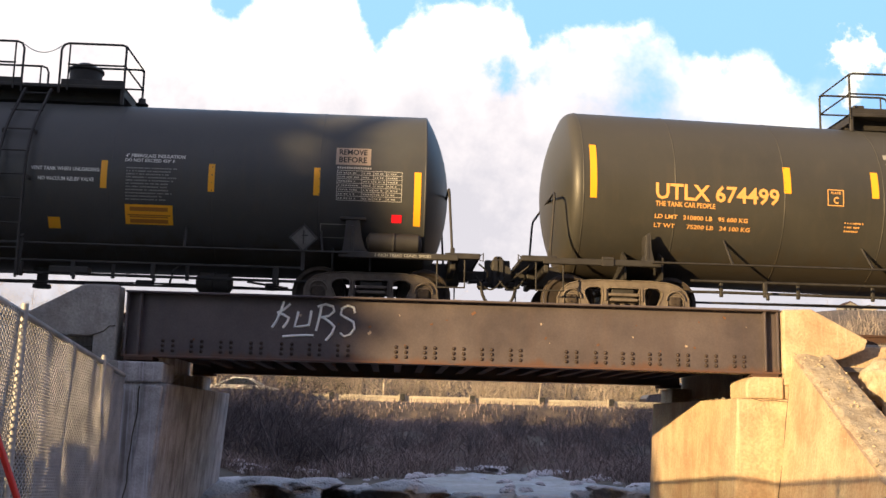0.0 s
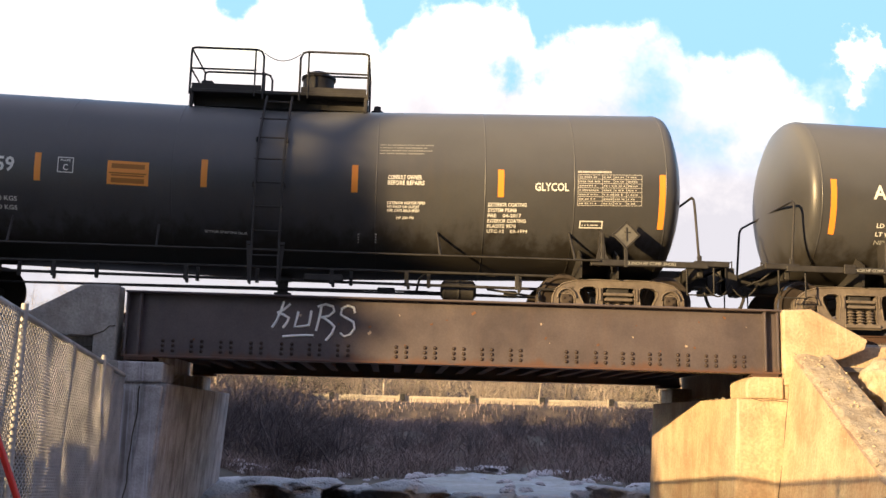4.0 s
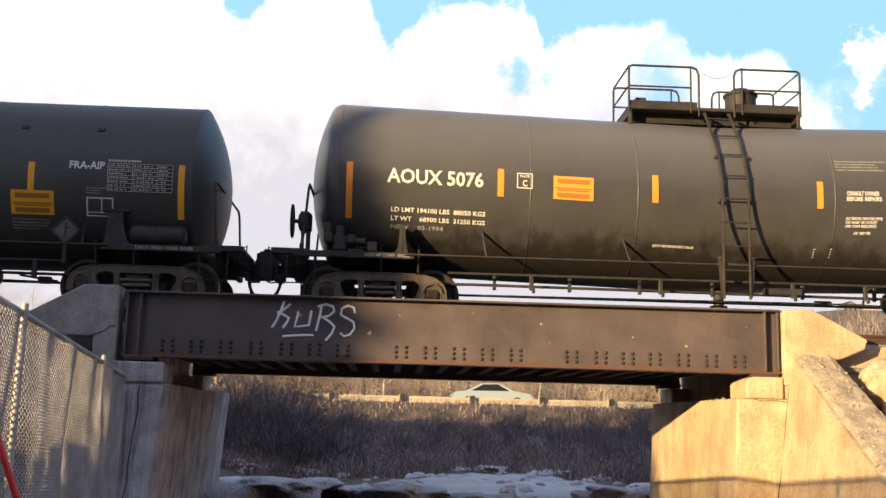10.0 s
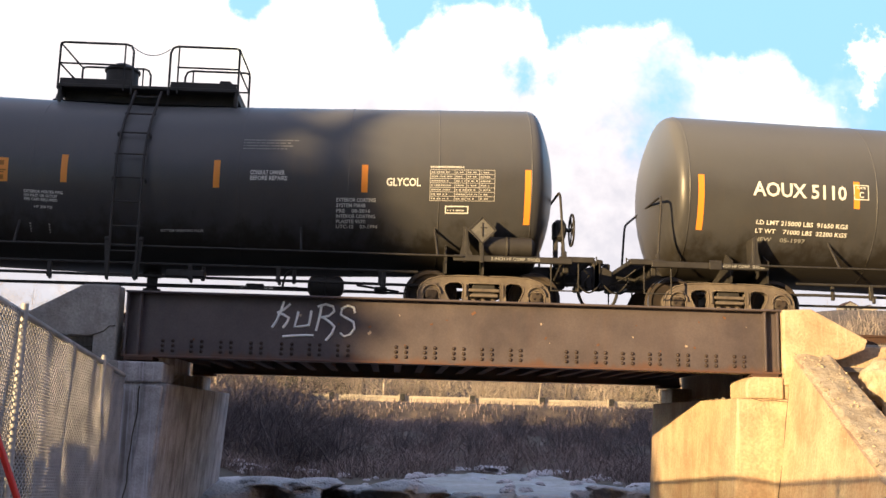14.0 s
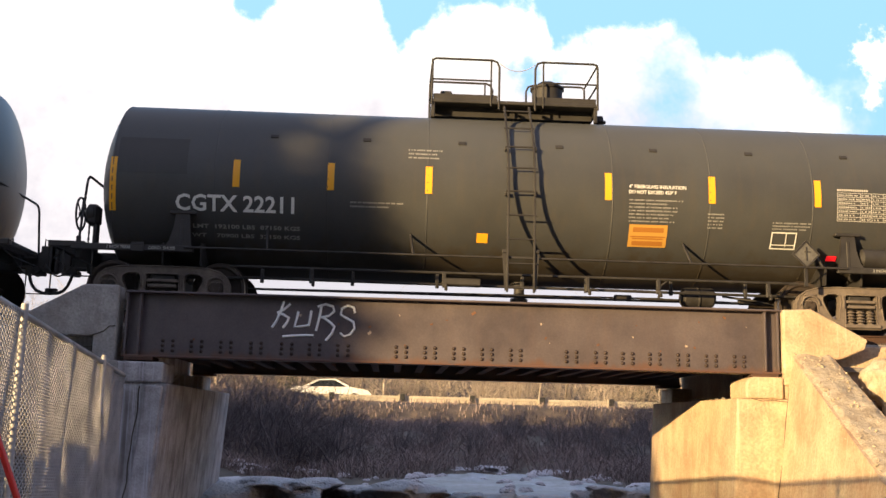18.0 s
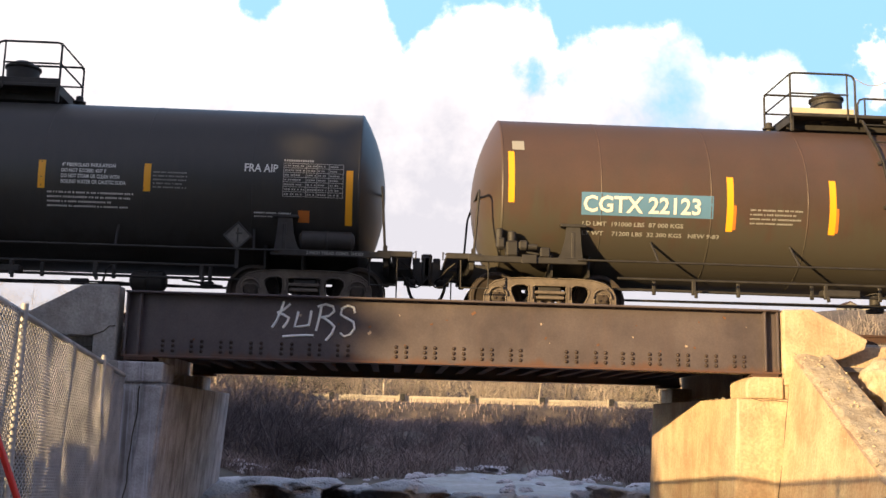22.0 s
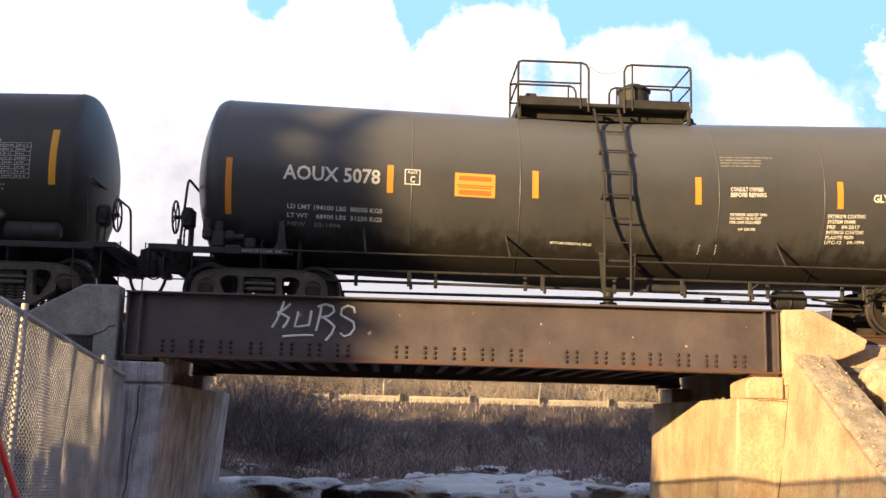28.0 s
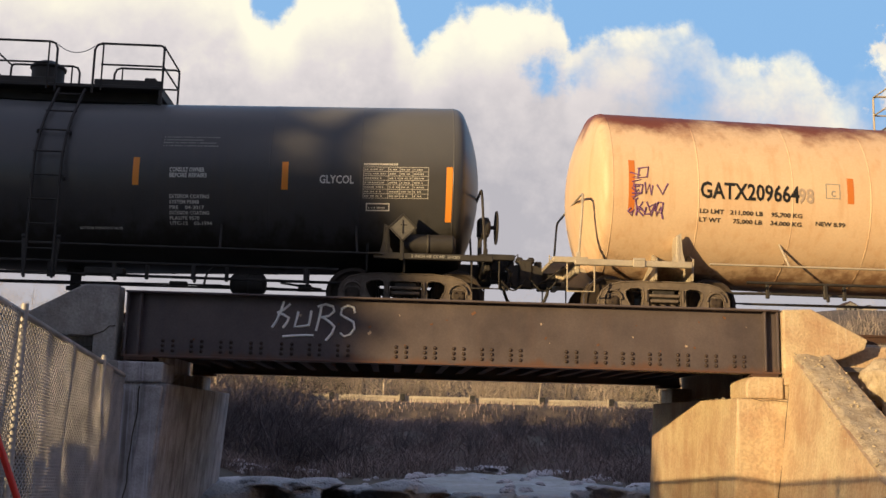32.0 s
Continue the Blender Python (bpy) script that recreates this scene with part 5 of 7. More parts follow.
def aoux(number, turned=False, ld=("LD LMT 194100 LBS  88050 KGS", "LT WT    68900 LBS  31250 KGS", "NEW    03-1994"), year="04-2017", made="03-1994", spread=0.0, seed=1, num=0.0, plate=0.0, hot=None, coat=None, gly=0.0):
    """Black glycol car with a shell that dips to the middle; turned: coupled the other way round."""
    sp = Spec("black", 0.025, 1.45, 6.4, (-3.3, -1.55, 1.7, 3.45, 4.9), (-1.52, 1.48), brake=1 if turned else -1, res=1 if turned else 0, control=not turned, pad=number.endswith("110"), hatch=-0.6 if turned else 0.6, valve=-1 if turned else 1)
    car = base_car(sp, "black glycol tank car, yellow stripes and white stencilling", seed)
    dn = -0.08 if spread else -0.02
    lettering(car, sp, number, -5.54 + dn + num, -0.15, 1.55, 0.23, "letter")
    for k, line in enumerate(ld):
        lettering(car, sp, line, -5.46 + dn + num, -0.62 - 0.145 * k, 1.52 if k < 2 else 0.85, 0.075, "letter" if k < 2 else "faint")
    for x, s in ((-3.7 - spread * 0.3, -0.28), (-1.09 - spread * 0.5 + (hot or 0.0), -0.23), (1.3 + spread * 0.2, -0.24), (3.65 + spread, -0.29)):
        stripe(car, sp, x, s, 0.1, 0.45, "stripe_amber")
    stripe(car, sp, -6.27, -0.78, 0.1, 0.92, "stripe_amber")
    stripe(car, sp, 6.28, -0.8, 0.1, 0.9, "stripe_amber")
    framed(car, sp, -3.34 - spread * 0.4 + plate, -0.13, 0.25, 0.25, "letter", letters=PLATE)
    phone_sign(car, sp, -2.56 - spread * 0.8 + plate * 0.65, -0.27)
    lettering(car, sp, "BOTTOM OPERATING VALVE", 0.47 if turned else -1.02 - spread * 0.5, -0.97, 0.67, 0.045, "letter")
    bars(car, sp, 1.74, 0.4, 0.88, 0.22, 4, "faint", seed)
    lines(car, sp, ("CONSULT OWNER", "BEFORE REPAIRS"), 1.88, -0.02, 0.09, 0.07, 0.042, "letter")
    hx = -1.65 if turned else 1.88
    lines(car, sp, ("EXTERIOR HEATER PIPES", "NO INLET OR OUTLET", "PIPE CAPS REQUIRED"), hx, -0.42, 0.062, 0.045, 0.029, "letter")
    lettering(car, sp, "HP 200 PSI", hx + 0.15, -0.66, 0.28, 0.045, "letter")
    lines(car, sp, ("EXTERIOR COATING", "SYSTEM P584B", "PRE    " + year, "INTERIOR COATING", "PLASITE 9570", "UTC-12    " + made), coat or (1.89 if turned else 3.5), -0.44, 0.088, 0.06, 0.039, "letter")
    for x in ((-1.6, -1.3) if turned else (1.42, 1.7)):
        bars(car, sp, x, -1.1, 0.04, 0.2, 4, "letter", 2)
    lettering(car, sp, "GLYCOL", 4.25 + gly, -0.18, 0.55, 0.13, "letter")
    bars(car, sp, 4.95 + gly, 0.12, 0.5, 0.045, 1, "letter", 5)
    table(car, sp, 4.95 + gly, -0.41, 1.04, 0.5, "letter")
    framed(car, sp, 5.0, -0.62 if turned else -0.79, 0.38, 0.13, "letter", 0.02)
    bars(car, sp, 5.04, -0.59 if turned else -0.76, 0.3, 0.06, 1, "letter", 3)
    placard(car, sp, 5.6 if turned else 5.72)
    sill_text(car, sp, "2 INCH HF COMP. SHOES", 5.75, 0.78)
    sill_text(car, sp, "2 INCH HF COMP. SHOES", -6.0, 0.78)
    return car


def sill_text(car, sp, text, x, w, h=0.05):
    """Stencilled words on the outer face of the side sill."""
    v, f = flat_text(text)
    tagged(part("stencil", Shape().add([(x + w * a, -1.484, 0.947 + h * b) for a, b in v], f).mesh("stencil", M["faint"]), car), kind="stuff")


def straight(paint, label, seed, **kw):
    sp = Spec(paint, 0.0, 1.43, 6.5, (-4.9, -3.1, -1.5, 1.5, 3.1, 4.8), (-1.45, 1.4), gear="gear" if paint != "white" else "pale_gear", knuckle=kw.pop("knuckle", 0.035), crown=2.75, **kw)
    car = base_car(sp, label, seed)
    if paint != "brown":
        sill_text(car, sp, "2 INCH TREAD COND. SHOES", 5.72, 0.9)
        sill_text(car, sp, "2 INCH TREAD", -6.5, 0.4)
        sill_text(car, sp, "COND. SHOES", -5.85, 0.42)
    return car, sp


DULL = "dull black insulated tank car with yellow reflective stripes"
LDS = ("LD LMT  192100 LBS  87150 KGS", "LT WT    70900 LBS  32150 KGS")
FIBER = ("4\" FIBERGLASS INSULATION", "DO NOT EXCEED 450° F")


def cgtx_173():
    car, sp = straight("olive", DULL, 2, brake=-1, pull=0.3)
    lettering(car, sp, "CGTX 22173", -5.54, -0.44, 1.8, 0.25, "faint")
    lines(car, sp, LDS, -5.25, -0.78, 0.16, 0.07, 0.062, "faint")
    panel(car, sp, -6.15, -0.66, 0.16, 0.13, "lamp", "glowing_red_reflector", 0.012)
    for x in (-4.69, -3.23, -1.55, 1.35, 3.04, 4.71):
        stripe(car, sp, x, -0.27, 0.1)
    stripe(car, sp, 6.32, -0.72, 0.11, 0.88)
    stripe(car, sp, -6.4, -0.72, 0.11, 0.88)
    framed(car, sp, -3.09, -0.42, 0.26, 0.25, "faint", letters=PLATE)
    bars(car, sp, -2.68, -0.31, 0.88, 0.13, 2, "faint", 2)
    lettering(car, sp, "VENT TANK WHEN UNLOADING", 0.26, -0.01, 1.07, 0.06, "letter")
    lettering(car, sp, "NO VACUUM RELIEF VALVE", 0.38, -0.17, 0.87, 0.06, "letter")
    lines(car, sp, FIBER, 1.72, 0.25, 0.08, 0.06, 0.039, "letter")
    bars(car, sp, 1.75, -0.45, 0.8, 0.55, 11, "faint", 6)
    phone_sign(car, sp, 1.74, -0.84, 0.75, 0.33, "stripe")
    panel(car, sp, 5.05, 0.25, 0.56, 0.31, "tan_panel")
    lines(car, sp, ("REMOVE", "BEFORE"), 5.1, 0.43, 0.14, 0.1, 0.075, "ink")
    table(car, sp, 5.08, -0.33, 1.04, 0.48, "letter")
    panel(car, sp, 5.97, -0.67, 0.16, 0.13, "lamp", "glowing_red_reflector", 0.012)
    panel(car, sp, 0.52, -0.96, 0.19, 0.2, "stripe")
    framed(car, sp, 4.83, -0.97, 0.42, 0.25, "faint")
    placard(car, sp, 4.6, 1.2)
    return car


def cgtx_222():
    car, sp = straight("olive", DULL + " and red reflectors", 5, brake=-1)
    lettering(car, sp, "CGTX 22222", -5.39, -0.35, 1.93, 0.26, "tan_panel")
    lines(car, sp, LDS, -5.39, -0.5, 0.16, 0.07, 0.064, "faint")
    for x in (-3.17, -1.48, 1.42, 3.09):
        stripe(car, sp, x, -0.2, 0.1)
    panel(car, sp, 4.75, -0.28, 0.1, 0.42, "gear")
    stripe(car, sp, -6.5, -0.65, 0.1, 0.87)
    stripe(car, sp, 6.38, -0.67, 0.1, 0.88)
    framed(car, sp, -1.84, -0.27, 0.26, 0.26, "letter", 0.02, letters=PLATE)
    lines(car, sp, FIBER, -2.83, 0.0, 0.08, 0.055, 0.038, "tan_panel")
    lines(car, sp, ("CONSULT OWNER BEFORE", "REPAIRING TANK"), -2.83, -0.2, 0.08, 0.055, 0.038, "tan_panel")
    bars(car, sp, -1.48, 0.47, 0.56, 0.22, 3, "tan_panel", 4)
    bars(car, sp, 1.84, -0.28, 0.85, 0.62, 9, "tan_panel", 5)
    phone_sign(car, sp, 1.86, -0.75, 0.66, 0.38, "stripe_dim")
    table(car, sp, 5.22, -0.24, 1.04, 0.47, "letter")
    for x, s in ((-6.04, -0.58), (6.06, -0.68)):
        panel(car, sp, x, s, 0.18, 0.13, "lamp", "glowing_red_reflector", 0.012)
    panel(car, sp, 0.56, -0.96, 0.18, 0.17, "stripe")
    lettering(car, sp, "OUTLET", 1.0, -1.13, 0.25, 0.06, "letter")
    panel(car, sp, 4.4, -0.72, 0.3, 0.12, "ink")
    framed(car, sp, 4.92, -0.9, 0.45, 0.26, "faint")
    placard(car, sp, 4.64, 1.2)
    return car


def cgtx_209():
    car, sp = straight("olive", DULL, 7, brake=-1)
    lettering(car, sp, "CGTX 22209", -5.39, -0.39, 1.97, 0.25, "tan_panel")
    lines(car, sp, LDS, -5.39, -0.54, 0.16, 0.07, 0.066, "faint")
    for x in (-3.38, -1.7, 1.84, 3.96):
        stripe(car, sp, x, -0.34, 0.1)
    stripe(car, sp, -6.35, -0.75, 0.1, 0.88)
    stripe(car, sp, 6.31, -0.74, 0.1, 0.88)
    panel(car, sp, -3.06, -0.37, 0.42, 0.3, "ink")
    framed(car, sp, -3.04, -0.34, 0.25, 0.25, "letter", 0.02, letters=PLATE)
    bars(car, sp, -2.48, -0.71, 0.89, 0.35, 4, "faint", 3)
    lines(car, sp, FIBER, 2.17, -0.41, 0.08, 0.06, 0.039, "letter")
    phone_sign(car, sp, 3.7, -0.73, 0.67, 0.39, "stripe")
    lettering(car, sp, "FRA-AIP", 4.6, 0.03, 0.55, 0.12, "letter")
    table(car, sp, 5.2, -0.31, 1.02, 0.44, "letter", 7, "ink")
    framed(car, sp, 4.88, -0.73, 0.42, 0.31, "letter", 0.02)
    panel(car, sp, 5.11, -0.68, 0.015, 0.24, "letter")
    panel(car, sp, 4.9, -0.67, 0.38, 0.014, "letter")
    bars(car, sp, 4.88, -0.37, 0.32, 0.12, 3, "faint", 9)
    panel(car, sp, -5.0, -1.0, 0.15, 0.1, "lamp", "glowing_red_reflector", 0.012)
    bars(car, sp, 3.7, -1.0, 0.6, 0.22, 4, "faint", 4)
    lettering(car, sp, "OUTLET", 1.02, -1.22, 0.25, 0.06, "letter")
    for x in (-4.3, -2.2, -0.8, 0.75, 2.3, 3.8, 5.0):
        part("lug", Shape().box(on_shell(sp, x, 0.75, 0.0), (0.13, 0.03, 0.07), pose(0, 0, 0, -30, 0, 0), 0.01).mesh("lug", M["gear"]), car)
    placard(car, sp, 4.64, 1.2)
    return car


def cgtx_211():
    car, sp = straight("olive", DULL + ", patched", 11, brake=-1)
    lettering(car, sp, "CGTX 22211", -5.5, -0.57, 1.88, 0.26, "letter")
    lines(car, sp, LDS, -5.44, -0.86, 0.16, 0.07, 0.066, "faint")
    for x in (-4.61, -3.11, -1.54, 1.37, 3.07, 4.82):
        stripe(car, sp, x, -0.18, 0.11)
    stripe(car, sp, -6.54, -0.62, 0.1, 0.87)
    stripe(car, sp, 6.33, -0.62, 0.12, 0.87)
    panel(car, sp, -6.44, 0.0, 1.1, 0.62, "jet", "dark_patch")
    bars(car, sp, -1.82, 0.39, 0.56, 0.22, 3, "faint", 3)
    bars(car, sp, -2.73, -0.45, 0.86, 0.13, 2, "faint", 4)
    lines(car, sp, FIBER, 1.76, 0.03, 0.09, 0.06, 0.039, "letter")
    bars(car, sp, 1.77, -0.53, 0.9, 0.4, 7, "faint", 5)
    phone_sign(car, sp, 1.79, -0.95, 0.63, 0.39, "stripe_dim")
    table(car, sp, 5.2, -0.39, 1.01, 0.46, "letter")
    framed(car, sp, 4.14, -0.91, 0.42, 0.3, "letter", 0.02)
    panel(car, sp, 4.38, -0.86, 0.015, 0.23, "letter")
    panel(car, sp, 4.16, -0.84, 0.38, 0.015, "letter")
    bars(car, sp, 4.14, -0.58, 0.66, 0.15, 3, "faint", 12)
    panel(car, sp, 5.12, -1.1, 0.17, 0.1, "lamp", "glowing_red_reflector", 0.012)
    panel(car, sp, -0.68, -0.97, 0.18, 0.17, "stripe")
    bars(car, sp, 3.07, -0.6, 0.3, 0.28, 5, "faint", 6)
    for x in (-4.0, -2.5, -0.95, 0.65, 2.2, 3.8, 5.4):
        part("lug", Shape().box(on_shell(sp, x, 0.75, 0.0), (0.13, 0.03, 0.07), pose(0, 0, 0, -30, 0, 0), 0.01).mesh("lug", M["gear"]), car)
    placard(car, sp, 4.62, 1.2)
    return car


def cgtx_123():
    car, sp = straight("brown", "dark brown tank car with long yellow stripes, blue number panel", 13, brake=1, res=0, control=True, hatch=-0.6, valve=-1, toe="cream_plate")
    panel(car, sp, -5.23, -0.43, 2.16, 0.37, "blue_panel", "number_panel")
    lettering(car, sp, "CGTX 22123", -5.2, -0.37, 1.92, 0.26, "letter", 0.016)
    lines(car, sp, ("LD LMT  191000 LBS  87 000 KGS", "LT WT    71200 LBS  32 300 KGS   NEW 9-83"), -5.2, -0.6, 0.16, 0.07, 0.055, "faint")
    for x in (-2.85, -1.15, 1.14, 3.53):
        stripe(car, sp, x, -0.63, 0.11, 0.9)
        panel(car, sp, x + 0.11, -0.6, 0.05, 0.4, "stripe_dull")
    stripe(car, sp, -6.42, -0.27, 0.1, 0.89)
    stripe(car, sp, 6.3, -0.27, 0.12, 0.9)
    phone_sign(car, sp, 0.38, 0.15, 0.62, 0.38)
    panel(car, sp, 0.51, -0.38, 0.26, 0.12, "teal")
    scrawl(car, sp, 1.72, -0.55, [[(0.0, 0.3), (0.2, 0.38), (0.38, 0.3), (0.3, 0.1), (0.1, 0.05), (0.02, 0.2), (0.2, 0.3)], [(0.05, 0.0), (0.2, 0.2), (0.4, 0.35)], [(0.1, 0.15), (0.35, 0.05), (0.42, 0.2)]], "teal", 0.02)
    lines(car, sp, FIBER, 2.17, -0.29, 0.08, 0.06, 0.039, "letter")
    bars(car, sp, 2.4, -0.55, 0.7, 0.14, 3, "faint", 3)
    bars(car, sp, -2.46, -0.51, 0.88, 0.29, 4, "faint", 4)
    bars(car, sp, 0.42, -1.2, 0.62, 0.36, 4, "letter", 5)
    bars(car, sp, 0.5, -0.75, 0.5, 0.16, 2, "letter", 6)
    lettering(car, sp, "FRA AIP", 4.3, 0.04, 0.54, 0.11, "letter")
    panel(car, sp, 4.86, -0.4, 1.12, 0.7, "tan_panel")
    table(car, sp, 4.89, -0.37, 1.05, 0.46, "letter", 7, "brown")
    framed(car, sp, 3.99, -0.71, 0.42, 0.31, "tan_panel", 0.02)
    bars(car, sp, 4.75, -0.98, 0.6, 0.16, 3, "letter", 7)
    for x in (-6.35, 6.0):
        panel(car, sp, x, 0.66, 0.2, 0.2, "faint")
    placard(car, sp, 4.64, 1.2)
    return car


def cgtx_148():
    car, sp = straight("jet", DULL + " and white lettering", 14, brake=-1, res=1)
    lettering(car, sp, "CGTX 22148", -5.38, -0.22, 1.91, 0.25, "letter")
    lines(car, sp, LDS, -5.37, -0.52, 0.17, 0.08, 0.065, "letter")
    for x in (-3.02, -1.46, 1.45, 3.1):
        stripe(car, sp, x, -0.3, 0.11)
    stripe(car, sp, -6.49, -0.73, 0.11, 0.9)
    stripe(car, sp, 6.3, -0.75, 0.11, 0.9)
    framed(car, sp, -2.81, -0.2, 0.26, 0.26, "letter", letters=PLATE)
    lines(car, sp, ("CONSULT OWNER BEFORE", "REPAIRING TANK"), -2.45, -0.13, 0.07, 0.05, 0.033, "letter")
    for x in (-0.05, 0.39):
        panel(car, sp, x, -0.76, 0.24, 0.11, "sign" if x < 0 else "tan_panel")
    lines(car, sp, FIBER + ("DO NOT STEAM OR CLEAN WITH", "BOILING WATER OR CAUSTIC SODA"), 1.81, 0.06, 0.09, 0.06, 0.035, "letter")
    bars(car, sp, 1.6, -0.6, 1.37, 0.29, 4, "letter", 7)
    bars(car, sp, 3.25, -0.25, 0.56, 0.3, 5, "faint", 8)
    lettering(car, sp, "FRA AIP", 4.68, 0.08, 0.53, 0.13, "letter")
    table(car, sp, 5.3, -0.3, 0.95, 0.54, "letter")
    bars(car, sp, 4.85, -0.66, 0.6, 0.12, 2, "letter", 9)
    panel(car, sp, 5.55, -0.72, 0.18, 0.2, "stripe_dull")
    placard(car, sp, 4.64, 1.2)
    return car


def cgtx_178():
    car, sp = straight("white", "soiled white tank car with black graffiti and orange stripes", 15, brake=1, res=0, control=True, valve=-1, hatch=-0.55, knuckle=0.12)
    for o in car.children_recursive:
        if o.name.startswith("saddle_bracket"):
            o.data.materials[0] = M["primer"]
    panel(car, sp, -5.43, -0.32, 2.18, 0.34, "tan_panel", "number_panel")
    lettering(car, sp, "CGTX 22178", -5.38, -0.28, 1.93, 0.27, "ink", 0.016)
    lines(car, sp, ("LD LMT   192000 LBS   87100 KGS", "LT WT     71000 LBS   32200 KGS"), -5.42, -0.5, 0.16, 0.07, 0.043, "tag_dark")
    for x in (-3.34, -1.5, 1.32, 3.81):
        stripe(car, sp, x, -0.34, 0.11)
    stripe(car, sp, -6.54, -0.73, 0.11, 0.9)
    stripe(car, sp, 6.3, -0.79, 0.12, 0.9)
    panel(car, sp, -4.17, -0.8, 0.16, 0.1, "lamp", "glowing_red_reflector")
    panel(car, sp, 4.0, -0.72, 0.16, 0.1, "lamp", "glowing_red_reflector")
    for s in (-0.42, 0.08):
        panel(car, sp, -4.15, s, 0.1, 0.08, "gear")
    bars(car, sp, 1.48, 0.34, 0.66, 0.22, 4, "faint", 3)
    lines(car, sp, ("CONSULT OWNER", "BEFORE REPAIRS"), 1.52, -0.1, 0.085, 0.06, 0.033, "faint")
    bars(car, sp, 0.94, -1.01, 0.6, 0.26, 4, "tag_dark", 4)
    lines(car, sp, ("EXTERIOR COATING", "SYSTEM P905", "F-73 03-2006", "INTERIOR COATING"), 3.14, -0.58, 0.09, 0.06, 0.03, "tag_dark")
    panel(car, sp, 3.1, -0.95, 0.5, 0.1, "tan_panel")
    phone_sign(car, sp, 3.04, -0.32, 0.66, 0.39, "stripe")
    table(car, sp, 4.82, -0.43, 1.0, 0.47, "faint", 7, "gear")
    panel(car, sp, 4.8, 0.06, 0.3, 0.1, "sign")
    panel(car, sp, 4.82, -0.91, 0.43, 0.35, "gear")
    framed(car, sp, 4.86, -0.87, 0.35, 0.27, "faint", 0.02)
    panel(car, sp, 4.3, -0.38, 0.4, 0.12, "gear")
    panel(car, sp, 4.42, -0.7, 0.36, 0.14, "gear")
    scrawl(car, sp, 0.45, -0.72, ALERT, "tag_dark", 0.012, 0.92, "black spray-painted scrawl")
    scrawl(car, sp, 1.62, -0.78, LOOPS, "tag_dark", 0.011, 0.95, "black spray-painted scrawl")
    scrawl(car, sp, 5.3, -0.82, LOOPS, "faint", 0.014, 1.15, "grey spray-painted scrawl")
    panel(car, sp, 0.72, -0.98, 0.2, 0.16, "tan_panel")
    placard(car, sp, 4.62, 1.1, "cream_plate")
    return car


def cgtx_117():
    car, sp = straight("olive", DULL, 16, brake=1, res=0)
    lettering(car, sp, "CGTX 22117", -5.4, -0.35, 1.9, 0.25, "faint")
    for x in (-3.1, -1.5, 0.58, 2.25, 4.4):
        stripe(car, sp, x, -0.38, 0.1)
    stripe(car, sp, 6.36, -0.79, 0.1, 0.88)
    stripe(car, sp, -6.4, -0.79, 0.1, 0.88)
    bars(car, sp, 0.65, -0.54, 0.89, 0.15, 2, "faint", 2)
    bars(car, sp, 1.94, -0.52, 0.94, 0.14, 2, "faint", 3)
    phone_sign(car, sp, 3.21, -0.76, 0.67, 0.37, "stripe_dark")
    panel(car, sp, 0.78, -1.08, 0.34, 0.3, "tan_panel")
    table(car, sp, 5.31, -0.37, 1.02, 0.45, "placard")
    framed(car, sp, 4.84, -0.8, 0.43, 0.31, "placard", 0.02)
    placard(car, sp, 4.64, 1.2)
    return car


def utlx(number, seed=1, patched=False, load=("LD LMT   210800 LB   95 600 KG", "LT WT      75200 LB   34 100 KG")):
    sp = Spec("umber", 0.024, 1.46, 6.4, (-4.9, -3.1, -1.45, 1.35, 3.15, 4.9), (-1.6, 1.29), brake=1, hatch=0.4, dome=0.38, pad=True)
    car = base_car(sp, "dull black tank car with amber stencilled lettering", seed)
    if patched:
        panel(car, sp, -3.05, -1.2, 3.0, 1.02, "jet", "fresh_paint")
        panel(car, sp, 0.35, -1.2, 3.75, 1.02, "jet", "fresh_paint")
    lettering(car, sp, number, -5.23, -0.25, 2.03, 0.26, "amber")
    lettering(car, sp, "THE TANK CAR PEOPLE", -5.23, -0.37, 0.98, 0.08, "amber")
    lines(car, sp, load, -5.23, -0.57, 0.15, 0.07, 0.051, "amber")
    for x in (-3.12, -1.66, 1.47, 2.94):
        stripe(car, sp, x, -0.05, 0.12, 0.45)
    stripe(car, sp, -6.3, -0.3, 0.11, 0.92)
    stripe(car, sp, 6.25, -0.4, 0.11, 0.92)
    framed(car, sp, -2.4, -0.21, 0.27, 0.27, "amber", letters=PLATE)
    bars(car, sp, -2.1, -0.64, 0.33, 0.2, 3, "amber", 3)
    panel(car, sp, -1.37, 0.68, 0.68, 0.1, "faint")
    bars(car, sp, -1.35, 0.42, 0.56, 0.2, 3, "letter", 5)
    bars(car, sp, 0.84, 0.72, 0.47, 0.08, 1, "amber", 6)
    bars(car, sp, 1.76, -0.51, 0.3, 0.06, 1, "amber", 7)
    framed(car, sp, 4.2, -0.69, 0.38, 0.3, "letter", 0.03)
    panel(car, sp, 4.36, -0.5, 0.04, 0.1, "letter")
    table(car, sp, 5.0, -0.3, 0.95, 0.57, "letter", 8)
    bars(car, sp, 5.0, -0.5, 0.6, 0.14, 2, "amber", 8)
    placard(car, sp, 5.45)
    return car


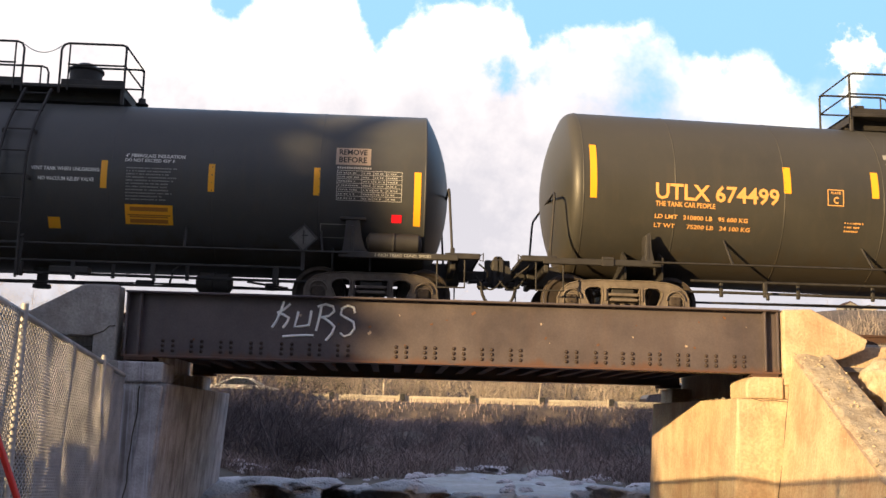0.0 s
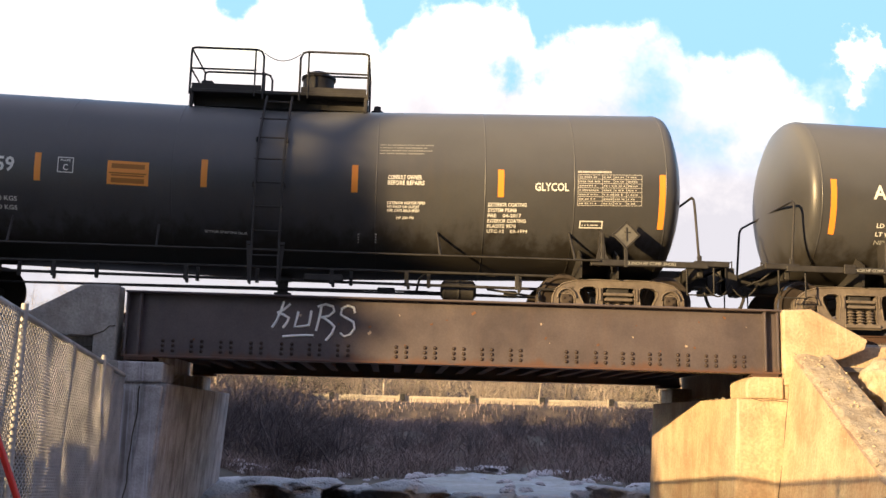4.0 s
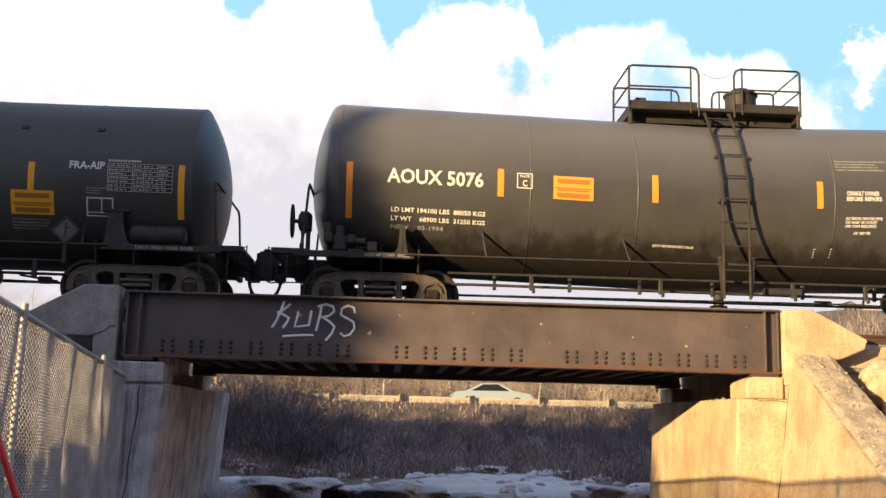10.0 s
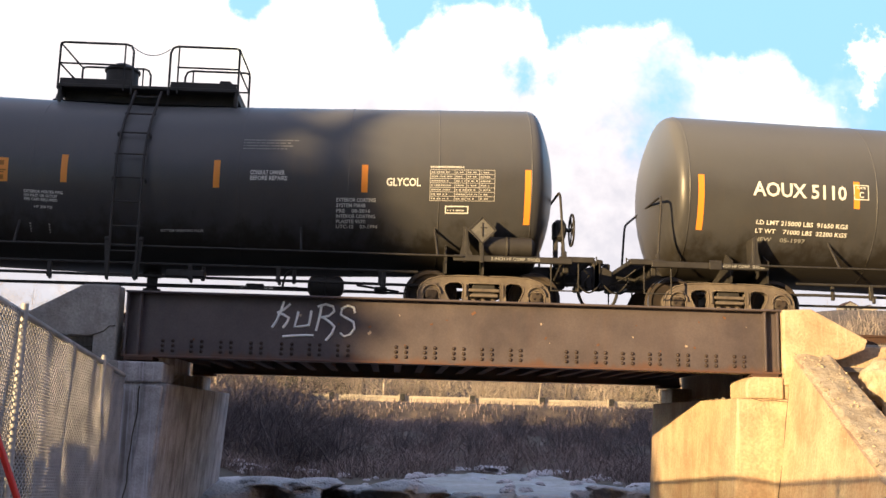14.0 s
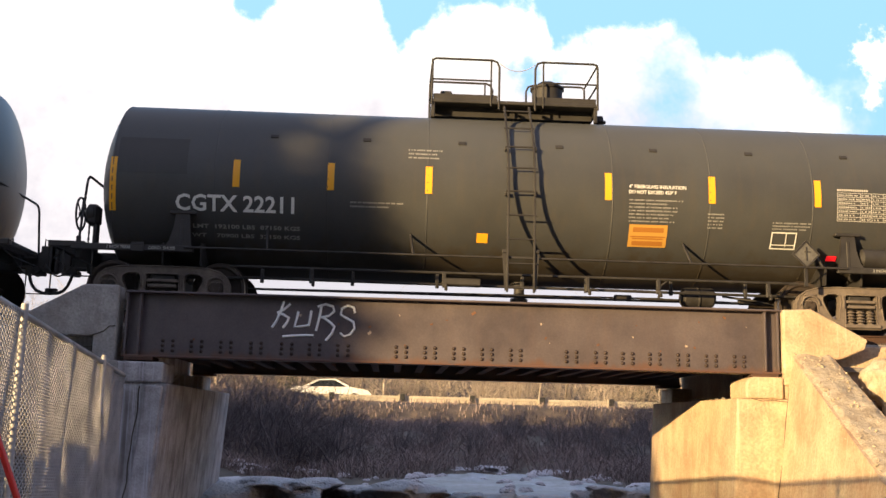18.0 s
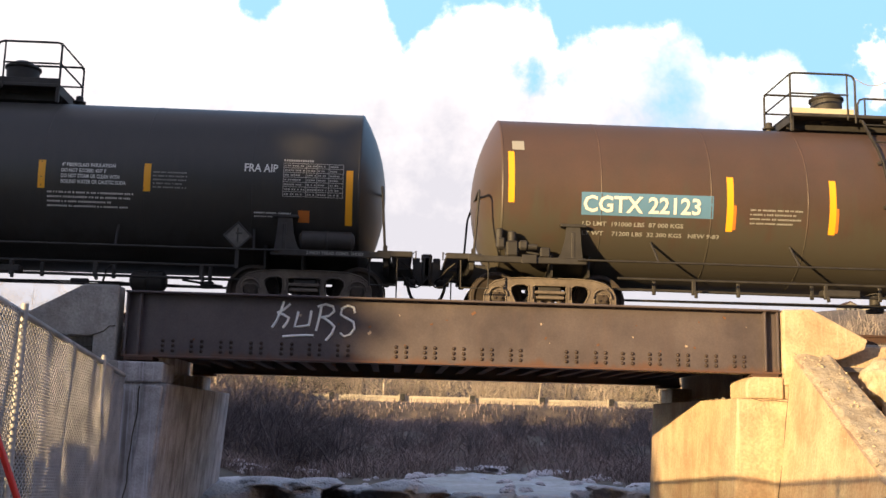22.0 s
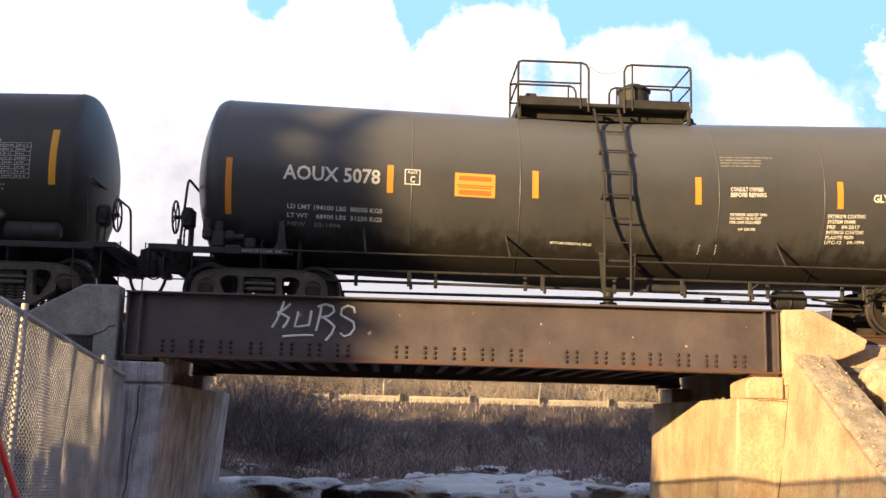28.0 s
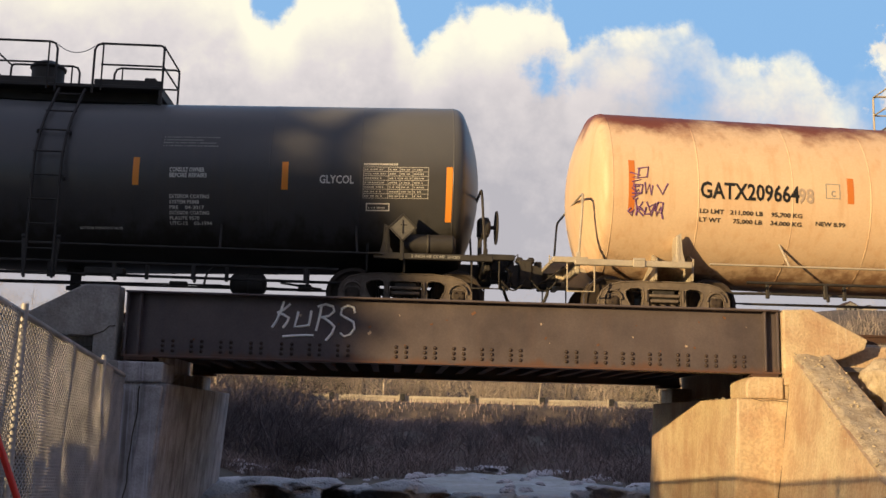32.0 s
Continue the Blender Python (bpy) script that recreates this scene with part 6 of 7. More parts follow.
def prox():
    sp = Spec("brown", 0.0, 1.43, 6.5, (-4.85, -3.06, -1.46, 1.46, 3.02, 4.82), (-1.45, 1.36), knuckle=0.035, crown=2.75, brake=-1, res=1, toe="cream_plate")
    car = base_car(sp, "weathered dark brown tank car with white stencilling and graffiti", 11)
    lettering(car, sp, "PROX 673385", -5.1, -0.36, 1.84, 0.25, "letter")
    for k, line in enumerate(("LD LMT   192,600 LB    87,350 KG", "LT WT      70,400 LB    31,950 KG")):
        lettering(car, sp, line, -4.9, -0.66 - 0.16 * k, 1.66, 0.08, "letter")
    lettering(car, sp, "NEW 1-90", -3.08, -0.66, 0.46, 0.08, "letter")
    framed(car, sp, -3.09, -0.34, 0.27, 0.27, "letter", letters=PLATE)
    stripe(car, sp, -6.4, -0.25, 0.11, 0.85, "stripe_dull")
    for x in (-3.25, -1.21, 1.07, 3.61):
        stripe(car, sp, x, -0.11, 0.11, 0.45, "stripe_dull")
    stripe(car, sp, 6.25, -0.37, 0.12, 0.88, "stripe_dull")
    phone_sign(car, sp, 0.34, -0.28, 0.63, 0.39)
    lines(car, sp, ("EXTERIOR", "04/95 PDS CG", "INTERIOR", "PLASITE 9570"), 3.14, -0.4, 0.1, 0.07, 0.037, "letter")
    framed(car, sp, 4.23, -0.72, 0.58, 0.37, "letter", 0.03)
    panel(car, sp, 4.5, -0.72, 0.03, 0.36, "letter")
    panel(car, sp, 4.24, -0.64, 0.56, 0.02, "letter")
    bars(car, sp, 4.3, -0.5, 0.45, 0.08, 1, "letter", 3)
    lettering(car, sp, "DOT 111A100W1", 5.14, 0.13, 0.5, 0.06, "letter")
    table(car, sp, 5.14, -0.39, 1.06, 0.47, "letter", 7, "gear")
    scrawl(car, sp, -5.72, -0.58, LOOPS, "faint", 0.024, 1.1)
    scrawl(car, sp, 5.65, -0.6, LOOPS, "letter", 0.009, 0.85)
    panel(car, sp, -2.6, -0.85, 0.9, 0.4, "brown_patch")
    panel(car, sp, 1.55, -0.3, 0.9, 0.35, "brown_patch")
    for x in (-1.23, 1.05):
        panel(car, sp, x, -0.75, 0.16, 0.5, "brown_patch")
    for k, x in enumerate((-2.95, -0.65, 2.8, 5.3)):
        part("lug", Shape().box(on_shell(sp, x, 0.82, 0.0), (0.12, 0.03, 0.08), pose(0, 0, 0, -33, 0, 0), 0.01).mesh("lug", M["gear"]), car)
    return car


def gatx():
    sp = Spec("cream", 0.02, 1.48, 6.85, (-5.45, -3.9, -2.6, -1.15, 1.1, 3.0, 5.8), (-1.5, 1.35), gear="rail_beam", ladder=-0.03, ext=0.42, brake=1, right=0.2, pull=0.08)
    car = base_car(sp, "cream tank car streaked with rust, with purple graffiti", 17)
    lettering(car, sp, "GATX209664", -5.43, -0.2, 1.63, 0.27, "ink")
    lettering(car, sp, "98", -3.82, -0.2, 0.26, 0.24, "tan_panel")
    for k, line in enumerate(("LD LMT   211,000 LB    95,700 KG", "LT WT      75,000 LB    34,000 KG")):
        lettering(car, sp, line, -5.43, -0.45 - 0.14 * k, 1.69, 0.07, "tag_dark")
    lettering(car, sp, "NEW 8.99", -3.51, -0.56, 0.49, 0.07, "tag_dark")
    framed(car, sp, -3.36, -0.11, 0.24, 0.25, "faint", letters=(("C", 0.36, 0.15, 0.3, 0.4),))
    for x in (-3.0, -1.68, 1.4, 4.23):
        stripe(car, sp, x, -0.18, 0.11, 0.43, "stripe_dull")
    stripe(car, sp, -6.6, -0.5, 0.1, 0.86, "stripe_dull")
    stripe(car, sp, 7.0, -0.5, 0.11, 0.86, "stripe_dull")
    phone_sign(car, sp, 2.34, -0.31, 0.69, 0.35, "stripe")
    bars(car, sp, -1.12, -0.75, 0.8, 0.31, 5, "faint", 2)
    bars(car, sp, 0.55, -0.64, 0.56, 0.2, 3, "faint", 3)
    lines(car, sp, ("EXTERIOR", "CARBOLINE 875", "10-02 CTO CO", "INTERIOR", "PLASTIC 9570", "05-99 UTC CO"), 3.07, -0.44, 0.06, 0.045, 0.031, "tag_dark")
    panel(car, sp, 4.46, -0.73, 0.42, 0.3, "ink")
    for x in (4.49, 4.69):
        panel(car, sp, x, -0.58, 0.16, 0.12, "letter", out=0.008)
    bars(car, sp, 4.5, -0.7, 0.34, 0.07, 1, "letter", 4, out=0.008)
    table(car, sp, 5.89, -0.5, 0.98, 0.46, "ink", 7, "faint")
    panel(car, sp, 5.87, 0.2, 0.32, 0.12, "letter")
    panel(car, sp, 5.72, -0.3, 0.12, 0.42, "stripe")
    panel(car, sp, 5.85, -0.85, 0.26, 0.12, "ink")
    scrawl(car, sp, -6.5, -0.5, BUBBLE, "tag", 0.014, 0.9, "purple spray-painted scrawl")
    scrawl(car, sp, -6.6, -0.55, [[(a, b * 0.9) for a, b in ln] for ln in LOOPS], "tag", 0.016, 0.9)
    scrawl(car, sp, -6.55, -0.3, [[(b, a) for a, b in ln] for ln in LOOPS], "tag", 0.012, 0.7)
    placard(car, sp, 6.3, 1.42, "cream_plate")
    return car


TRAIN = [
    (utlx("UTLX 674499", 1), 9.38),
    (cgtx_173(), -6.08),
    (aoux("AOUX 5002", True, ("LD LMT 194500 LBS  88250 KGS", "LT WT    68500 LBS  31050 KGS", "NEW    01-1994"), "04-2017", "02-1994", seed=3), -21.78),
    (aoux("AOUX 5059", ld=("LD LMT 194300 LBS  88150 KGS", "LT WT    68700 LBS  31150 KGS", "NEW    03-1994"), seed=4), -37.16),
    (prox(), -52.51),
    (cgtx_222(), -67.9),
    (aoux("AOUX 5076", year="06-2017", made="04-1994", spread=0.47, seed=6), -83.17),
    (cgtx_209(), -98.41),
    (aoux("AOUX 5110", True, ("LD LMT 215000 LBS  91650 KGS", "LT WT    71000 LBS  32200 KGS", "NEW    05-1997"), "03-2016", "05-1997", seed=8, num=0.19, plate=-0.36, coat=3.42), -113.74),
    (aoux("AOUX 5033", True, ("LD LMT 194400 LBS  88200 KGS", "LT WT    68600 LBS  31100 KGS", "NEW    03-1994"), "08-2016", "03-1994", seed=9, coat=3.26, gly=-0.2), -129.12),
    (utlx("UTLX 674483", 10, True), -144.14),
    (cgtx_211(), -159.51),
    (aoux("AOUX 5083", seed=12), -174.91),
    (cgtx_123(), -190.3),
    (cgtx_148(), -205.63),
    (cgtx_178(), -220.85),
    (cgtx_117(), -236.34),
    (aoux("AOUX 5078", year="09-2017", made="04-1994", seed=17, num=0.2, plate=-0.08, hot=-0.27), -251.41),
    (utlx("UTLX 674464", 18, load=("LD LMT   210400 LB   95 400 KG", "LT WT      75000 LB   34 300 KG")), -266.7),
    (gatx(), -282.82),
    (aoux("AOUX 5080", True, seed=19), -298.65),
]

# ---- sky: a far bank of cloud that drifts ----
CLOUDS, CLOUD_RUN = [], 56.0
SKY_Y = 1400.0


def cloud_material():
    m = bpy.data.materials.new("cloud_bank")
    m.use_nodes = True
    n, l = m.node_tree.nodes, m.node_tree.links
    n.clear()
    out, em = n.new("ShaderNodeOutputMaterial"), n.new("ShaderNodeEmission")
    co = n.new("ShaderNodeTexCoord")
    sep = n.new("ShaderNodeSeparateXYZ")
    l.new(co.outputs["Object"], sep.inputs[0])

    def math_node(op, a, b=None, c=None):
        k = n.new("ShaderNodeMath")
        k.operation = op
        for i, v in enumerate((a, b, c)):
            if v is None:
                continue
            if isinstance(v, (int, float)):
                k.inputs[i].default_value = v
            else:
                l.new(v, k.inputs[i])
        return k.outputs[0]

    # outline of the bank's top: height over x, then broken up by noise
    u = math_node("DIVIDE", math_node("ADD", sep.outputs[0], 800.0), 1600.0)
    top = n.new("ShaderNodeValToRGB")
    ramp = top.color_ramp
    ramp.interpolation = "LINEAR"
    pts = TOPS
    while len(ramp.elements) < len(pts):
        ramp.elements.new(0.5)
    for e, (x, z) in zip(ramp.elements, pts):
        e.position = (x + 800) / 1600
        e.color = (z / 800, z / 800, z / 800, 1)
    l.new(u, top.inputs["Fac"])
    hgt = math_node("MULTIPLY", top.outputs["Color"], 800.0)
    n1, n2 = n.new("ShaderNodeTexNoise"), n.new("ShaderNodeTexNoise")
    n1.inputs["Scale"].default_value, n1.inputs["Detail"].default_value, n1.inputs["Roughness"].default_value = 0.02, 9, 0.6
    n2.inputs["Scale"].default_value, n2.inputs["Detail"].default_value, n2.inputs["Roughness"].default_value = 0.004, 6, 0.6
    for t in (n1, n2):
        l.new(co.outputs["Object"], t.inputs["Vector"])
    edge = math_node("ADD", math_node("SUBTRACT", hgt, sep.outputs[2]), math_node("MULTIPLY", math_node("SUBTRACT", n1.outputs["Fac"], 0.5), 105.0))
    cover = n.new("ShaderNodeMapRange")
    cover.interpolation_type = "SMOOTHSTEP"
    cover.inputs["From Min"].default_value, cover.inputs["From Max"].default_value = -10, 20
    l.new(edge, cover.inputs["Value"])
    # one clear hole, and thin veils towards the bright side
    dx, dz = math_node("SUBTRACT", sep.outputs[0], 150.0), math_node("SUBTRACT", sep.outputs[2], 478.0)
    far = math_node("SQRT", math_node("ADD", math_node("MULTIPLY", dx, dx), math_node("MULTIPLY", dz, dz)))
    hole = n.new("ShaderNodeMapRange")
    hole.interpolation_type = "SMOOTHSTEP"
    hole.inputs["From Min"].default_value, hole.inputs["From Max"].default_value = 2, 44
    l.new(math_node("ADD", far, math_node("MULTIPLY", math_node("SUBTRACT", n1.outputs["Fac"], 0.5), 120.0)), hole.inputs["Value"])
    gaps = n.new("ShaderNodeMapRange")
    gaps.interpolation_type = "SMOOTHSTEP"
    gaps.inputs["From Min"].default_value, gaps.inputs["From Max"].default_value = 0.36, 0.6
    tilt = math_node("MULTIPLY_ADD", math_node("MAXIMUM", math_node("SUBTRACT", sep.outputs[0], 150.0), 0.0), -0.0006, 0.2)
    l.new(math_node("ADD", n2.outputs["Fac"], tilt), gaps.inputs["Value"])
    low = n.new("ShaderNodeMapRange")
    low.interpolation_type = "SMOOTHSTEP"
    low.inputs["From Min"].default_value, low.inputs["From Max"].default_value = 420, 330
    l.new(sep.outputs[2], low.inputs["Value"])
    open_sky = math_node("MULTIPLY", math_node("MAXIMUM", gaps.outputs["Result"], low.outputs["Result"]), hole.outputs["Result"])
    # loose puffs on the bright side
    puffs = n.new("ShaderNodeMapRange")
    puffs.interpolation_type = "SMOOTHSTEP"
    puffs.inputs["From Min"].default_value, puffs.inputs["From Max"].default_value = 0.53, 0.62
    n3 = n.new("ShaderNodeTexNoise")
    n3.inputs["Scale"].default_value, n3.inputs["Detail"].default_value, n3.inputs["Roughness"].default_value = 0.011, 8, 0.6
    l.new(co.outputs["Object"], n3.inputs["Vector"])
    side = math_node("MULTIPLY", math_node("MINIMUM", math_node("MAXIMUM", math_node("SUBTRACT", sep.outputs[0], 400.0), -400.0), 0.0), 0.0006)
    l.new(math_node("ADD", math_node("ADD", n3.outputs["Fac"], side), math_node("MULTIPLY", math_node("MAXIMUM", math_node("SUBTRACT", sep.outputs[2], 520.0), 0.0), -0.002)), puffs.inputs["Value"])
    fac = math_node("MAXIMUM", math_node("MULTIPLY", cover.outputs["Result"], open_sky), puffs.outputs["Result"])
    # heaped tops catch the light, the flat bases are grey
    crest = n.new("ShaderNodeMapRange")
    crest.interpolation_type = "SMOOTHSTEP"
    crest.inputs["From Min"].default_value, crest.inputs["From Max"].default_value = 150, 10
    crest.inputs["To Max"].default_value = 0.17
    l.new(edge, crest.inputs["Value"])
    col = n.new("ShaderNodeValToRGB")
    for e, (p, c) in zip((col.color_ramp.elements[0], col.color_ramp.elements.new(0.36), col.color_ramp.elements[-1]), ((0.17, (0.49, 0.47, 0.505)), (0.36, (0.735, 0.68, 0.675)), (0.53, (1.0, 0.945, 0.765)))):
        e.position, e.color = p, (*c, 1)
    heap = math_node("MULTIPLY_ADD", n1.outputs["Fac"], 0.32, math_node("MULTIPLY_ADD", n2.outputs["Fac"], 0.46, -0.355))
    shade = math_node("ADD", heap, math_node("ADD", crest.outputs["Result"], math_node("MULTIPLY", sep.outputs[2], 0.0006)))
    l.new(shade, col.inputs["Fac"])
    blend = n.new("ShaderNodeMix")
    blend.data_type = "RGBA"
    blend.inputs["A"].default_value = (0.255, 0.475, 0.78, 1)
    l.new(col.outputs["Color"], blend.inputs["B"])
    l.new(fac, blend.inputs["Factor"])
    l.new(blend.outputs["Result"], em.inputs["Color"])
    em.inputs["Strength"].default_value = 0.76
    l.new(em.outputs[0], out.inputs["Surface"])
    return m


TOPS = [(-800, 640), (-290, 640), (-262, 556), (-240, 538), (-215, 556), (-190, 610), (-75, 610), (-58, 552), (-37, 512), (0, 540), (25, 575), (150, 590), (168, 560), (178, 520), (205, 538), (262, 557), (330, 564), (367, 555), (389, 528), (449, 510), (490, 536), (531, 510), (561, 470), (580, 490), (599, 522), (657, 528), (700, 500), (800, 500)]
cs = Shape().add([(-2600, SKY_Y, -60), (2600, SKY_Y, -60), (2600, SKY_Y, 1300), (-2600, SKY_Y, 1300)], [(0, 1, 2, 3)])
CLOUDS.append(thing("backdrop", cs.mesh("backdrop", cloud_material()), "bright broken cumulus cloud bank far off", "clouds", kind="structure"))
CLOUDS[0].visible_shadow = False


# ---- chain-link fence ----
fence = thing("chain_link_fence", None, "sagging galvanised chain-link fence beside the abutment", "fence")
FA, FB = Vector((-2.6, 3.0, 0)), Vector((-3.355, 13.55, 0))


def fence_top(y):
    return 1.97 + 0.064 * (13.55 - y)


for y in (3.2, 5.3, 8.7, 12.1):
    t = (y - FA.y) / (FB.y - FA.y)
    p = FA.lerp(FB, t)
    part("post", Shape().tube([(p.x, p.y, -0.1), (p.x + 0.02, p.y, fence_top(y) + 0.03)], 0.03, 10).mesh("post", M["galv"]), fence)


def wire_net():
    s = Shape()
    cell = 0.056
    L, H = (FB - FA).length, 1.95
    n = int(L / cell)
    d = (FB - FA).normalized()

    def pt(u, h):
        y = FA.y + d.y * u
        bow = 0.055 * math.sin(u * 2.9 + 0.6 * math.sin(h * 2.2)) * math.sin(h * 1.5) + 0.03 * math.sin(u * 6.1 + 0.8 * math.sin(h * 1.7))
        return (FA.x + d.x * u + bow, y, fence_top(y) - H + h - 0.05)

    for k in range(-int(H / cell), n):
        for sgn in (1, -1):
            pts = []
            u0 = k * cell
            for q in range(0, 37):
                h = H * q / 36
                u = u0 + (h if sgn > 0 else H - h)
                if 0 <= u <= L:
                    pts.append(pt(u, h))
            if len(pts) > 1:
                s.tube(pts, 0.0075, 3, False)
    return s


part("wire_mesh", wire_net().mesh("wire_mesh", M["galv"]), fence)
part("top_wire", Shape().tube([(FA.lerp(FB, k / 30).x, FA.lerp(FB, k / 30).y, fence_top(FA.lerp(FB, k / 30).y) - 0.05) for k in range(31)], 0.03, 6).mesh("top_wire", M["galv"]), fence)
thing("red_pole", Shape().tube([(-1.62, 4.5, 1.36), (-1.51, 4.5, 1.1), (-1.05, 4.48, -0.05)], 0.015, 8).mesh("red_pole", M["red"]), "thin red pole leaning by the fence", "pole")

# ---- guardrail and highway ----
road = thing("highway", Shape().box((0, 64.6, 2.2), (700, 9, 0.1)).mesh("highway", M["asphalt"]), "grey two-lane highway beyond the creek", "road", kind="structure")
guard = thing("guardrail", None, "weathered steel guardrail along the highway", "guardrail")
for k in range(-14, 22):
    x = -3.3 + 3.81 * k
    part("rail_beam", once("beam", lambda: Shape().box((1.9, 0, 0.0), (3.76, 0.06, 0.15), bevel=0.03).box((1.9, 0, 0.17), (3.76, 0.06, 0.15), bevel=0.03).box((1.9, 0.03, 0.085), (3.76, 0.03, 0.1)).mesh("rail_beam", M["rail_beam"])), guard, at=pose(x, 58, 2.53))
    part("post", once("gpost", lambda: Shape().box((0, 0, -0.35), (0.07, 0.16, 1.3), bevel=0.01).mesh("post", M["rail_beam"])), guard, at=pose(x - 0.05, 57.85, 2.55))
    part("offset_block", once("gblock", lambda: Shape().box((0, 0, 0), (0.26, 0.2, 0.36), bevel=0.02).mesh("offset_block", M["rubber"])), guard, at=pose(x + 0.13, 57.83, 2.69))

# ---- plants ----
def blades(name, n, xr, yr, height, width, mat, seed, lean=0.35, keep=None, sink=0.05):
    """Many dry grass blades standing on the ground."""
    rnd = np.random.RandomState(seed)
    v, f = [], []
    for _ in range(n):
        x, y = rnd.uniform(*xr), rnd.uniform(*yr)
        if keep and not keep(x, y, rnd):
            continue
        z = ground_z(x, y) - sink
        h = height * rnd.uniform(0.45, 1.15)
        a, b = rnd.uniform(0, 6.28), rnd.uniform(0, 6.28)
        lx, ly = lean * h * math.cos(b) * rnd.rand(), lean * h * math.sin(b) * rnd.rand()
        wx, wy = width * math.cos(a), width * math.sin(a)
        k = len(v)
        v += [(x - wx, y - wy, z), (x + wx, y + wy, z), (x + lx * 0.4 + wx * 0.7, y + ly * 0.4 + wy * 0.7, z + h * 0.6), (x + lx * 0.4 - wx * 0.7, y + ly * 0.4 - wy * 0.7, z + h * 0.6), (x + lx, y + ly, z + h)]
        f += [(k, k + 1, k + 2, k + 3), (k + 3, k + 2, k + 4)]
    me = bpy.data.meshes.new(name)
    me.from_pydata(v, [], f)
    me.materials.append(mat)
    me.update()
    return me


def clumpy(x, y, rnd):
    if y < 32 and ice_z(x, y) > ground_z(x, y) - 0.03:
        return False
    return noise.noise((x * 0.6, y * 0.5, 7)) + 0.8 * noise.noise((x * 1.9, y * 1.9, 1)) > -0.1 + rnd.uniform(-0.3, 0.3)


thing("bank_grass", blades("bank_grass", 85000, (-12, 24), (28.5, 53), 0.6, 0.011, M["straw"], 4, 2.4, clumpy), "tall dry brown grass covering the creek bank", "grass", kind="stuff")
thing("far_grass", blades("far_grass", 9000, (-40, 60), (51, 57.8), 0.32, 0.03, M["straw"], 5, 0.5), "dry roadside grass below the guardrail", "grass", kind="stuff")
thing("slope_grass", blades("slope_grass", 4000, (6.8, 16), (10, 16.5), 0.3, 0.008, M["straw"], 6, 0.8), "short dry grass on the railway bank", "grass", kind="stuff")


def bare_tree(seed, height, r0, levels=4, spread=0.55, first=0.35, forks=(2, 4), sides=5):
    """Trunk and bare limbs as one woody skeleton; returns trunk and crown shapes."""
    rnd = random.Random(seed)
    trunk, crown = Shape(), Shape()

    def grow(p, d, ln, r, lv):
        pts, q = [p], p.copy()
        dd = d.copy()
        n = 4 if lv < 2 else 3
        for _ in range(n):
            dd = (dd + Vector((rnd.uniform(-1, 1), rnd.uniform(-1, 1), rnd.uniform(-0.4, 0.6))) * 0.16).normalized()
            q = q + dd * ln / n
            pts.append(q.copy())
        s = trunk if lv == 0 else crown
        k = sides if lv == 0 else (4 if lv == 1 else 3)
        for i, (a, b) in enumerate(zip(pts, pts[1:])):
            ra, rb = r * (1 - 0.65 * i / n), r * (1 - 0.65 * (i + 1) / n)
            t = (b - a).normalized()
            u = t.orthogonal().normalized()
            w = t.cross(u)
            ring = [c + rr * (math.cos(6.283 * j / k) * u + math.sin(6.283 * j / k) * w) for c, rr in ((a, ra), (b, rb)) for j in range(k)]
            s.add(ring, [(j, (j + 1) % k, k + (j + 1) % k, k + j) for j in range(k)], True)
        if lv >= levels:
            return
        for _ in range(rnd.randint(*forks) + (2 if lv == 0 else 0)):
            t = rnd.uniform(first, 1.0)
            i = min(n - 1, int(t * n))
            base = pts[i].lerp(pts[i + 1], t * n - i)
            side = Vector((rnd.uniform(-1, 1), rnd.uniform(-1, 1), rnd.uniform(-0.1, 0.7)))
            nd = (dd * (1 - spread) + side * spread * 1.3).normalized()
            grow(base, nd, ln * rnd.uniform(0.45, 0.7), r * (1 - 0.6 * t) * 0.6, lv + 1)

    grow(Vector((0, 0, -0.2)), Vector((rnd.uniform(-0.08, 0.08), rnd.uniform(-0.08, 0.08), 1)).normalized(), height * 0.75, r0, 0)
    return trunk, crown


def shrub(seed, height, stems=9):
    s = Shape()
    rnd = random.Random(seed)
    for k in range(stems):
        t, c = bare_tree(seed * 31 + k, height * rnd.uniform(0.7, 1.1), 0.032, 3, 0.6, 0.2, (3, 5), 4)
        m = pose(rnd.uniform(-0.5, 0.5), rnd.uniform(-0.5, 0.5), 0, rnd.uniform(-32, 32), rnd.uniform(-32, 32), rnd.uniform(0, 360))
        for q in (t, c):
            s.add([m @ Vector(p) for p in q.v], q.f, True)
    return s


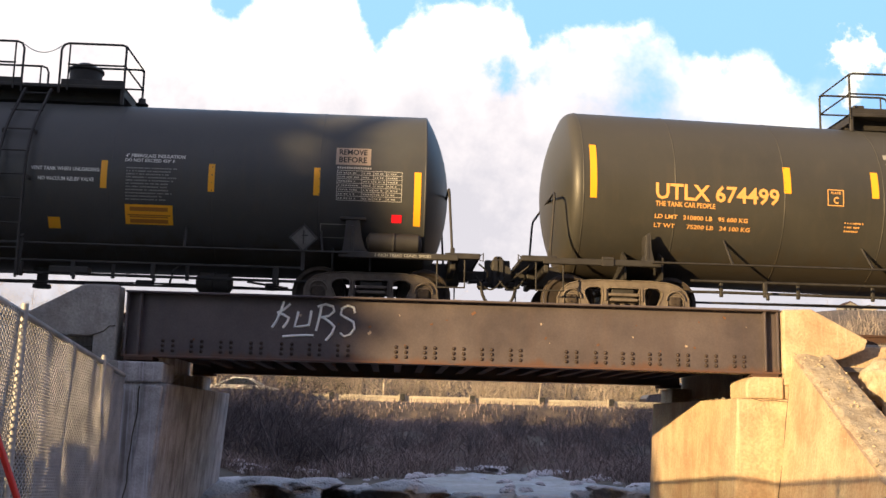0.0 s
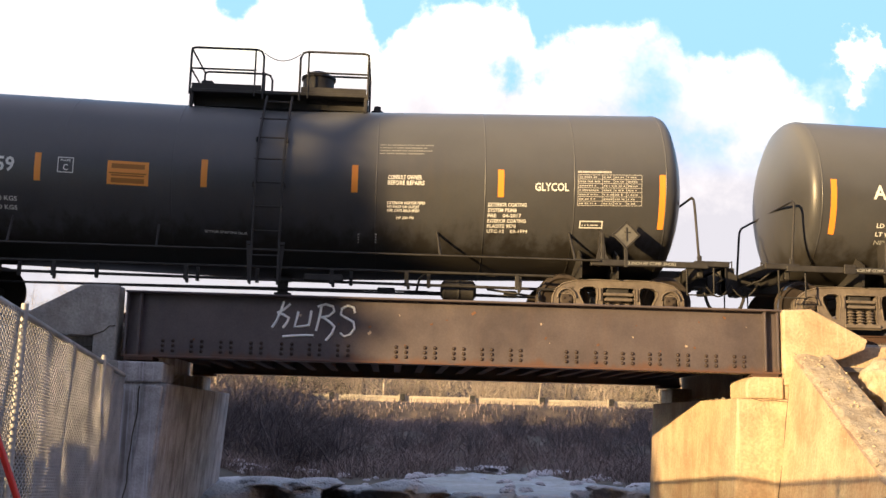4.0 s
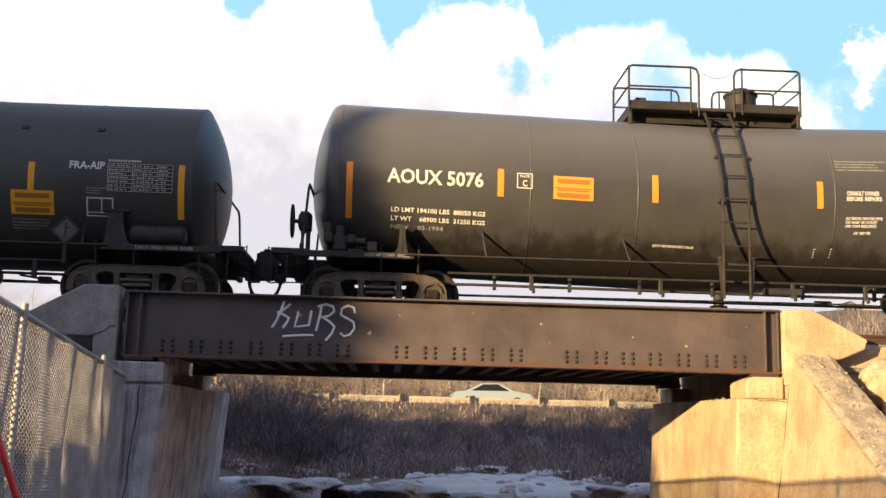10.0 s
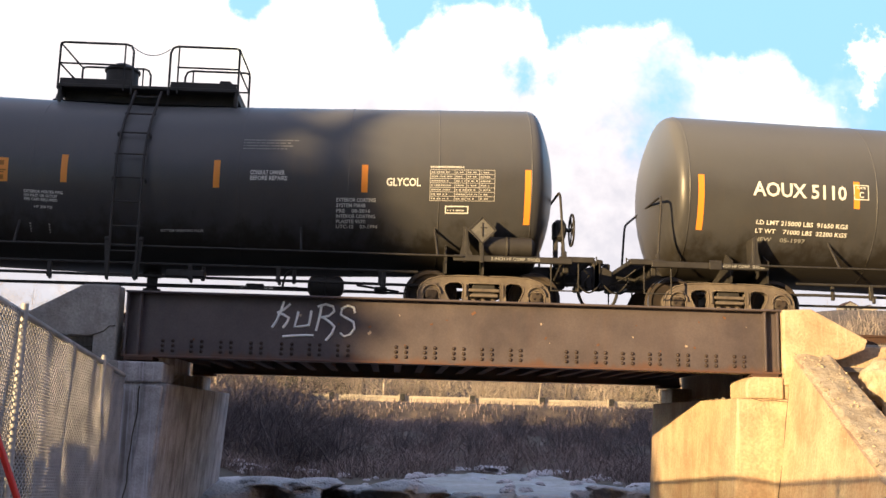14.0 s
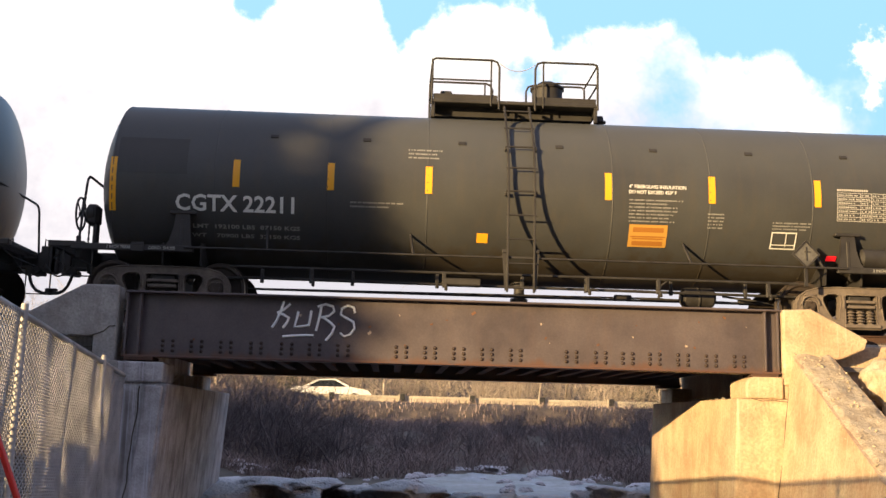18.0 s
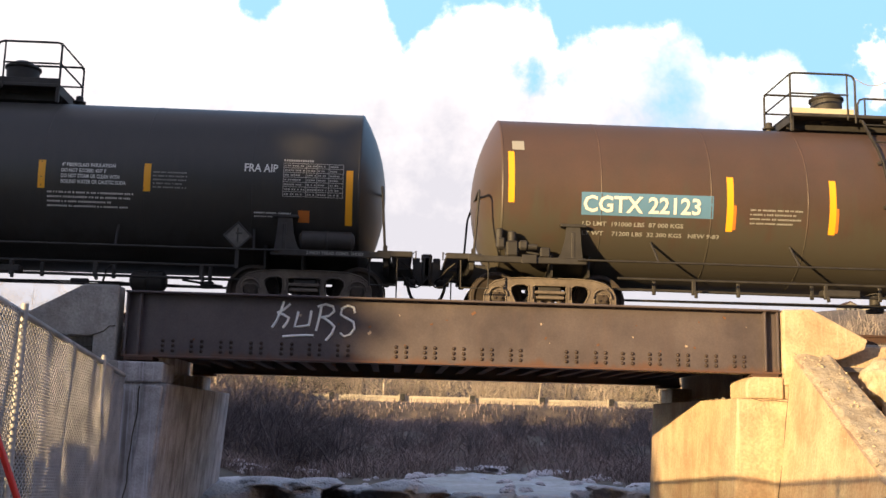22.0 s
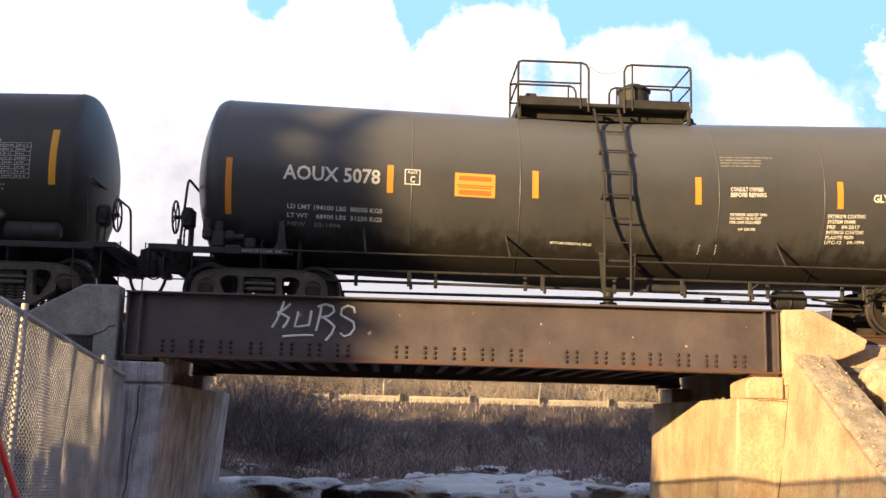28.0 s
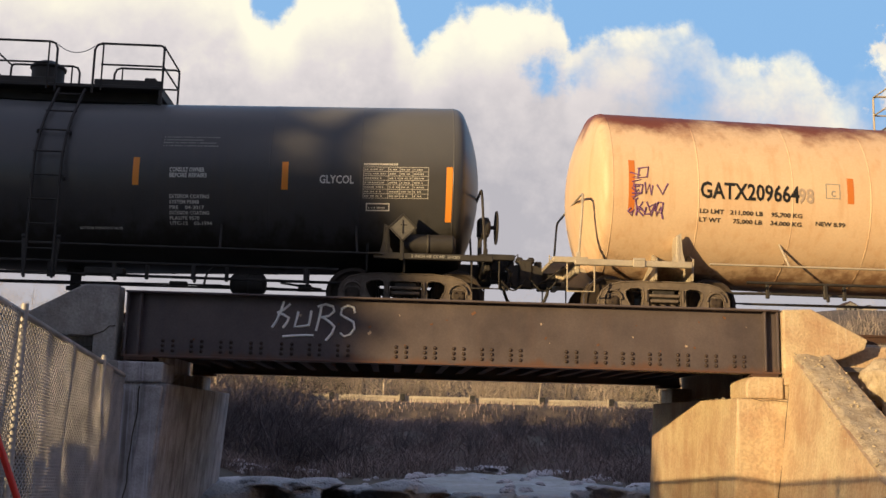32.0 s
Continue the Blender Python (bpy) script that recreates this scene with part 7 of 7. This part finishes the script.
shrubs = [shrub(k, 2.9, 12).mesh("bare_shrub", M["twig"]) for k in range(2)]
for k, (x, y, sc) in enumerate(((-5.3, 33, 1.0), (-3.3, 32, 1.1), (-1.9, 32.6, 1.0), (-4.6, 32, 1.0), (-3.8, 34, 1.12), (-2.6, 33.5, 0.9), (-4.4, 36, 1.1), (-1.6, 36, 0.8), (-6.8, 35, 1.05), (8.8, 36, 0.75), (10.5, 38, 0.8), (0.3, 37, 0.5), (1.6, 39, 0.55), (3.0, 38, 0.5), (4.6, 40, 0.6), (6.2, 39, 0.62), (7.6, 41, 0.7), (9.6, 43, 0.75), (12.3, 42, 0.8), (5.4, 44, 0.5), (2.2, 43, 0.45), (7.2, 36, 0.5), (11.2, 47, 0.7), (14, 46, 0.8))):
    ob = thing("bare_shrub", shrubs[k % 2], "leafless dark twiggy shrub on the creek bank", "shrub", "shrubs on the creek bank", at=pose(x, y, ground_z(x, y) - 0.05, 0, 0, 70 * k))
    ob.scale = (sc, sc, sc)

rnd = random.Random(8)
kinds = []
for k in range(5):
    t, c = bare_tree(40 + k, 6.4 + 0.5 * k, 0.13, 4, 0.62, 0.15, (3, 5), 6)
    kinds.append((t.mesh("trunk", M["bark"]), c.mesh("crown", M["bark"])))
for k in range(120):
    x, y = -48 + 1.13 * k + rnd.uniform(-1, 1), rnd.uniform(72, 100)
    tree = thing("bare_tree", None, "leafless pale-barked tree beyond the highway", "tree", "trees beyond the highway", at=pose(x, y, ground_z(x, y) - 0.1, 0, 0, rnd.uniform(0, 360)))
    a, b = kinds[k % 5]
    part("trunk", a, tree)
    part("crown", b, tree)


def spruce(seed, h, r, tiers, wide=1.0):
    rnd = random.Random(seed)
    trunk = Shape().tube([(0, 0, -0.3), (0, 0, h * 0.5), (0, 0, h * 0.97)], 0.2, 7)
    crown = Shape()
    for k in range(tiers):
        f = k / tiers
        z = h * (0.06 + 0.93 * f)
        rr = r * (1 - f) ** 0.85 + 0.12
        n = max(5, int(18 * (1 - f) + 5))
        for i in range(n):
            a = 6.283 * i / n + rnd.uniform(-0.2, 0.2) + k
            q = rr * rnd.uniform(0.75, 1.1)
            d = Vector((math.cos(a), math.sin(a), 0))
            w = Vector((-math.sin(a), math.cos(a), 0)) * q * rnd.uniform(0.2, 0.3) * wide
            base, tip = Vector((0, 0, z)) + d * 0.05, Vector((0, 0, z - 0.28 * q)) + d * q
            mid = base.lerp(tip, 0.55)
            crown.add([base, mid + w, tip, mid - w, mid + Vector((0, 0, 0.12 * q))], [(0, 1, 4), (1, 2, 4), (2, 3, 4), (3, 0, 4)])
    return trunk.mesh("trunk", M["bark"]), crown.mesh("crown", M["needle"])


thing("thicket", blades("thicket", 5000, (-60, 90), (78, 112), 3.6, 0.02, M["bark"], 9, 1.3), "dense leafless brush beyond the highway", "brush", kind="stuff")
thing("undergrowth", blades("undergrowth", 9000, (-60, 90), (69, 80), 1.2, 0.03, M["straw"], 10, 0.6), "tan undergrowth at the edge of the wood", "brush", kind="stuff")
far_spruce = spruce(3, 6.5, 2.2, 22)
for x, y in ((-9.2, 86), (-7.0, 84), (-4.9, 88), (24.0, 96)):
    tree = thing("spruce_tree", None, "dark green spruce tree beyond the highway", "spruce tree", "spruces beyond the highway", at=pose(x, y, ground_z(x, y) - 0.1, 0, 0, x * 40))
    part("trunk", far_spruce[0], tree)
    part("crown", far_spruce[1], tree)
# tall spruces behind the viewer, which shade the near end of the bridge
near_spruce = spruce(5, 23, 9.0, 64, 1.5)
slim_spruce = spruce(6, 15.4, 4.2, 52, 1.5)
H_, E_ = Vector((0.722, 0.692, 0)), Vector((0.692, -0.722, 0))
for u, a, sc in ((-12.7, 46, 0.99), (-16.4, 46, 1.0), (-20.6, 47, 1.0), (-24.6, 46, 0.9), *[(-27.6 - 1.45 * k, 46 + 2.2 * (k % 2), (15.9 - 0.2 * k + 0.3 * (k % 2)) / 23) for k in range(13)]):
    p = E_ * u - H_ * a
    tree = thing("spruce_tree", None, "unseen tall dark green spruce tree, placed to block light", "spruce tree", "spruces by the path", at=pose(p.x, p.y, ground_z(p.x, p.y) - 0.2, 0, 0, u * 33))
    tree.scale = (sc, sc, sc)
    part("trunk", (slim_spruce if u > -13 else near_spruce)[0], tree)
    part("crown", (slim_spruce if u > -13 else near_spruce)[1], tree)

# a second belt of unseen spruces, added behind the viewer to block sky light, clear of the sun's path to the bridge
for k in range(30):
    p = E_ * (11 + 2.6 * k) - H_ * (24 + 7 * (k % 2) - 0.9 * k)
    sc = 0.95 + 0.07 * (k * 7 % 5)
    tree = thing("spruce_tree", None, "unseen tall dark green spruce tree, placed to block light", "spruce tree", "spruces by the path", at=pose(p.x, p.y, ground_z(p.x, p.y) - 0.2, 0, 0, 77 * k))
    tree.scale = (sc, sc, sc)
    part("trunk", near_spruce[0], tree)
    part("crown", near_spruce[1], tree)

# unseen low young spruces, added to the left of the path so that their shade lies on the foot of the fence
young = spruce(8, 3.5, 1.2, 20)
for k in range(22):
    p = E_ * (-4.4 - 0.46 * k) - H_ * (8.5 + 0.5 * (k % 2))
    tree = thing("spruce_tree", None, "unseen low bushy young spruce, added to shade the fence", "spruce tree", "young spruces by the path", at=pose(p.x, p.y, ground_z(p.x, p.y) - 0.1, 0, 0, 50 * k))
    tree.scale = (1.1, 1.1, (0.87, 0.93, 0.83, 0.95, 0.89)[k % 5])
    part("trunk", young[0], tree)
    part("crown", young[1], tree)
brush = [shrub(20 + k, 4.6, 12).mesh("bare_shrub", M["bark"]) for k in range(2)]
for k in range(46):
    x, y = -30 + 1.6 * k + random.Random(k).uniform(-0.6, 0.6), 71 + 9 * random.Random(k + 99).random()
    thing("bare_shrub", brush[k % 2], "leafless pale tangled shrub beyond the highway", "shrub", "shrubs beyond the highway", at=pose(x, y, ground_z(x, y) - 0.1, 0, 0, 47 * k))

# ---- broken rock and soil against the wing wall ----
for k, (x, y, z, a, b, c) in enumerate(((7.75, 14.6, 1.7, 0.75, 0.8, 0.95), (8.5, 15.3, 2.1, 0.9, 0.8, 0.6), (7.2, 15.2, 2.15, 0.35, 0.35, 0.3), (7.9, 13.6, 0.9, 0.8, 0.7, 0.8), (7.35, 13.2, 0.3, 0.6, 0.6, 0.6))):
    thing("boulder", lump(20 + k, a, b, c, 16, 0.35).mesh("boulder", M["rough_concrete"]), "large tan rock on the sunlit bank", "boulder", "rocks on the bank", at=pose(x, y, z, 10 * k, 0, 50 * k))


# ---- houses on the hill ----
def house(x, y, w, d, h, wall, roofm, label):
    z = ground_z(x, y)
    ho = thing("house", None, label, "house", "houses on the hill", at=pose(x, y, z - 0.3))
    part("wall", Shape().box((0, 0, h / 2), (w, d, h)).prism([(-w / 2, h), (w / 2, h), (0, h + w * 0.28)], d, pose(0, -d / 2, 0)).mesh("wall", wall), ho)
    for s in (-1, 1):
        part("roof", Shape().box((s * w * 0.26, 0, h + w * 0.145), (w * 0.62, d + 0.6, 0.15), pose(0, 0, 0, 0, s * 29, 0), 0.02).mesh("roof", roofm), ho)
    for k in range(3):
        part("window", Shape().box((-w / 3 + k * w / 3, -d / 2 - 0.02, h * 0.55), (0.9, 0.06, 1.1), None, 0.02).mesh("window", M["glass"]), ho)
    return ho


house(145, 330, 5, 5, 3.0, M["grey"], M["rust"], "small pale house with a reddish roof on the far hill")
house(158, 345, 5, 5, 2.6, M["rail_beam"], M["asphalt"], "small tan house on the far hill")


# ---- traffic on the highway ----
def road_car(name, kind, paint, label, facing):
    """A side-on road vehicle about 4.6 m long, its nose towards +x when facing is 1."""
    ob = thing(name, None, label, "car", "cars on the highway")
    if kind == "sedan":
        body = [(-2.3, 0.35), (-2.33, 0.75), (-2.1, 0.92), (-1.5, 0.98), (-0.7, 1.4), (0.3, 1.44), (1.2, 1.0), (2.1, 0.85), (2.33, 0.65), (2.3, 0.35)]
        glass = [(-1.25, 0.98), (-0.6, 1.34), (0.25, 1.37), (0.95, 1.0)]
    elif kind == "suv":
        body = [(-2.35, 0.4), (-2.38, 1.0), (-2.2, 1.6), (-2.0, 1.75), (0.2, 1.75), (0.95, 1.15), (2.2, 1.02), (2.38, 0.8), (2.35, 0.4)]
        glass = [(-2.0, 1.12), (-1.9, 1.62), (0.1, 1.65), (0.7, 1.15)]
    else:
        body = [(-2.7, 0.5), (-2.7, 1.05), (-0.75, 1.08), (-0.65, 1.72), (0.65, 1.72), (1.25, 1.15), (2.55, 1.02), (2.7, 0.8), (2.68, 0.5)]
        glass = [(-0.55, 1.12), (-0.5, 1.62), (0.55, 1.64), (1.0, 1.15)]
    m = pose(0, 0, 0, 0, 0, 0 if facing > 0 else 180)
    part("body", Shape().prism(body, 1.75, m @ pose(0, -0.875, 0)).mesh("body", paint), ob)
    part("window_band", Shape().prism(glass, 1.77, m @ pose(0, -0.885, 0)).mesh("window_band", M["glass"]), ob)
    for x in (-1.4, 1.4):
        for y in (-0.8, 0.8):
            part("wheel", once("road_wheel", lambda: Shape().turned([(-0.1, 0.0), (-0.1, 0.3), (-0.08, 0.33), (0.08, 0.33), (0.1, 0.3), (0.1, 0.0)], pose(0, 0, 0, 0, 0, 90), 16).mesh("wheel", M["rubber"])), ob, at=m @ pose(x, y, 0.33))
    return ob


pale_blue = plain("pale_blue_car_paint", (0.3, 0.38, 0.44), 0.3)
TRAFFIC = [
    (road_car("car", "suv", M["car_dark"], "dark sport utility vehicle on the highway", -1), 62.0, 2.3, 0.8, -18.6),
    (road_car("car", "sedan", M["car_dark"], "dark blue sedan on the highway", 1), 61.5, 7.2, 8.2, 19.2),
    (road_car("car", "sedan", pale_blue, "pale blue car on the highway", 1), 61.5, 1.9, 9.8, 19.7),
    (road_car("car", "sedan", M["car_white"], "white sedan on the highway", 1), 61.5, 0.5, 18.2, 19.8),
    (road_car("car", "sedan", M["car_white"], "white sedan on the highway", -1), 62.4, -8.8, 0.0, -18.6),
]


# ---- what moves ----
def run(t):
    """How far the train has come at t seconds."""
    return 8.729 * t + 0.0135 * t * t


def motions():
    # the pace is a little uneven: metres ahead of the even pace at each time
    ahead = {0: 0.03, 1: -0.06, 2: 0.01, 3: 0, 4.5: 0, 6: 0.02, 7: 0, 8: 0.03, 9: 0.015, 10: -0.02, 11: -0.055, 12: 0.01, 13: 0.025, 14: 0.04, 15.5: 0, 17: -0.025, 18: 0, 19: 0.02, 20: 0.06, 21: 0.08, 22: -0.065, 23: -0.03, 24: -0.015, 25: 0.02, 26.5: 0, 28: -0.055, 29: -0.03, 30: 0, 31: 0, 32.0: 0}
    for car, c in TRAIN:
        walk(car, [(t, pose(c + run(t) + d, TRACK_Y, RAIL)) for t, d in ahead.items()])
    place = {car: c for car, c in TRAIN}
    spin = math.degrees(1 / WR)
    for w, x, car in WHEELSETS:
        c = place[car] + w.parent.matrix_basis.translation.x
        inside = [k / 15 for k in range(481) if -9.5 < c + run(k / 15) < 13]
        if not inside:
            continue
        t0 = inside[0]
        rows = [] if t0 <= 0 else [(0, pose(x, 0, WR))]
        rows += [(t, pose(x, 0, WR, 0, spin * (run(t) - run(t0)), 0)) for t in inside]
        if inside[-1] < 32:
            rows.append((32.0, pose(x, 0, WR, 0, spin * (run(inside[-1]) - run(t0)), 0)))
        walk(w, rows)
    for ob, y, x, t0, v in TRAFFIC:
        walk(ob, [(0, pose(x - v * t0, y, 2.255)), (32.0, pose(x + v * (32 - t0), y, 2.255))])
    if CLOUDS:
        walk(CLOUDS[0], [(0, pose(0, 0, 0)), (32.0, pose(CLOUD_RUN, 0, 0))])


motions()
